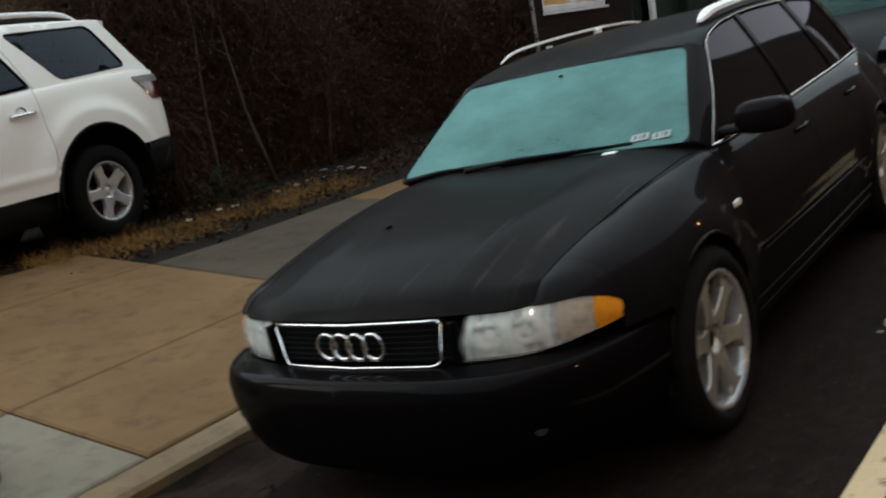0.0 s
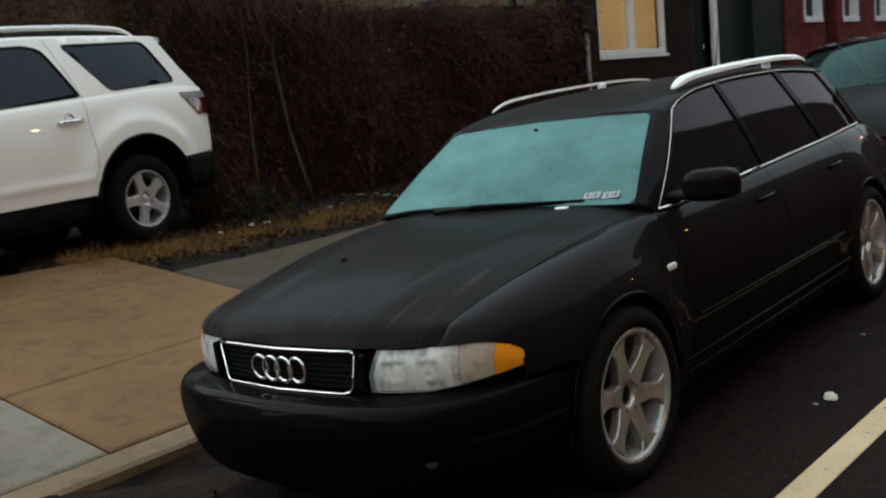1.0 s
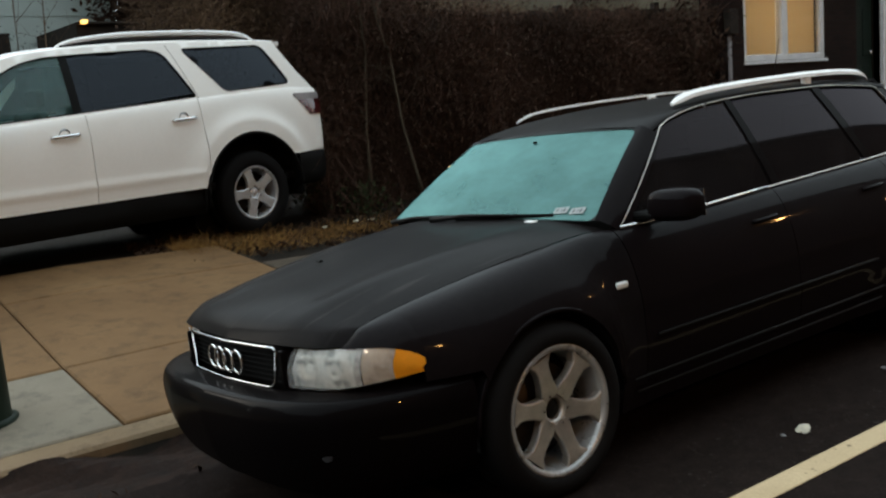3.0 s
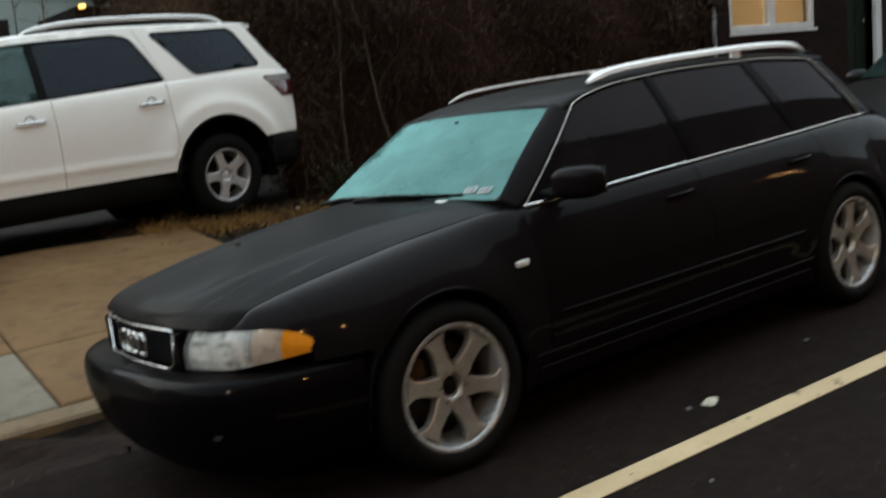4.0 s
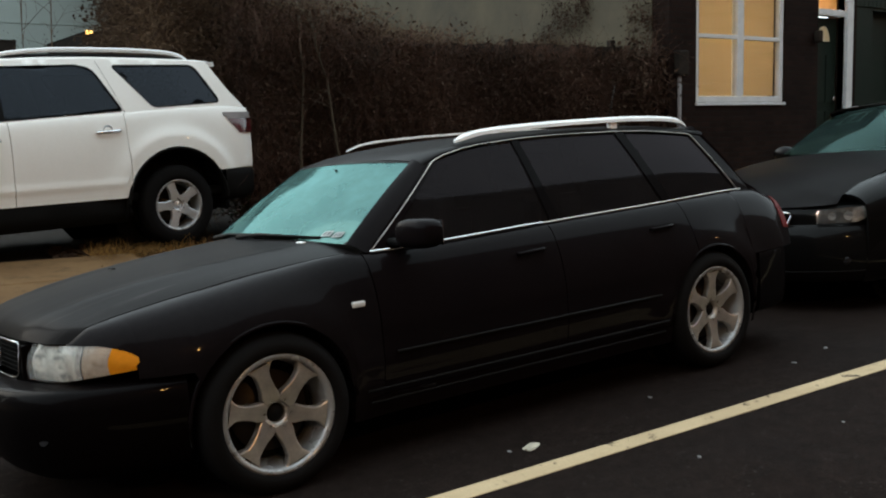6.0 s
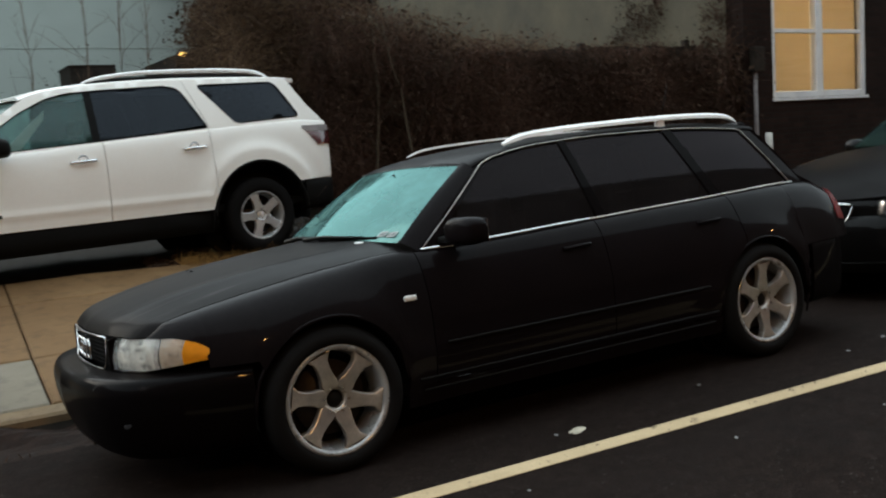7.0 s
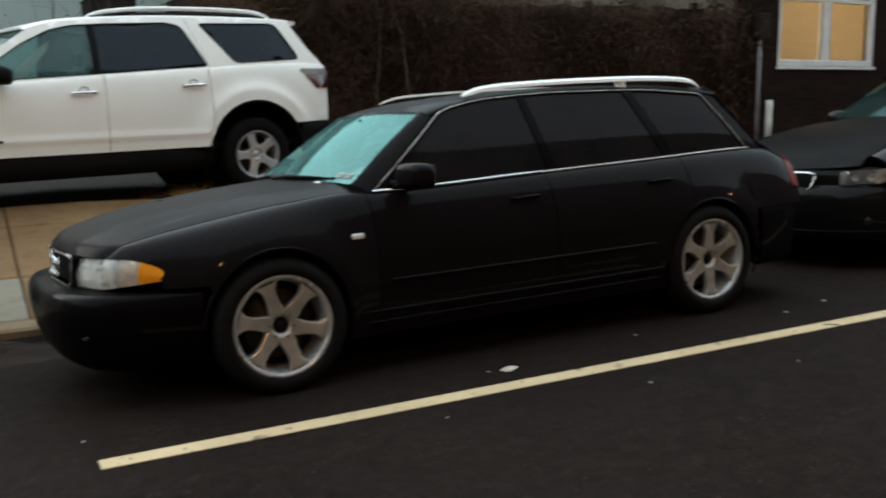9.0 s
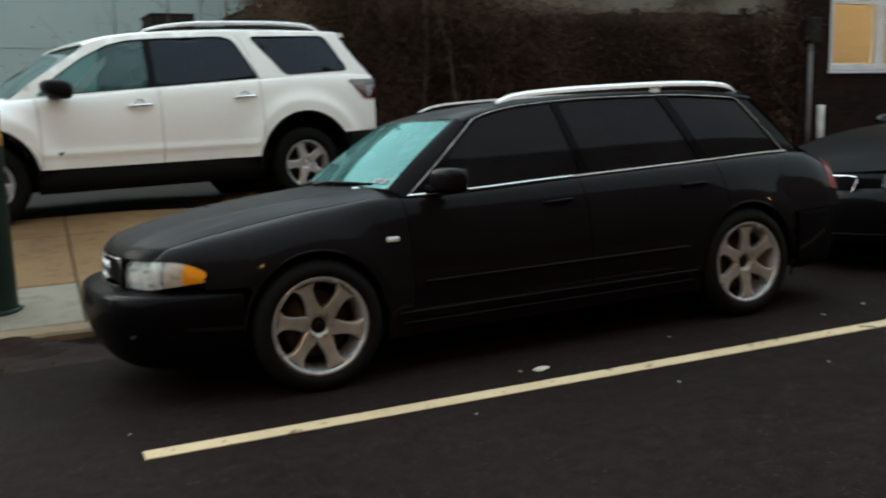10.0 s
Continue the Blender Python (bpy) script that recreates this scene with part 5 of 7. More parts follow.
for s in (-1, 1):
    for nm, z0, z1, mat, lab in (("tail_lamp", 1.040, 1.182, RED_DARK, "dark red tail lamp"), ("lamp_clear", 1.184, 1.245, PIPE_GREY, "dull clear upper part of the tail lamp")):
        def lamp_face(u, v):
            z = lerp(z0, z1, v)
            x0 = 3.765 - 0.155 * min(1.0, (z - 1.04) / 0.17) - (0.0 if z < 1.21 else 0.02)
            x = lerp(x0, 3.94, u)
            p = sbody.skin(x, sbody.at_z(x, z))
            return p[0] + 0.010, p[1] - 0.010, p[2]
        sheet(nm, lamp_face, 8, 6, mat, suv, lab, 0.02, s > 0)
    zs = curve([1.475, 1.53, 1.70, 2.15, 2.75, 3.15, 3.30, 3.38], [1.735, 1.762, 1.800, 1.838, 1.845, 1.832, 1.806, 1.762])
    rail = tube("roof_rail", [(x, s * 0.672, zs(x)) for x in np.concatenate([np.linspace(1.475, 1.70, 6), np.linspace(1.85, 3.0, 7), np.linspace(3.1, 3.38, 7)])], 0.017, SILVER, suv, "silver roof rail", sides=8, flat=1.25)
    tube("rail_base", [(1.50, s * 0.672, 1.738), (1.8, s * 0.672, 1.768), (2.4, s * 0.672, 1.784), (3.0, s * 0.672, 1.783), (3.33, s * 0.672, 1.762)], 0.026, TRIM_BLACK, rail, "black rail base", sides=6)
    bm = bmesh.new()
    bmesh.ops.create_uvsphere(bm, u_segments=24, v_segments=14, radius=1)
    for v in bm.verts:
        for k in range(3):
            v.co[k] = math.copysign(abs(v.co[k]) ** 0.62, v.co[k])
        k = 1.0 - 0.22 * max(0.0, -v.co.x)
        v.co = Vector((v.co.x * 0.135, v.co.y * 0.13, v.co.z * 0.085 * k - 0.02 * v.co.x))
    mir = part("mirror", bm, TRIM_BLACK, suv, "black door mirror", smooth=True)
    mir.matrix_local = Matrix.Translation((0.53, s * 1.075, 1.210))
    part("mirror_arm", boxed(0.48, 0.62, *sorted((s * 0.90, s * 0.99)), 1.13, 1.16, 0.012), TRIM_BLACK, suv)
    for x, z in ((1.305, 1.040), (2.375, 1.092)):
        q = sbody.skin(x, sbody.at_z(x, z))
        # cup drawn in dim chrome, so the recess shade is in its colour
        cup = lathe("handle_cup", [(0.0, 0.012), (0.03, 0.010), (0.048, 0.0)], DIM_CHROME, suv, "shadowed handle recess", sides=18)
        cup.matrix_local = Matrix.Translation((x - 0.005, s * (abs(q[1]) + 0.002), z + 0.012)) @ Matrix.Rotation(0 if s < 0 else math.pi, 4, "Z")
        pts = [(x + dx, s * (abs(q[1]) + dy), z + 0.05 * dx) for dx, dy in ((-0.115, 0.002), (-0.10, 0.026), (0.0, 0.034), (0.095, 0.026), (0.112, 0.002))]
        tube("door_handle", pts, 0.0145, CHROME, suv, "chrome door handle", sides=8)
for x in (-0.12, 3.03):
    for s in (-1, 1):
        wheel_of(suv, x, s * 0.855, 0.375, 0.382, 0.238, 0.245, 5, 0.052, 0.074, 0.072, WHEEL_BRIGHT, WHEEL_BRIGHT, radians(-37 if x > 1 else 10), s, dish=0.02, lugs=6)
part("underbody", boxed(-0.5, 3.7, -0.6, 0.6, 0.26, 0.42, 0.03), SHADOW_BLACK, suv)
part("floor", boxed(0.3, 3.7, -0.88, 0.88, 0.44, 0.52, 0.02), SHADOW_BLACK, suv)
for x, y in ((1.45, -0.42), (1.45, 0.42), (2.25, -0.42), (2.25, 0.42)):
    seat(suv, x, y, 0.66, LEATHER, 0.52)
part("dashboard", boxed(0.26, 0.70, -0.80, 0.80, 0.80, 1.12, 0.06), PALE_TRIM, suv, "pale grey dashboard")
shade = part("sun_shade", plate([(0.70, 1.165), (0.84, 1.165), (1.075, 1.435), (1.085, 1.515), (0.985, 1.43)], 0.006, 0.001), PALE_TRIM, suv, "folded pale sun shade inside the front window")
shade.location.y = -0.735
torus("steering_wheel", 0.19, 0.016, TRIM_BLACK, suv, Matrix.Translation((0.86, -0.42, 1.06)) @ Matrix.Rotation(radians(90), 4, "Z") @ Matrix.Rotation(radians(-25), 4, "X"), "black steering wheel")

# ---- the dark saloon parked behind the wagon ----
SAL_AT = Matrix.Translation((5.06, 0.12, road_z(5.06, 0.12))) @ TILT @ pose(0, 0, 0, 0, 0, -2.0)
saloon = thing("saloon_car", SAL_AT, "dark saloon car with a chrome-edged grille parked at the kerb", "car", "parked cars")
d_wide = curve([-0.7, -0.4, 0.0, 0.6, 2.0, 3.0, 3.6], [0.80, 0.88, 0.915, 0.92, 0.93, 0.92, 0.82])
d_top_y = curve([-0.7, -0.4, 0.0, 0.5, 0.7, 2.0, 3.6], [0.62, 0.66, 0.70, 0.75, 0.80, 0.83, 0.72])
d_top_z = curve([-0.7, -0.4, 0.0, 0.5, 0.7, 2.0, 3.6], [0.765, 0.865, 0.950, 1.000, 1.005, 1.02, 1.02])
dbody = Body(d_wide, d_top_y, d_top_z, 0.20, 0.66, 0.05, lambda x: 2.2 if x < 0.4 else 1.8, [(0, 0.33, 0.37), (2.8, 0.33, 0.37)])
dbody.panel("fender", -0.62, 0.56, 0.0, 1.0, DARK_PAINT, saloon, "dark front wing", nx=40, nv=16)
dbody.panel("door", 0.57, 1.62, 0.1, 1.0, DARK_PAINT, saloon, "dark front door", nx=12, nv=16)
dbody.panel("door", 1.63, 2.42, 0.1, 1.0, DARK_PAINT, saloon, "dark rear door", nx=12, nv=16)
dbody.panel("quarter_panel", 2.43, 3.6, 0.0, 1.0, DARK_PAINT, saloon, "dark rear quarter", nx=36, nv=16)
dbody.panel("sill", 0.37, 2.43, 0.0, 0.10, DARK_PAINT, saloon, nx=6, nv=4)
dbody.arch_liner(saloon, SHADOW_BLACK)
d_plan = curve([0.0, 0.3, 0.5, 0.68, 0.78, 0.84, 0.88], [-0.97, -0.94, -0.88, -0.77, -0.66, -0.54, -0.40])
nose("front_bumper", d_plan, [(0.12, 0.19), (0.05, 0.21), (0.015, 0.28), (0.0, 0.40), (0.004, 0.50), (0.035, 0.575), (0.06, 0.60)], -0.88, 0.88, DARK_PAINT, saloon, "dark front bumper", n=50, thick=0.02)
nose("bumper_trim", d_plan, [(0.020, 0.272), (0.013, 0.275), (0.011, 0.282), (0.015, 0.286)], -0.80, 0.80, STRIP, saloon, "satin strip low on the bumper", n=40, thick=0.004)
nose("nose_panel", d_plan, [(0.055, 0.56), (0.06, 0.66), (0.085, 0.715)], -0.85, 0.85, DARK_PAINT, saloon, "dark nose panel", n=30, thick=0.01)
for s in (-1, 1):
    a, b = sorted((s * 0.05, s * 0.385))
    kid = nose("grille", d_plan, [(0.046, 0.535), (0.046, 0.676)], a, b, SHADOW_BLACK, saloon, "black grille in a bright frame", n=10, thick=0.006)
    edge = [(0.05, 0.682), (0.22, 0.688), (0.34, 0.687), (0.398, 0.680), (0.410, 0.660), (0.378, 0.590), (0.31, 0.540), (0.20, 0.524), (0.08, 0.520), (0.045, 0.55), (0.042, 0.64), (0.05, 0.682)]
    tube("grille_frame", [(d_plan(y) + 0.046 - 0.03 * (0.682 - z), s * y, z) for y, z in edge], 0.0085, CHROME, kid, "bright grille frame", sides=8)
    for y in np.linspace(0.075, 0.36, 10):
        zb = 0.53 + 0.7 * max(0, y - 0.28)
        tube("grille_bar", [(d_plan(y) + 0.040, s * y, zb), (d_plan(y) + 0.042, s * y, 0.675)], 0.003, STRIP, kid, sides=5)
for s in (-1, 1):
    def eye_lamp(name, y0, y1, back, mat, label):
        """A lamp drawn out to a point at its upper outer end."""
        def fn(u, v):
            q = lerp(y1, y0, u) if s > 0 else lerp(y0, y1, u)
            zt = 0.692 + 0.020 * (q - 0.55) / 0.3
            zb = 0.606 + 0.095 * max(0.0, (q - 0.74) / 0.11) ** 1.6
            return d_plan(q) + lerp(0.042, 0.062, v) + back, s * q, lerp(min(zb, zt - 0.002), zt, v)
        return sheet(name, fn, 18, 6, mat, saloon, label)
    eye_lamp("lamp_bowl", 0.56, 0.725, 0.030, STEEL, "dark lamp bowl")
    eye_lamp("lamp_bowl", 0.727, 0.848, 0.020, REFLECTOR, "bright corner reflector")
    eye_lamp("headlamp", 0.56, 0.85, 0.0, DARK_LENS, "clear headlamp over a dark bowl").visible_shadow = False
    for yy, rr in ((0.635, 0.026), (0.715, 0.030)):
        eye_ = lathe("reflector", [(0.0, 0.004), (rr * 0.6, 0.003), (rr, 0.0)], ALLOY_BRIGHT, saloon, "bright round reflector", sides=18)
        eye_.matrix_local = Matrix.Translation((d_plan(yy) + 0.062, s * yy, 0.650)) @ Matrix.Rotation(radians(-90 - 28 * s), 4, "Z")
    fog = lathe("fog_lamp", [(0.0, -0.003), (0.024, -0.002), (0.032, 0.006)], FOG_LENS, saloon, "round fog lamp", sides=18)
    fog.matrix_local = Matrix.Translation((d_plan(0.72) + 0.005, s * 0.72, 0.355)) @ Matrix.Rotation(radians(-90 + 32 * -s), 4, "Z")
db_z = curve([0, 0.06, 0.15, 0.4, 0.75, 1.0], [0.712, 0.775, 0.835, 0.935, 1.005, 1.038])


def d_bonnet(u, v):
    t = v * 2 - 1
    x = lerp(d_plan(abs(t) * 0.66) + 0.07, 0.50 + 0.12 * t * t, u)
    y = t * lerp(0.66, d_top_y(x) - 0.005, min(1, u * 3))
    return x, y, lerp(db_z(u), d_top_z(x) + 0.001 if x > -0.7 else 0.730, abs(t) ** 2.5)


sheet("bonnet", d_bonnet, 24, 26, DARK_TOP, saloon, "dark bonnet", 0.012)
dz_top = curve([1.1, 1.5, 2.2, 2.8], [1.32, 1.38, 1.39, 1.33])


def d_side_y(x, z):
    t = z - d_top_z(x)
    return d_top_y(x) - 0.42 * t - 0.2 * t * t


for s in (1, -1):
    def d_win(u, v):
        xb, xt = lerp(0.72, 2.95, u), lerp(1.20, 2.45, u)
        x, z = lerp(xb, xt, v), lerp(d_top_z(xb), dz_top(xt), v)
        return x, -d_side_y(x, z), z
    sheet("window", d_win, 14, 8, TINTED, saloon, "dark side window", 0.0, mirror=s < 0)
    bm = bmesh.new()
    bmesh.ops.create_uvsphere(bm, u_segments=18, v_segments=10, radius=1)
    for v in bm.verts:
        v.co = Vector((v.co.x * 0.07, v.co.y * 0.11, v.co.z * 0.07))
    mir = part("mirror", bm, DARK_PAINT, saloon, "dark door mirror", smooth=True)
    mir.matrix_local = Matrix.Translation((0.95, s * 0.98, 1.03))


def d_roof(u, v):
    t = v * 2 - 1
    x = lerp(lerp(1.08, 2.75, u), lerp(1.18, 2.6, u), t * t)
    zc = 1.36 + 0.08 * math.sin(math.pi * min(1, 0.15 + u * 0.75))
    return x, math.sin(t * math.pi / 2) * d_side_y(x, dz_top(x)), lerp(zc, dz_top(x), abs(t) ** 3)


sheet("roof", d_roof, 14, 20, DARK_PAINT, saloon, "dark roof", 0.015)
pane = sheet("windscreen", lambda u, v: (lerp(0.49 + 0.17 * (v * 2 - 1) ** 2, 1.09 + 0.09 * (v * 2 - 1) ** 2, u), (v * 2 - 1) * lerp(0.77, 0.60, u), lerp(1.03, 1.392 - 0.05 * (v * 2 - 1) ** 2, u) + 0.02 * math.sin(u * math.pi)), 12, 20, WINDSCREEN_DIM, saloon, "dim windscreen")
pane.visible_shadow = False
sheet("rear_window", lambda u, v: (lerp(3.15, 2.62, u), -(v * 2 - 1) * lerp(0.70, 0.58, u), lerp(1.02, 1.36, u)), 6, 10, TINTED, saloon, "dark rear window")
sheet("boot_lid", lambda u, v: (lerp(3.10, 3.66, u), (v * 2 - 1) * 0.74, lerp(1.015, 0.98, u) - 0.03 * (v * 2 - 1) ** 2), 6, 10, DARK_PAINT, saloon, "dark boot lid", 0.015)
rb = nose("rear_bumper", d_plan, [(0.10, 0.20), (0.02, 0.26), (0.0, 0.45), (0.02, 0.80), (0.08, 0.98)], -0.88, 0.88, DARK_PAINT, saloon, "dark rear bumper", n=30, thick=0.02)
rb.matrix_local = Matrix.Translation((2.8, 0, 0)) @ Matrix.Rotation(math.pi, 4, "Z")
part("dashboard", boxed(0.75, 1.1, -0.70, 0.70, 0.70, 0.97, 0.06), TRIM_BLACK, saloon, "dark dashboard")
part("underbody", boxed(-0.6, 3.4, -0.55, 0.55, 0.2, 0.6, 0.03), SHADOW_BLACK, saloon)
tube("wiper", [(0.56, 0.1, 1.01), (0.62, -0.6, 1.02)], 0.010, TRIM_BLACK, saloon, "black wiper", sides=6)
tube("wiper", [(0.60, 0.6, 1.0), (0.58, 0.15, 1.02)], 0.010, TRIM_BLACK, saloon, "black wiper", sides=6)
for x in (0.0, 2.8):
    for s in (-1, 1):
        wheel_of(saloon, x, s * 0.79, 0.33, 0.33, 0.225, 0.22, 7, 0.034, 0.040, 0.06, ALLOY, TRIM_BLACK, 0.2, s)


# ---- houses ----
def wall_with_holes(name, x0, x1, y, z0, z1, thick, holes, mat, parent, label=""):
    """A wall facing -y with real openings: the rectangles between the cuts, joined into one mesh."""
    xs = sorted({x0, x1, *[h[0] for h in holes], *[h[1] for h in holes]})
    zs = sorted({z0, z1, *[h[2] for h in holes], *[h[3] for h in holes]})
    verts, faces, index = [], [], {}

    def vert(x, yy, z):
        key = (round(x, 4), round(yy, 4), round(z, 4))
        if key not in index:
            index[key] = len(verts)
            verts.append(key)
        return index[key]
    solid = {}
    for i in range(len(xs) - 1):
        for j in range(len(zs) - 1):
            cx, cz = (xs[i] + xs[i + 1]) / 2, (zs[j] + zs[j + 1]) / 2
            solid[i, j] = not any(h[0] < cx < h[1] and h[2] < cz < h[3] for h in holes)
    for (i, j), full in solid.items():
        if not full:
            continue
        a, b, c, d = xs[i], xs[i + 1], zs[j], zs[j + 1]
        faces.append([vert(a, y, c), vert(b, y, c), vert(b, y, d), vert(a, y, d)])
        faces.append([vert(a, y + thick, c), vert(a, y + thick, d), vert(b, y + thick, d), vert(b, y + thick, c)])
        for di, dj, p, q in ((-1, 0, (a, c), (a, d)), (1, 0, (b, d), (b, c)), (0, -1, (b, c), (a, c)), (0, 1, (a, d), (b, d))):
            if not solid.get((i + di, j + dj), False):
                faces.append([vert(p[0], y, p[1]), vert(q[0], y, q[1]), vert(q[0], y + thick, q[1]), vert(p[0], y + thick, p[1])][::-1])
    return piece(name, verts, faces, mat, parent, label, smooth=False)


def sash_window(parent, x0, x1, y, z0, z1, lights=2, rail=True, glass_mat=None, w=0.085):
    """A white window: outer frame, mullions, meeting rails, sill, panes."""
    fr = part("window", boxed(x0, x1, y, y + 0.09, z0, z0 + w, 0.008), WHITE_WOOD, parent, "white painted window")
    part("window_frame", boxed(x0, x1, y + 0.001, y + 0.09, z1 - w, z1, 0.008), WHITE_WOOD, fr)
    part("window_frame", boxed(x0, x0 + w, y + 0.001, y + 0.09, z0 + w, z1 - w, 0.008), WHITE_WOOD, fr)
    part("window_frame", boxed(x1 - w, x1, y + 0.001, y + 0.09, z0 + w, z1 - w, 0.008), WHITE_WOOD, fr)
    inner = x1 - x0 - 2 * w
    mw = 0.14
    bay = (inner - (lights - 1) * mw) / lights
    zm = (z0 + z1) / 2
    for k in range(lights):
        a = x0 + w + k * (bay + mw)
        if k:
            part("mullion", boxed(a - mw, a, y + 0.002, y + 0.09, z0 + w, z1 - w, 0.008), WHITE_WOOD, fr)
        if rail:
            part("meeting_rail", boxed(a, a + bay, y + 0.012, y + 0.07, zm - 0.028, zm + 0.028, 0.006), WHITE_WOOD, fr)
        p = piece("pane", [(a, y + 0.054, z0 + w), (a + bay, y + 0.054, z0 + w), (a + bay, y + 0.054, z1 - w), (a, y + 0.054, z1 - w)], [(0, 1, 2, 3)], glass_mat or PANE, fr)
        p.visible_shadow = False
    part("window_sill", boxed(x0 - 0.02, x1 + 0.02, y - 0.045, y + 0.05, z0 - 0.045, z0 - 0.004, 0.008), WHITE_WOOD, fr)
    return fr


HX, HY = 8.80, 4.87
house = thing("brick_house", Matrix(), "dark brick row house with lit window and stucco side", "house", "houses of the street")
base = 0.30
wall_with_holes("front_wall", HX, 13.35, HY, base, 6.6, 0.3, [(9.365, 11.41, 1.70, 3.57), (12.28, 13.0, 0.75, 3.62), (9.5, 10.4, 4.7, 6.1), (11.6, 12.5, 4.7, 6.1)], BRICK_DARK, house, "dark brown brick front")
piece("side_wall", *(lambda b: ([tuple(v.co) for v in b.verts], [tuple(v.index for v in f.verts) for f in b.faces]))((lambda b: (b.verts.ensure_lookup_table(), b.verts.index_update(), b)[2])(boxed(HX - 0.012, HX + 0.25, HY + 0.303, 15.6, base, 6.6))), STUCCO, house, "stained grey-brown stucco side wall", smooth=False)
part("corner_pier", boxed(HX - 0.03, HX + 0.45, HY - 0.025, HY - 0.002, base, 6.6), BRICK_DARK, house, "dark brick corner")
part("roof", boxed(HX - 0.1, 13.5, HY - 0.25, 15.7, 6.6, 6.8), ROOF, house, "flat grey roof")
part("back_wall", boxed(HX, 13.35, 15.3, 15.55, base, 6.58), BRICK_DARK, house)
sash_window(house, 9.365, 11.41, HY + 0.02, 1.70, 3.57)
for x0 in (9.5, 11.6):
    sash_window(house, x0, x0 + 0.9, HY + 0.05, 4.7, 6.1, 1)
# lit front room behind translucent blinds
part("room", boxed(9.0, 13.2, HY + 2.4, HY + 2.45, base, 4.2), WHITE_WOOD, house)
room = bmesh.new()
for q in ((9.06, 9.09, HY + 0.31, HY + 2.39, 1.2, 4.0), (11.7, 11.73, HY + 0.31, HY + 2.39, 1.2, 4.0), (9.10, 11.69, HY + 0.31, HY + 2.39, 1.2, 1.23), (9.10, 11.69, HY + 0.31, HY + 2.39, 3.97, 4.0)):
    boxed(*q, bm=room)
part("window_reveal", room, WHITE_WOOD, house)
bl, nodes, links, b = material("lit_blind")
nodes.remove(b)
tr, df, mx = nodes.new("ShaderNodeBsdfTranslucent"), nodes.new("ShaderNodeBsdfDiffuse"), nodes.new("ShaderNodeMixShader")
nz = noise_node(nodes, links, 2.0, 4.0, 0.6, (0.6, 1.0, 6.0))
cl = ramp(nodes, links, nz.outputs[0], [(0.3, (0.74, 0.56, 0.33)), (0.7, (0.84, 0.66, 0.42))])
links.new(cl.outputs[0], tr.inputs[0])
links.new(cl.outputs[0], df.inputs[0])
mx.inputs[0].default_value = 0.35
links.new(tr.outputs[0], mx.inputs[1])
links.new(df.outputs[0], mx.inputs[2])
links.new(mx.outputs[0], nodes["Material Output"].inputs[0])
for k, (a, c) in enumerate(((9.44, 10.335), (10.435, 11.335))):
    blind = bmesh.new()
    for i in range(30):
        z = 1.80 + i * 0.058
        v = [blind.verts.new(p) for p in ((a, HY + 0.150, z), (c, HY + 0.150, z), (c, HY + 0.140, z + 0.056), (a, HY + 0.140, z + 0.056))]
        blind.faces.new(v)
    part("window_blind", blind, bl, house, "warm lit window blind")
lamp("room_light", "POINT", pose(10.0, HY + 1.7, 3.1), 16, (1.0, 0.80, 0.50), size=0.14)
lamp("room_light", "POINT", pose(10.9, HY + 1.7, 2.4), 13.5, (1.0, 0.80, 0.50), size=0.14)
# entrance
door = part("door", boxed(12.33, 12.97, HY + 0.12, HY + 0.17, 0.78, 3.03, 0.004), GREEN_WOOD, house, "dark panelled entrance door")
for z0, z1 in ((0.95, 1.55), (1.70, 2.45)):
    for x0 in (12.40, 12.68):
        part("door_panel", boxed(x0, x0 + 0.22, HY + 0.108, HY + 0.119, z0, z1, 0.004), GREEN_WOOD, door)
fan = [(0.17 * math.cos(t), 0.24 * math.sin(t)) for t in np.linspace(0, math.pi, 12)]
f = part("fan_light", plate(fan, 0.006), BLIND, door, "small lit arched door light")
f.matrix_local = Matrix.Translation((12.60, HY + 0.112, 2.66))
part("knob", boxed(12.86, 12.92, HY + 0.07, HY + 0.118, 1.72, 1.79, 0.015), CHROME, door)
part("door_frame", boxed(13.0, 13.17, HY - 0.06, HY + 0.12, 0.72, 3.75, 0.01), WHITE_WOOD, house, "white door pilaster")
part("door_frame", boxed(12.28, 13.0, HY - 0.01, HY + 0.12, 3.045, 3.15, 0.01), WHITE_WOOD, house, "white transom bar")
part("transom_blind", boxed(12.32, 12.98, HY + 0.13, HY + 0.14, 3.16, 3.60), bl, house, "warm lit transom light")
part("door_frame", boxed(12.28, 13.17, HY - 0.02, HY + 0.12, 3.62, 3.74, 0.01), WHITE_WOOD, house)
lamp("hall_light", "POINT", pose(12.65, HY + 0.45, 3.3), 8, (1.0, 0.6, 0.25), size=0.06)
for k in range(2):
    part("door_step", boxed(12.1, 13.2, HY - 0.35 * (2 - k), HY - 0.003 - 0.35 * (1 - k), base, 0.55 + 0.17 * k, 0.015), KERB, house, "concrete door step")
part("wall_lamp", boxed(12.16, 12.24, HY - 0.12, HY - 0.002, 2.62, 2.80, 0.02), DARK_WOOD, house, "small dark wall lamp")
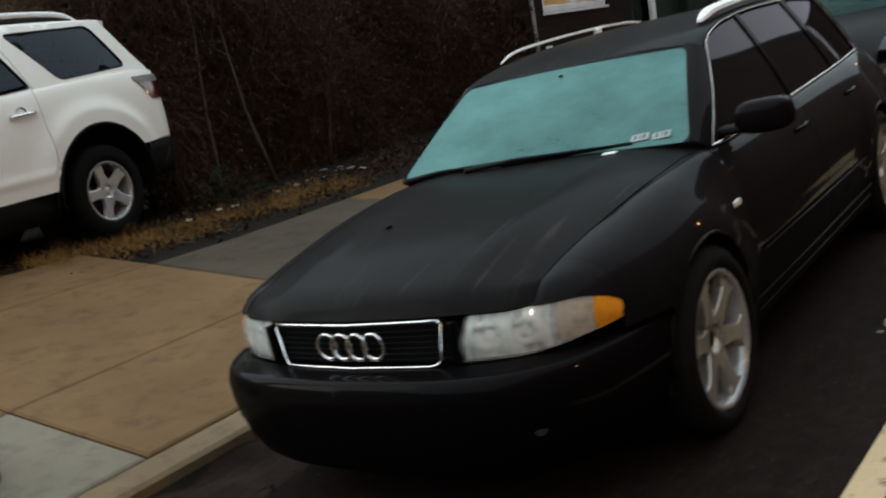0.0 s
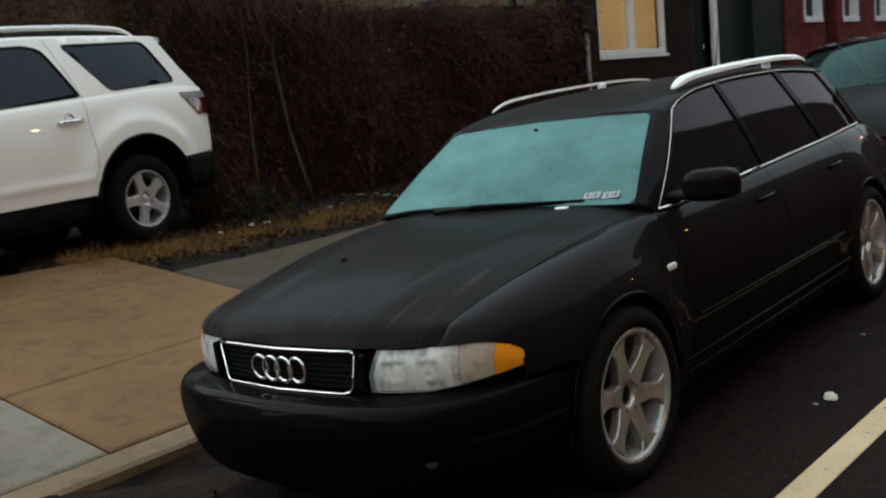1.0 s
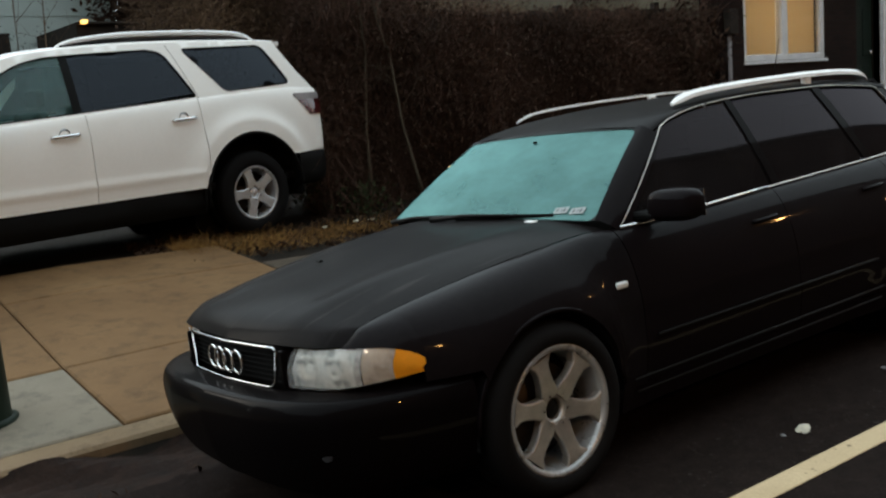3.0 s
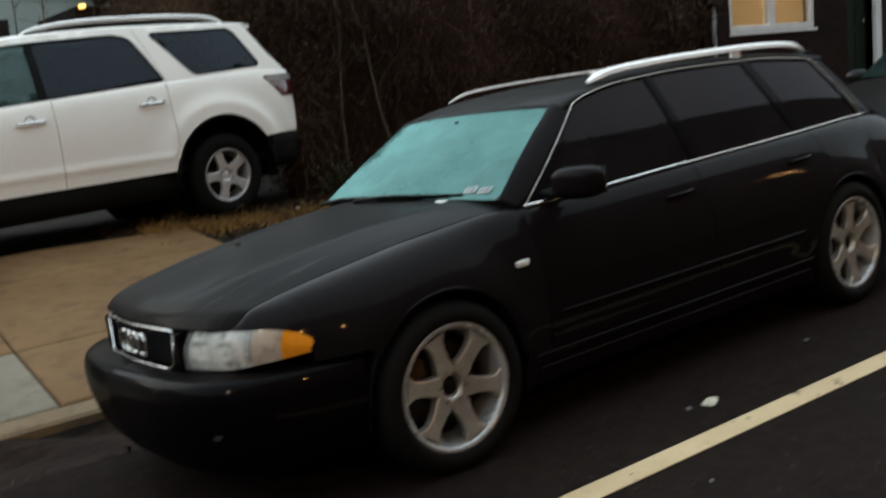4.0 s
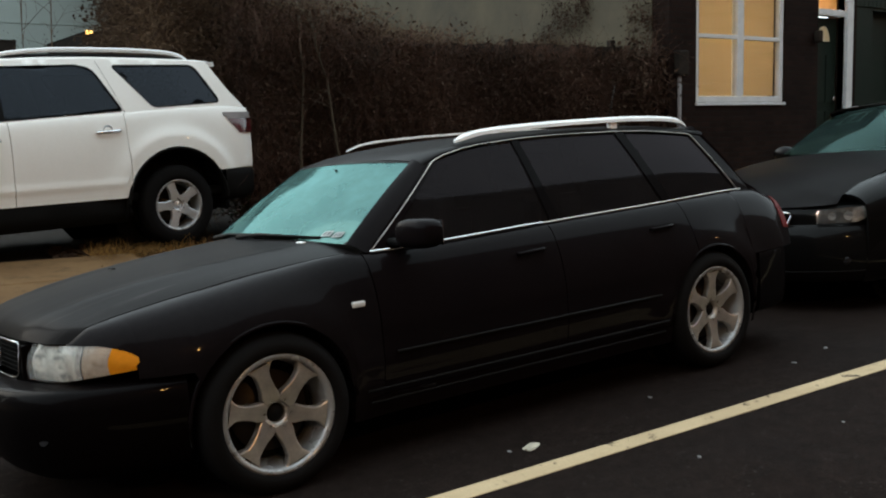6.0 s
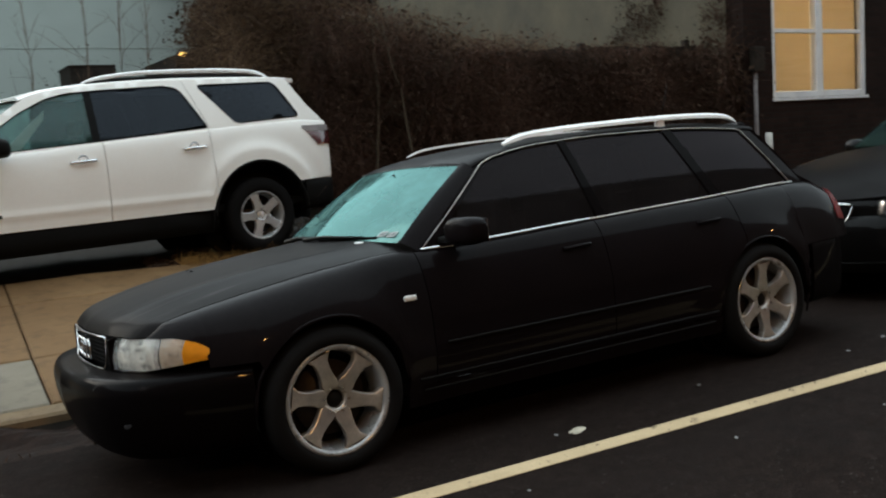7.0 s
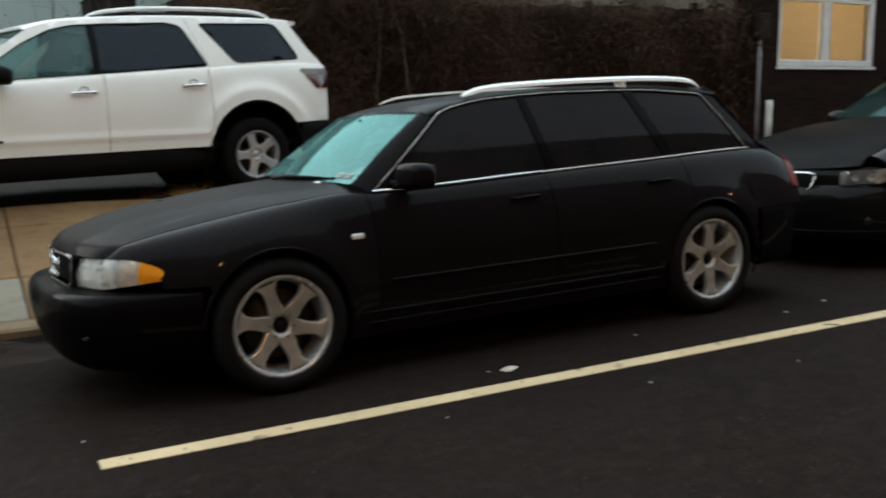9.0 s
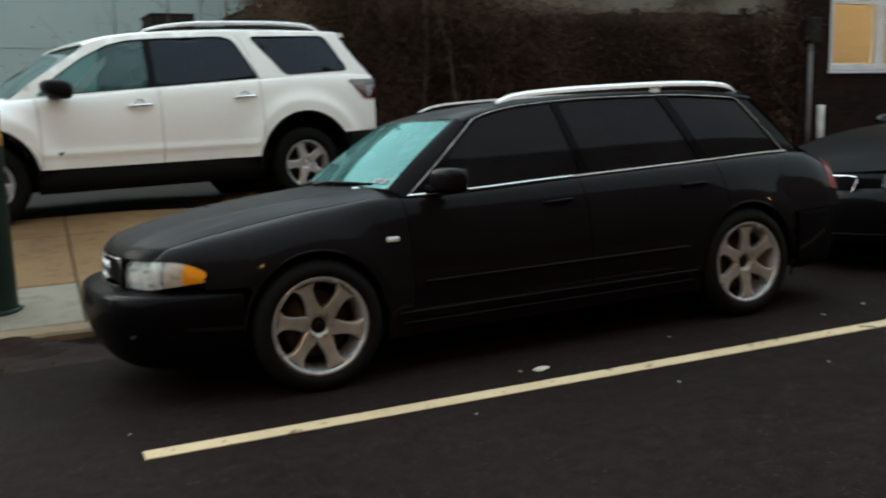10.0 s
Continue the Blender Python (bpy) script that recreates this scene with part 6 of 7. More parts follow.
# downspout, meter and vent pipe at the corner
tube("downspout", [(8.935, HY - 0.07, 0.50), (8.935, HY - 0.07, 1.2), (8.935, HY - 0.07, 2.08)], 0.028, PIPE_GREY, house, "grey downspout", sides=10)
part("meter_box", boxed(8.86, 9.06, HY - 0.14, HY - 0.027, 2.06, 2.40, 0.02), DARK_WOOD, house, "dark meter box")
tagged(tube("vent_pipe", [(9.025, HY - 0.20, walk_z(9.1, 4.6) - 0.05), (9.025, HY - 0.20, 0.9), (9.025, HY - 0.20, 1.23)], 0.046, PIPE_WHITE, None, sides=14), "short white plastic vent pipe beside the house", "pipe")

green_house = thing("green_house_front", Matrix(), "dark green boarded house front", "house", "houses of the street")
wall_with_holes("front_wall", 13.36, 16.35, HY + 0.05, base, 8.0, 0.3, [(13.9, 14.9, 0.9, 3.2)], GREEN_WOOD, green_house, "dark green boards")
part("door", boxed(13.9, 14.9, HY + 0.2, HY + 0.26, 0.9, 3.2), GREEN_WOOD, green_house)
for k in range(24):
    part("board", boxed(13.37 + k * 0.124, 13.37 + k * 0.124 + 0.118, HY + 0.03, HY + 0.049, 3.25, 7.9, 0.003), GREEN_WOOD, green_house)
red_house = thing("red_house", Matrix(), "red painted brick house with white window reveals", "house", "houses of the street")
holes = [(a, a + 1.0, 2.20, 3.9) for a in (17.35, 19.70, 21.95, 24.2)]
wall_with_holes("front_wall", 16.36, 27.0, HY, base, 8.5, 0.3, holes + [(18.55, 19.3, 0.7, 3.1)], BRICK_RED, red_house, "dark red brick front")
part("door", boxed(18.55, 19.3, HY + 0.2, HY + 0.26, 0.7, 3.1), GREEN_WOOD, red_house, "dark door")
for a, c, z0, z1 in holes:
    wn_ = part("window", boxed(a, c, HY - 0.04, HY + 0.2, 2.14, 2.26, 0.01), WHITE_WOOD, red_house, "white window sill and jamb")
    part("window_frame", boxed(c - 0.10, c, HY - 0.02, HY + 0.2, 2.262, 3.9, 0.005), WHITE_WOOD, wn_)
    part("window_frame", boxed(a, a + 0.10, HY - 0.0, HY + 0.2, 2.262, 3.9, 0.005), WHITE_WOOD, wn_)
    part("pane", boxed(a + 0.1, c - 0.1, HY + 0.15, HY + 0.16, 2.262, 3.9), TINTED, wn_)

# pale sided house, sheds and shrubs one block beyond the lot
def beyond(k):
    """Moves a thing away from the street's edge, k times as far and as large."""
    return Matrix.Translation((-1.5, -4.6, 1.33)) @ Matrix.Scale(k, 4) @ Matrix.Translation((1.5, 4.6, -1.33))


FAR = 1.56
annex = thing("sided_house", beyond(FAR), "pale grey-green sided house beyond the lot", "house", "houses of the street")
AY = 14.0
wall_with_holes("wall", -16.0, 4.48, AY, 0.2, 5.7, 0.25, [(3.25, 3.76, 4.43, 5.4), (-3.0, -2.1, 4.3, 5.4)], SIDING, annex, "pale siding")
for z in np.arange(0.6, 5.7, 0.95):
    part("siding_joint", boxed(-16.0, 4.48, AY - 0.010, AY - 0.001, z, z + 0.016), SIDING, annex)
part("side_wall", boxed(4.21, 4.48, AY + 0.252, 24, 0.2, 5.7), SIDING, annex)
part("roof", boxed(-16.2, 4.6, AY - 0.3, 24, 5.7, 5.85), ROOF, annex, "grey roof")
for a, c, z0, z1 in ((3.25, 3.76, 4.43, 5.4), (-3.0, -2.1, 4.3, 5.4)):
    w = part("window", boxed(a, c, AY + 0.1, AY + 0.11, z0, z1), TINTED, annex, "dark window")
    part("window_sill", boxed(a - 0.03, c + 0.03, AY - 0.04, AY + 0.09, z0 - 0.06, z0 - 0.003, 0.01), SIDING, w)
shed = thing("low_shed", beyond(FAR), "low dark shed with a small lamp beside the sided house", "shed")
part("wall", boxed(3.05, 6.2, AY - 2.2, AY - 0.05, 0.2, 3.06), DARK_WOOD, shed, "dark board wall")
part("roof", boxed(3.05, 6.4, AY - 2.3, AY - 0.02, 3.061, 3.10, 0.01), DARK_WOOD, shed)
lampo = part("lamp", boxed(3.08, 3.17, AY - 2.41, AY - 2.31, 3.055, 3.115, 0.015), YELLOW, shed, "small amber lamp")
em, nodes, links, b = material("amber_lamp_glow")
b.inputs["Base Color"].default_value = (0.9, 0.5, 0.15, 1)
b.inputs["Emission Color"].default_value = (1.0, 0.55, 0.14, 1)
b.inputs["Emission Strength"].default_value = 3.0
lampo.data.materials[0] = em
hut = thing("garden_hut", beyond(FAR), "small dark hut among the bushes of the lot", "shed")
part("wall", boxed(1.34, 2.05, 11.8, 12.7, 0.3, 2.90), DARK_WOOD, hut, "dark board wall")
part("roof", boxed(1.33, 2.06, 11.79, 12.8, 2.901, 2.94, 0.01), DARK_WOOD, hut)
far = thing("far_house", beyond(1.40), "blue-grey house far behind the hedge", "house", "houses of the street")
part("wall", boxed(11.4, 17.5, 24.0, 30.0, 0.2, 7.0), plain("blue_grey_siding", (0.22, 0.27, 0.29), 0.8, vary=0.1), far, "blue-grey siding")
part("roof", boxed(11.2, 17.7, 23.8, 30.2, 7.0, 7.2), ROOF, far)

# walls behind the camera's way: opposite terrace, and unseen end rows that darken reflections
opp = thing("opposite_terrace", Matrix(), "plain brick terrace across the street", "house", "houses of the street")
wall_with_holes("front_wall", -45, 60, -11.6, -0.5, 11.4, 0.3, [], BRICK_OPP, opp, "plain brick terrace front")
part("roof", boxed(-45, 60, -20, -11.2, 11.4, 11.7), ROOF, opp)
# these rows are added out of view to darken bonnet and bumper reflections
for nm, q in (("end_terrace", (-46.0, -44.0, -11.0, 40.0, -1.5, 11.0)), ("end_terrace", (60.5, 62.5, -11.0, 4.0, 0.5, 12.0)), ("corner_terrace", (-43.5, -16.5, 13.6, 15.6, -1.2, 9.0))):
    row = thing(nm, Matrix(), "unseen brick terrace added to darken car reflections", "house", "houses of the street")
    part("wall", boxed(*q), BRICK_OPP, row, "plain brick wall")
    part("roof", boxed(q[0] - 0.2, q[1] + 0.2, q[2] - 0.2, q[3] + 0.2, q[5] + 0.001, q[5] + 0.3), ROOF, row)
tagged(slab_mesh("far_pavement", -40, 40, -10.5, -8.52, lambda x, y: climb(x) + 0.08, 0.2, SLAB_TAN, None, step=3.0), "concrete pavement across the street", "pavement", kind="structure")

# ---- green steel pole on the pavement ----
px, py = -1.365, 1.735
pole = thing("steel_pole", Matrix.Translation((px, py, walk_z(px, py) - 0.01)), "dark green tapered steel pole with a yellow band", "pole")
lathe("shaft", [(0.158, 0.0), (0.155, 0.05), (0.148, 0.4), (0.134, 1.2), (0.118, 2.2), (0.09, 5.0), (0.07, 7.5), (0.0, 7.52)], POLE_GREEN, pole, "dark green painted shaft", axis="z", sides=28)
lathe("base_flange", [(0.185, 0.0), (0.185, 0.022), (0.16, 0.03)], POLE_GREEN, pole, axis="z", sides=28)
lathe("band", [(0.1375, 1.07), (0.1385, 1.072), (0.1365, 1.26), (0.1355, 1.262)], YELLOW, pole, "worn yellow reflective band", axis="z", sides=28)


# ---- vines, brush and litter ----
rng = random.Random(7)


def hedge_top(x):
    return curve([2.4, 3.0, 3.5, 4.0, 4.6, 5.6, 9.0], [2.95, 3.02, 2.95, 2.76, 2.64, 2.50, 2.50])(x)


def twig(verts, faces, p, d, length, radius, bend, segments=3):
    d = d.normalized()
    pts = [p]
    for i in range(segments):
        d = (d + Vector((rng.uniform(-bend, bend), rng.uniform(-bend, bend), rng.uniform(-bend, bend) - 0.06))).normalized()
        pts.append(pts[-1] + d * (length / segments))
    base = len(verts)
    for i, q in enumerate(pts):
        r = radius * (1 - 0.75 * i / segments)
        a = d.cross(Vector((0.3, 0.2, 1))).normalized()
        b = a.cross(d)
        for k in range(3):
            t = 2.094 * k
            verts.append(q + a * (math.cos(t) * r) + b * (math.sin(t) * r))
    for i in range(segments):
        for k in range(3):
            u, w = base + i * 3 + k, base + i * 3 + (k + 1) % 3
            faces.append((u, w, w + 3, u + 3))
    return pts


def leaf(verts, faces, p, size):
    n = Vector((rng.gauss(0, 1), rng.gauss(0, 1), rng.gauss(0, 1))).normalized()
    a = n.orthogonal().normalized()
    b = n.cross(a)
    t = rng.uniform(0, 6.28)
    a, b = a * math.cos(t) + b * math.sin(t), b * math.cos(t) - a * math.sin(t)
    base = len(verts)
    verts += [p - a * size, p + b * size * 0.45 + n * size * 0.2, p + a * size, p - b * size * 0.45 + n * size * 0.2]
    faces += [(base, base + 1, base + 2), (base, base + 2, base + 3)]


# a board fence carries the vines
fence = thing("board_fence", Matrix(), "dark weathered board fence buried in vines", "fence")
for k in range(44):
    x = 2.85 + k * 0.137
    h = 1.95 + 0.05 * rng.random()
    part("board", boxed(x, x + 0.13, 5.72 + 0.006 * rng.random(), 5.745, walk_z(x, 5.2) - 0.05, walk_z(x, 5.2) + h), DARK_WOOD, fence)
for k in range(4):
    x = 2.9 + k * 1.9
    part("post", boxed(x, x + 0.09, 5.76, 5.85, walk_z(x, 5.2) - 0.05, walk_z(x, 5.2) + 2.05, 0.006), DARK_WOOD, fence)

verts, faces, lv, lf = [], [], [], []
for k in range(19000):
    x = rng.uniform(2.75, 8.92)
    top = hedge_top(x) + 0.05 * math.sin(x * 5.1) + 0.03 * math.sin(x * 11.7)
    z0 = walk_z(x, 5.2)
    z = z0 + (top - z0) * rng.random() ** 0.75
    bulge = 0.28 + 0.16 * math.sin(x * 2.3 + z * 1.7) + 0.10 * math.sin(x * 6.1 - z * 3.1)
    y = 5.70 - bulge * rng.random() ** 0.6 if z < z0 + 2.0 else 5.70 + rng.gauss(0, 0.30)
    d = Vector((rng.gauss(0, 0.5), rng.gauss(-0.25, 0.4), rng.gauss(-0.6, 0.9)))
    pts = twig(verts, faces, Vector((x, y, z)), d, rng.uniform(0.2, 0.7) * (1.0 if z < top - 0.3 else 0.22), rng.uniform(0.002, 0.006), 0.5)
    if rng.random() < 0.62 and z < top - 0.12:
        for q in pts[1:]:
            leaf(lv, lf, q + Vector((rng.gauss(0, 0.04), rng.gauss(0, 0.04), rng.gauss(0, 0.04))), rng.uniform(0.012, 0.034))
for k in range(1500):
    x, y, z = rng.uniform(8.45, 8.76), rng.uniform(4.88, 5.7), 0.35 + 2.1 * rng.random()
    pts = twig(verts, faces, Vector((x, y, z)), Vector((rng.gauss(0, 0.2), rng.gauss(0, 0.5), rng.gauss(-0.4, 0.9))), rng.uniform(0.2, 0.6), rng.uniform(0.003, 0.009), 0.35)
    for q in pts[1:]:
        leaf(lv, lf, q + Vector((rng.gauss(0, 0.03), rng.gauss(0, 0.04), rng.gauss(0, 0.04))), rng.uniform(0.02, 0.05))
for cy, cz, wy, wz, n in ((6.85, 3.02, 0.42, 0.34, 130), (6.45, 3.22, 0.2, 0.26, 70), (5.32, 2.88, 0.26, 0.30, 90), (7.4, 2.75, 0.4, 0.10, 60)):
    for k in range(n):
        p = Vector((HX - 0.03 - 0.05 * rng.random(), cy + rng.gauss(0, wy * 0.5), cz + rng.gauss(0, wz * 0.5)))
        pts = twig(verts, faces, p, Vector((0, rng.gauss(0, 0.6), rng.gauss(0.1, 1))), rng.uniform(0.1, 0.3), 0.003, 0.4)
        for q in pts[1:]:
            leaf(lv, lf, Vector((min(q.x, HX - 0.025), q.y, q.z)), rng.uniform(0.012, 0.03))
tagged(piece("vine_twigs", verts, faces, TWIG), "tangle of bare brown vines over the fence", "vines", kind="stuff")
tagged(piece("vine_leaves", lv, lf, LEAF, smooth=False), "withered brown leaves among the vines", "leaves", kind="stuff")

# taller brush behind the white car and beyond the fence
verts, faces, lv, lf = [], [], [], []
brush_top = curve([2.0, 2.4, 3.2, 3.9, 4.4, 5.2, 6.3, 8.7], [3.15, 3.36, 3.30, 3.12, 2.92, 2.78, 2.60, 2.45])
for k in range(36000):
    x = 2.0 + 6.7 * rng.random() ** 1.8
    y = rng.uniform(5.95, 7.5)
    top = brush_top(x) + 0.10 * (y - 6) * (1 if x < 5 else 0.3) + 0.10 * math.sin(x * 4.3 + y * 2.0) + 0.05 * math.sin(x * 13.0 + y * 5.0)
    z = 0.4 + (top - 0.4) * rng.random() ** 0.55
    d = Vector((rng.gauss(0, 0.6), rng.gauss(-0.1, 0.5), rng.gauss(0.0, 0.7)))
    pts = twig(verts, faces, Vector((x, y, z)), d, rng.uniform(0.2, 0.65) * (1.0 if z < top - 0.4 else 0.4), rng.uniform(0.002, 0.0055), 0.5)
    if rng.random() < 0.5 and z < top - 0.1:
        for q in pts[1:]:
            leaf(lv, lf, q + Vector((rng.gauss(0, 0.05), rng.gauss(0, 0.05), rng.gauss(0, 0.05))), rng.uniform(0.012, 0.034))
tagged(piece("brush_twigs", verts, faces, BRUSH), "overgrown bare brush behind the fence", "brush", kind="stuff")
tagged(piece("brush_leaves", lv, lf, LEAF, smooth=False), "withered brown leaves in the brush", "leaves", kind="stuff")


def sapling(x, y, z, height, lean, mat, label, seed, spread=0.5, shoots=14):
    r = random.Random(seed)
    tree = thing("sapling", (beyond(FAR) if y > 9 else Matrix()) @ Matrix.Translation((x, y, z)), label, "tree", "saplings")
    tops = [(0, 0, 0)]
    for i in range(1, 7):
        t = i / 6
        tops.append((lean[0] * t + r.gauss(0, 0.02), lean[1] * t + r.gauss(0, 0.02), height * t))
    tube("trunk", tops, 0.022, mat, tree, sides=7, taper=0.006)
    vs, fs = [], []
    for k in range(shoots):
        t = r.uniform(0.35, 1.0)
        i = min(5, int(t * 6))
        p = Vector(tops[i]).lerp(Vector(tops[i + 1]), t * 6 - i)
        d = Vector((r.gauss(0, spread), r.gauss(0, spread * 0.6), r.uniform(0.3, 1.0)))
        for q in twig(vs, fs, p, d, r.uniform(0.3, 0.8), 0.006, 0.25, 4)[2:]:
            twig(vs, fs, q, d + Vector((r.gauss(0, 0.5), r.gauss(0, 0.5), 0.2)), r.uniform(0.15, 0.4), 0.003, 0.3)
    piece("crown", vs, fs, mat, tree)
    return tree


sapling(3.95, 5.18, walk_z(3.95, 5.2) - 0.03, 2.3, (-0.45, 0.1), TWIG_PALE, "slim pale bare sapling in front of the vines", 3)
sapling(3.35, 5.30, walk_z(3.35, 5.2) - 0.03, 2.4, (0.1, 0.1), TWIG_PALE, "slim bare sapling among the vines", 4)
sapling(4.9, 5.25, walk_z(4.9, 5.2) - 0.03, 1.9, (0.25, 0.0), TWIG, "thin brown sapling among the vines", 5)
for k, (x, h) in enumerate(((0.6, 3.3), (1.5, 3.9), (2.1, 4.2), (2.6, 3.6))):
    sapling(x, 11.2 + 0.3 * k, 0.5, h, (0.1, 0.0), BRUSH, "bare shrub in front of the sided house", 20 + k, 0.35, 10)


def shrub(x, y, z, w, h, n, seed, mat, label, name="shrub"):
    """A small bush: stems from one foot and a ragged crown of leaves."""
    r = random.Random(seed)
    bush = thing(name, (beyond(FAR) if y > 9 else Matrix()) @ Matrix.Translation((x, y, z)), label, "shrub", "shrubs")
    vs, fs, lv2, lf2 = [], [], [], []
    for k in range(n // 14):
        d = Vector((r.gauss(0, w), r.gauss(0, w), h))
        pts = twig(vs, fs, Vector((0, 0, 0)), d, d.length * r.uniform(0.6, 1.0), 0.008, 0.25, 4)
        for q in pts[1:]:
            for _ in range(4):
                leaf(lv2, lf2, q + Vector((r.gauss(0, w * 0.16), r.gauss(0, w * 0.16), r.gauss(0, h * 0.05))), r.uniform(0.012, 0.03))
    piece("stem", vs, fs, TWIG, bush)
    piece("leaves", lv2, lf2, mat, bush, smooth=False)


shrub(3.05, 5.05, walk_z(3.05, 5.05) - 0.05, 0.22, 0.40, 420, 31, LEAF_GREEN, "low dark green bush behind the white car")
shrub(2.95, 5.75, walk_z(2.95, 5.2) - 0.05, 0.25, 0.5, 420, 32, LEAF_GREEN, "low dark green bush at the fence")
for k, (x, h) in enumerate(((0.4, 2.5), (1.3, 2.3), (2.0, 2.6), (2.7, 2.5))):
    shrub(x, 11.6 + 0.2 * k, 0.45, 0.45, h, 330, 40 + k, LEAF_GREEN if k % 2 else LEAF, "ragged dark bush in front of the sided house")

shrub(1.72, 11.55, 0.45, 0.16, 2.75, 500, 61, LEAF, "tall round-headed dark bush beside the hut")

# dry grass and fallen leaves along the foot of the vines
verts, faces = [], []
for k in range(8000):
    t = rng.random()
    x = 0.9 + 3.0 * t ** 1.6
    y = 4.60 - 0.16 * min(max(x - 1.2, 0.0), 2.6) + rng.gauss(0, 0.15)
    clump = 0.5 + 0.5 * math.sin(x * 7.0) * math.sin(y * 9.0 + x)
    if rng.random() > 0.35 + 0.65 * clump:
        continue
    twig(verts, faces, Vector((x, y, walk_z(x, y) - 0.055)), Vector((rng.gauss(0, 0.8), rng.gauss(-0.2, 0.8), rng.uniform(0.25, 0.9))), rng.uniform(0.06, 0.20), rng.uniform(0.0009, 0.0020), 0.5)
tagged(piece("dry_grass", verts, faces, STRAW), "flattened dry straw-coloured grass beside the pavement", "grass", kind="stuff")
lv, lf = [], []
for k in range(4200):
    x = rng.uniform(0.6, 8.5)
    y = 4.75 - 0.12 * min(max(x - 1.2, 0.0), 2.6) + rng.gauss(0, 0.30)
    leaf(lv, lf, Vector((x, y, walk_z(x, y) - 0.03 + 0.01 * rng.random())), rng.uniform(0.02, 0.045))
for k in range(500):
    s, n = rng.uniform(-4, 8), rng.uniform(0.62, 0.92)
    x, y = along(s, n)
    leaf(lv, lf, Vector((x, y, road_z(x, y) + 0.012)), rng.uniform(0.012, 0.03))
tagged(piece("fallen_leaves", lv, lf, LEAF, smooth=False), "fallen brown leaves on the ground", "leaves", kind="stuff")


vs, fs = [], []
gs, gn = np.arange(-6.0, 9.0, 0.06), np.linspace(0.62, 0.975, 9)
for i, q in enumerate(gs):
    for j, w in enumerate(gn):
        x, y = along(q, w)
        k = j / 8
        h = 0.128 * k ** 1.5 * (0.75 + 0.25 * math.sin(q * 3.1) + 0.2 * math.sin(q * 9.7 + j)) - 0.004 * (1 - k)
        vs.append((x, y, road_z(x, y) + h + 0.006 * rng.random()))
for i in range(len(gs) - 1):
    for j in range(8):
        a = i * 9 + j
        fs.append((a, a + 9, a + 10, a + 1))
tagged(piece("gutter_debris", vs, fs, GUTTER, smooth=False), "dark wet silt and leaf mould in the gutter", "debris", kind="stuff")

# a dark thicket one block behind, beside the sided house
vs, fs, lv, lf = [], [], [], []
for k in range(8600):
    x, y = 4.3 + 5.2 * rng.random() ** 1.9, rng.uniform(12.4, 13.6)
    top = 5.6 - 0.35 * max(0.0, x - 5.5) + 0.25 * math.sin(x * 3.7) + 0.15 * math.sin(x * 9.1)
    z = 0.3 + (top - 0.3) * rng.random() ** 0.7
    pts = twig(vs, fs, Vector((x, y, z)), Vector((rng.gauss(0, 0.5), rng.gauss(0, 0.4), rng.gauss(0.3, 0.6))), rng.uniform(0.3, 0.9), rng.uniform(0.003, 0.009), 0.4)
    for q in pts[1:]:
        leaf(lv, lf, q + Vector((rng.gauss(0, 0.06), rng.gauss(0, 0.06), rng.gauss(0, 0.06))), rng.uniform(0.05, 0.10))
tagged(piece("far_thicket", [beyond(FAR) @ Vector(v) for v in vs] + [beyond(FAR) @ v for v in lv], fs + [tuple(len(vs) + k for k in f) for f in lf], LEAF, smooth=False),
       "dark leafless thicket beside the sided house", "thicket", kind="stuff")


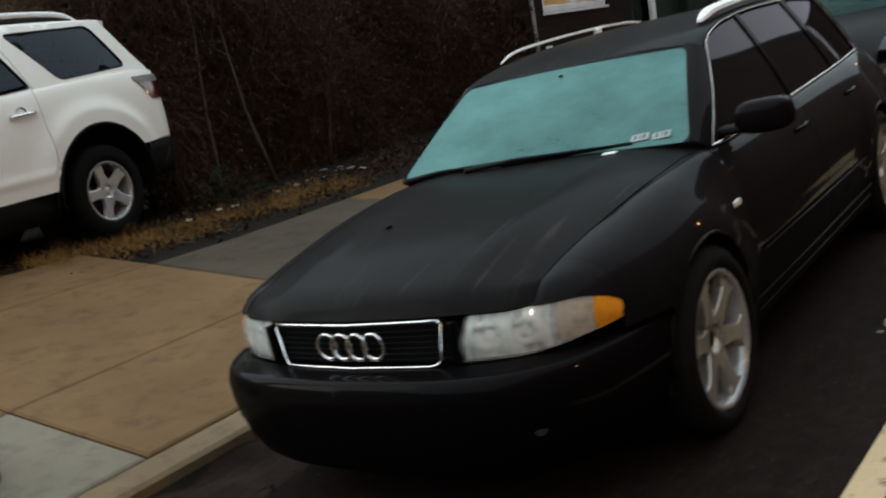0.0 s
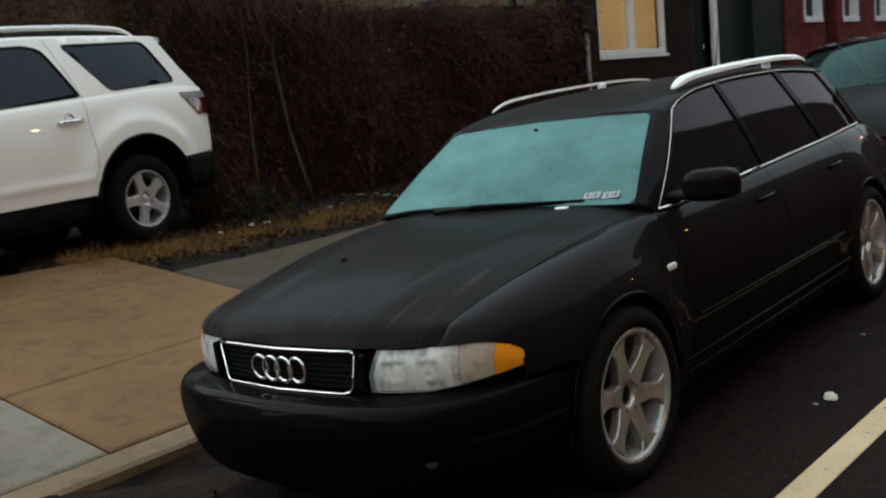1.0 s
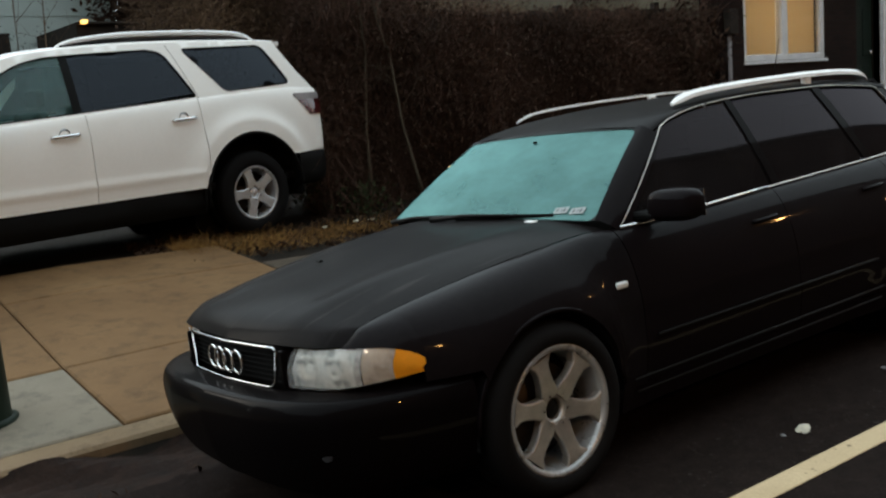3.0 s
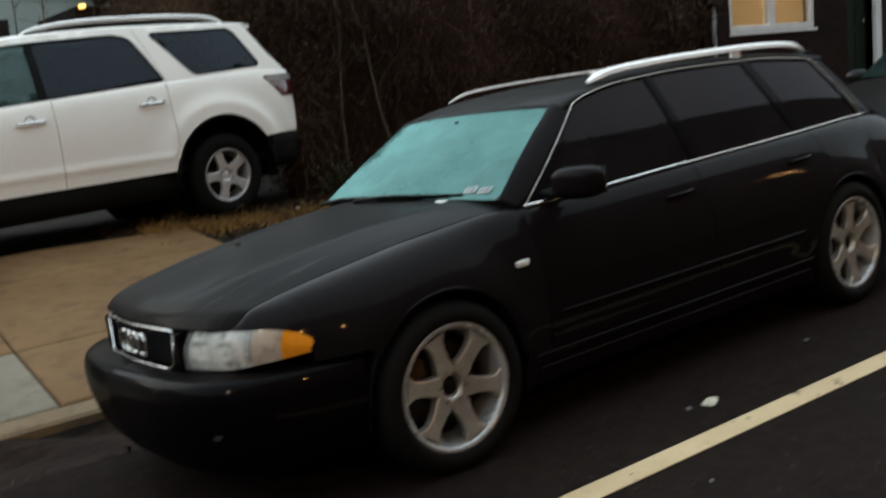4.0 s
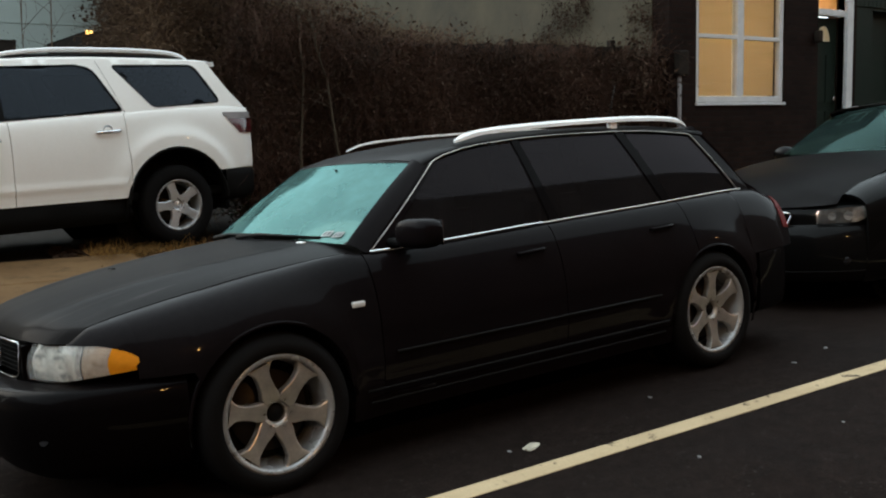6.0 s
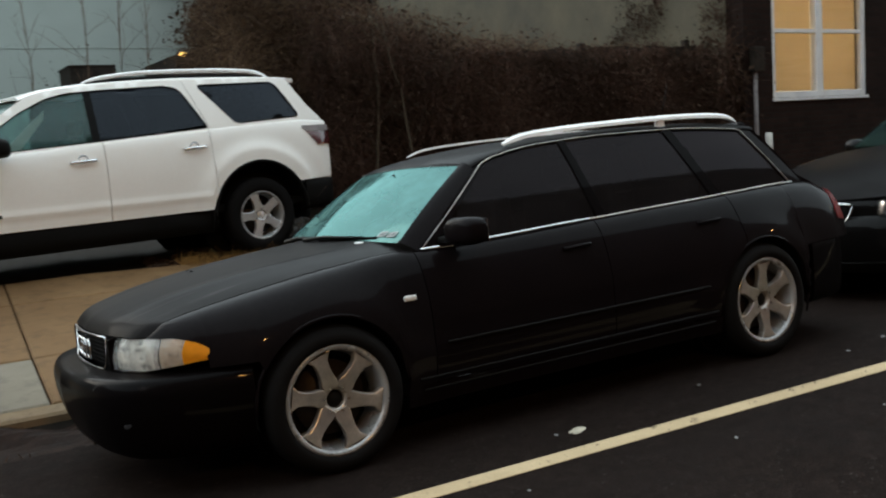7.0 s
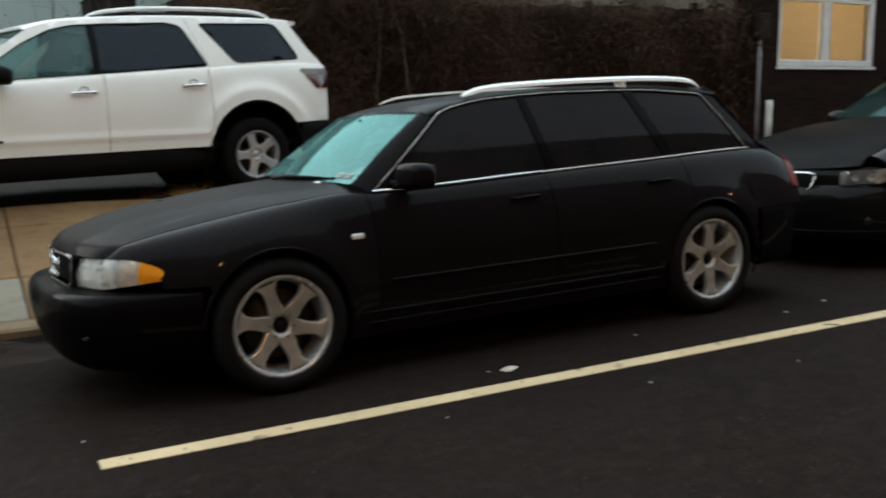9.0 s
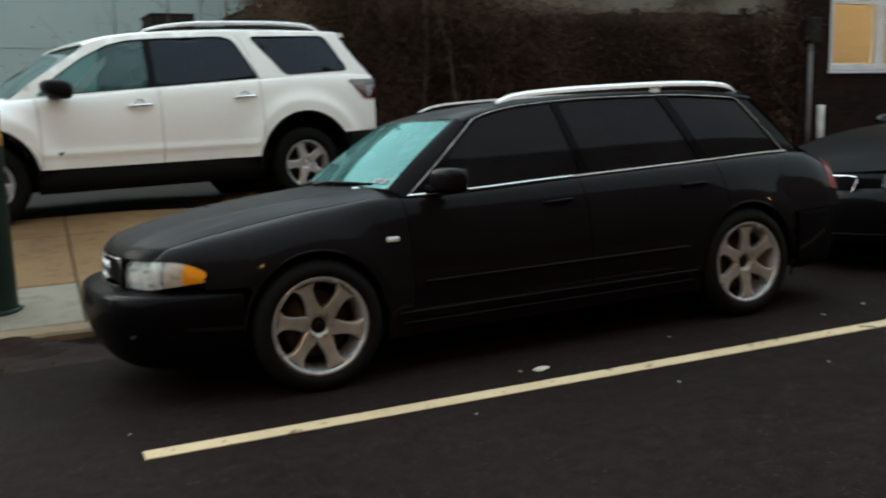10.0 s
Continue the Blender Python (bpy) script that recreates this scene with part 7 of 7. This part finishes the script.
def scrap(x, y, z, size, seed, mat, label, name="paper_scrap", flat=0.35):
    r = random.Random(seed)
    bm = bmesh.new()
    bmesh.ops.create_icosphere(bm, subdivisions=2, radius=size)
    for v in bm.verts:
        k = r.uniform(0.55, 1.25)
        v.co = Vector((v.co.x * k * 1.3, v.co.y * k * 0.8, v.co.z * k * flat))
    ob = part(name, bm, mat, None, smooth=False)
    ob.matrix_world = pose(x, y, z + size * flat * 0.55, 0, 0, r.uniform(0, 180))
    tagged(ob, label, "litter", "litter")


scrap(0.995, -1.150, road_z(0.995, -1.15), 0.043, 1, LITTER, "crumpled cream paper scrap on the asphalt", flat=0.13)
scrap(0.90, -1.125, road_z(0.9, -1.125), 0.013, 2, LITTER_DIM, "torn end of a cream paper scrap", flat=0.2)
for k, (x, y, sz) in enumerate(((1.9, -1.0, 0.012), (1.35, -1.75, 0.010), (2.9, -1.12, 0.012), (3.3, -1.05, 0.014), (0.4, -1.62, 0.008), (2.1, -1.9, 0.008), (4.2, -1.3, 0.014), (-0.9, -0.98, 0.008))):
    scrap(x, y, road_z(x, y), sz, 10 + k, LITTER_DIM, "tiny pale speck of litter on the asphalt")
for k in range(12):
    x, y = 2.2 + 2.6 * rng.random(), 4.72 + rng.gauss(0, 0.14)
    scrap(x, y, walk_z(x, y) - 0.03, rng.uniform(0.018, 0.04), 40 + k, LITTER_DIM, "dirty pale wrapper among the dry grass")
for k, (x, y) in enumerate(((2.39, 4.70), (2.75, 4.72), (2.90, 4.66))):
    scrap(x, y, walk_z(x, y) - 0.02, 0.034, 60 + k, LITTER, "torn pale paper wrapper on the fallen leaves")

# a wet leaf on the wagon's bonnet
vs, fs = [], []
for i in range(7):
    t = i / 6
    w = 0.014 * math.sin(math.pi * min(1.0, t * 1.05 + 0.02)) + 0.0008
    for side in (-1, 0, 1):
        vs.append(((t - 0.5) * 0.058, side * w, 0.003 * math.sin(t * 5) + (0.003 if side else 0.0)))
for i in range(6):
    for k in range(2):
        a = i * 3 + k
        fs.append((a, a + 1, a + 4, a + 3))
wet = piece("fallen_leaf", vs, fs, SHADOW_BLACK, None)
wet.matrix_world = pose(-0.265, 0.265, 0.792, 3, 10, 28)
tagged(wet, "small dark wet leaf lying on the black bonnet", "leaf")
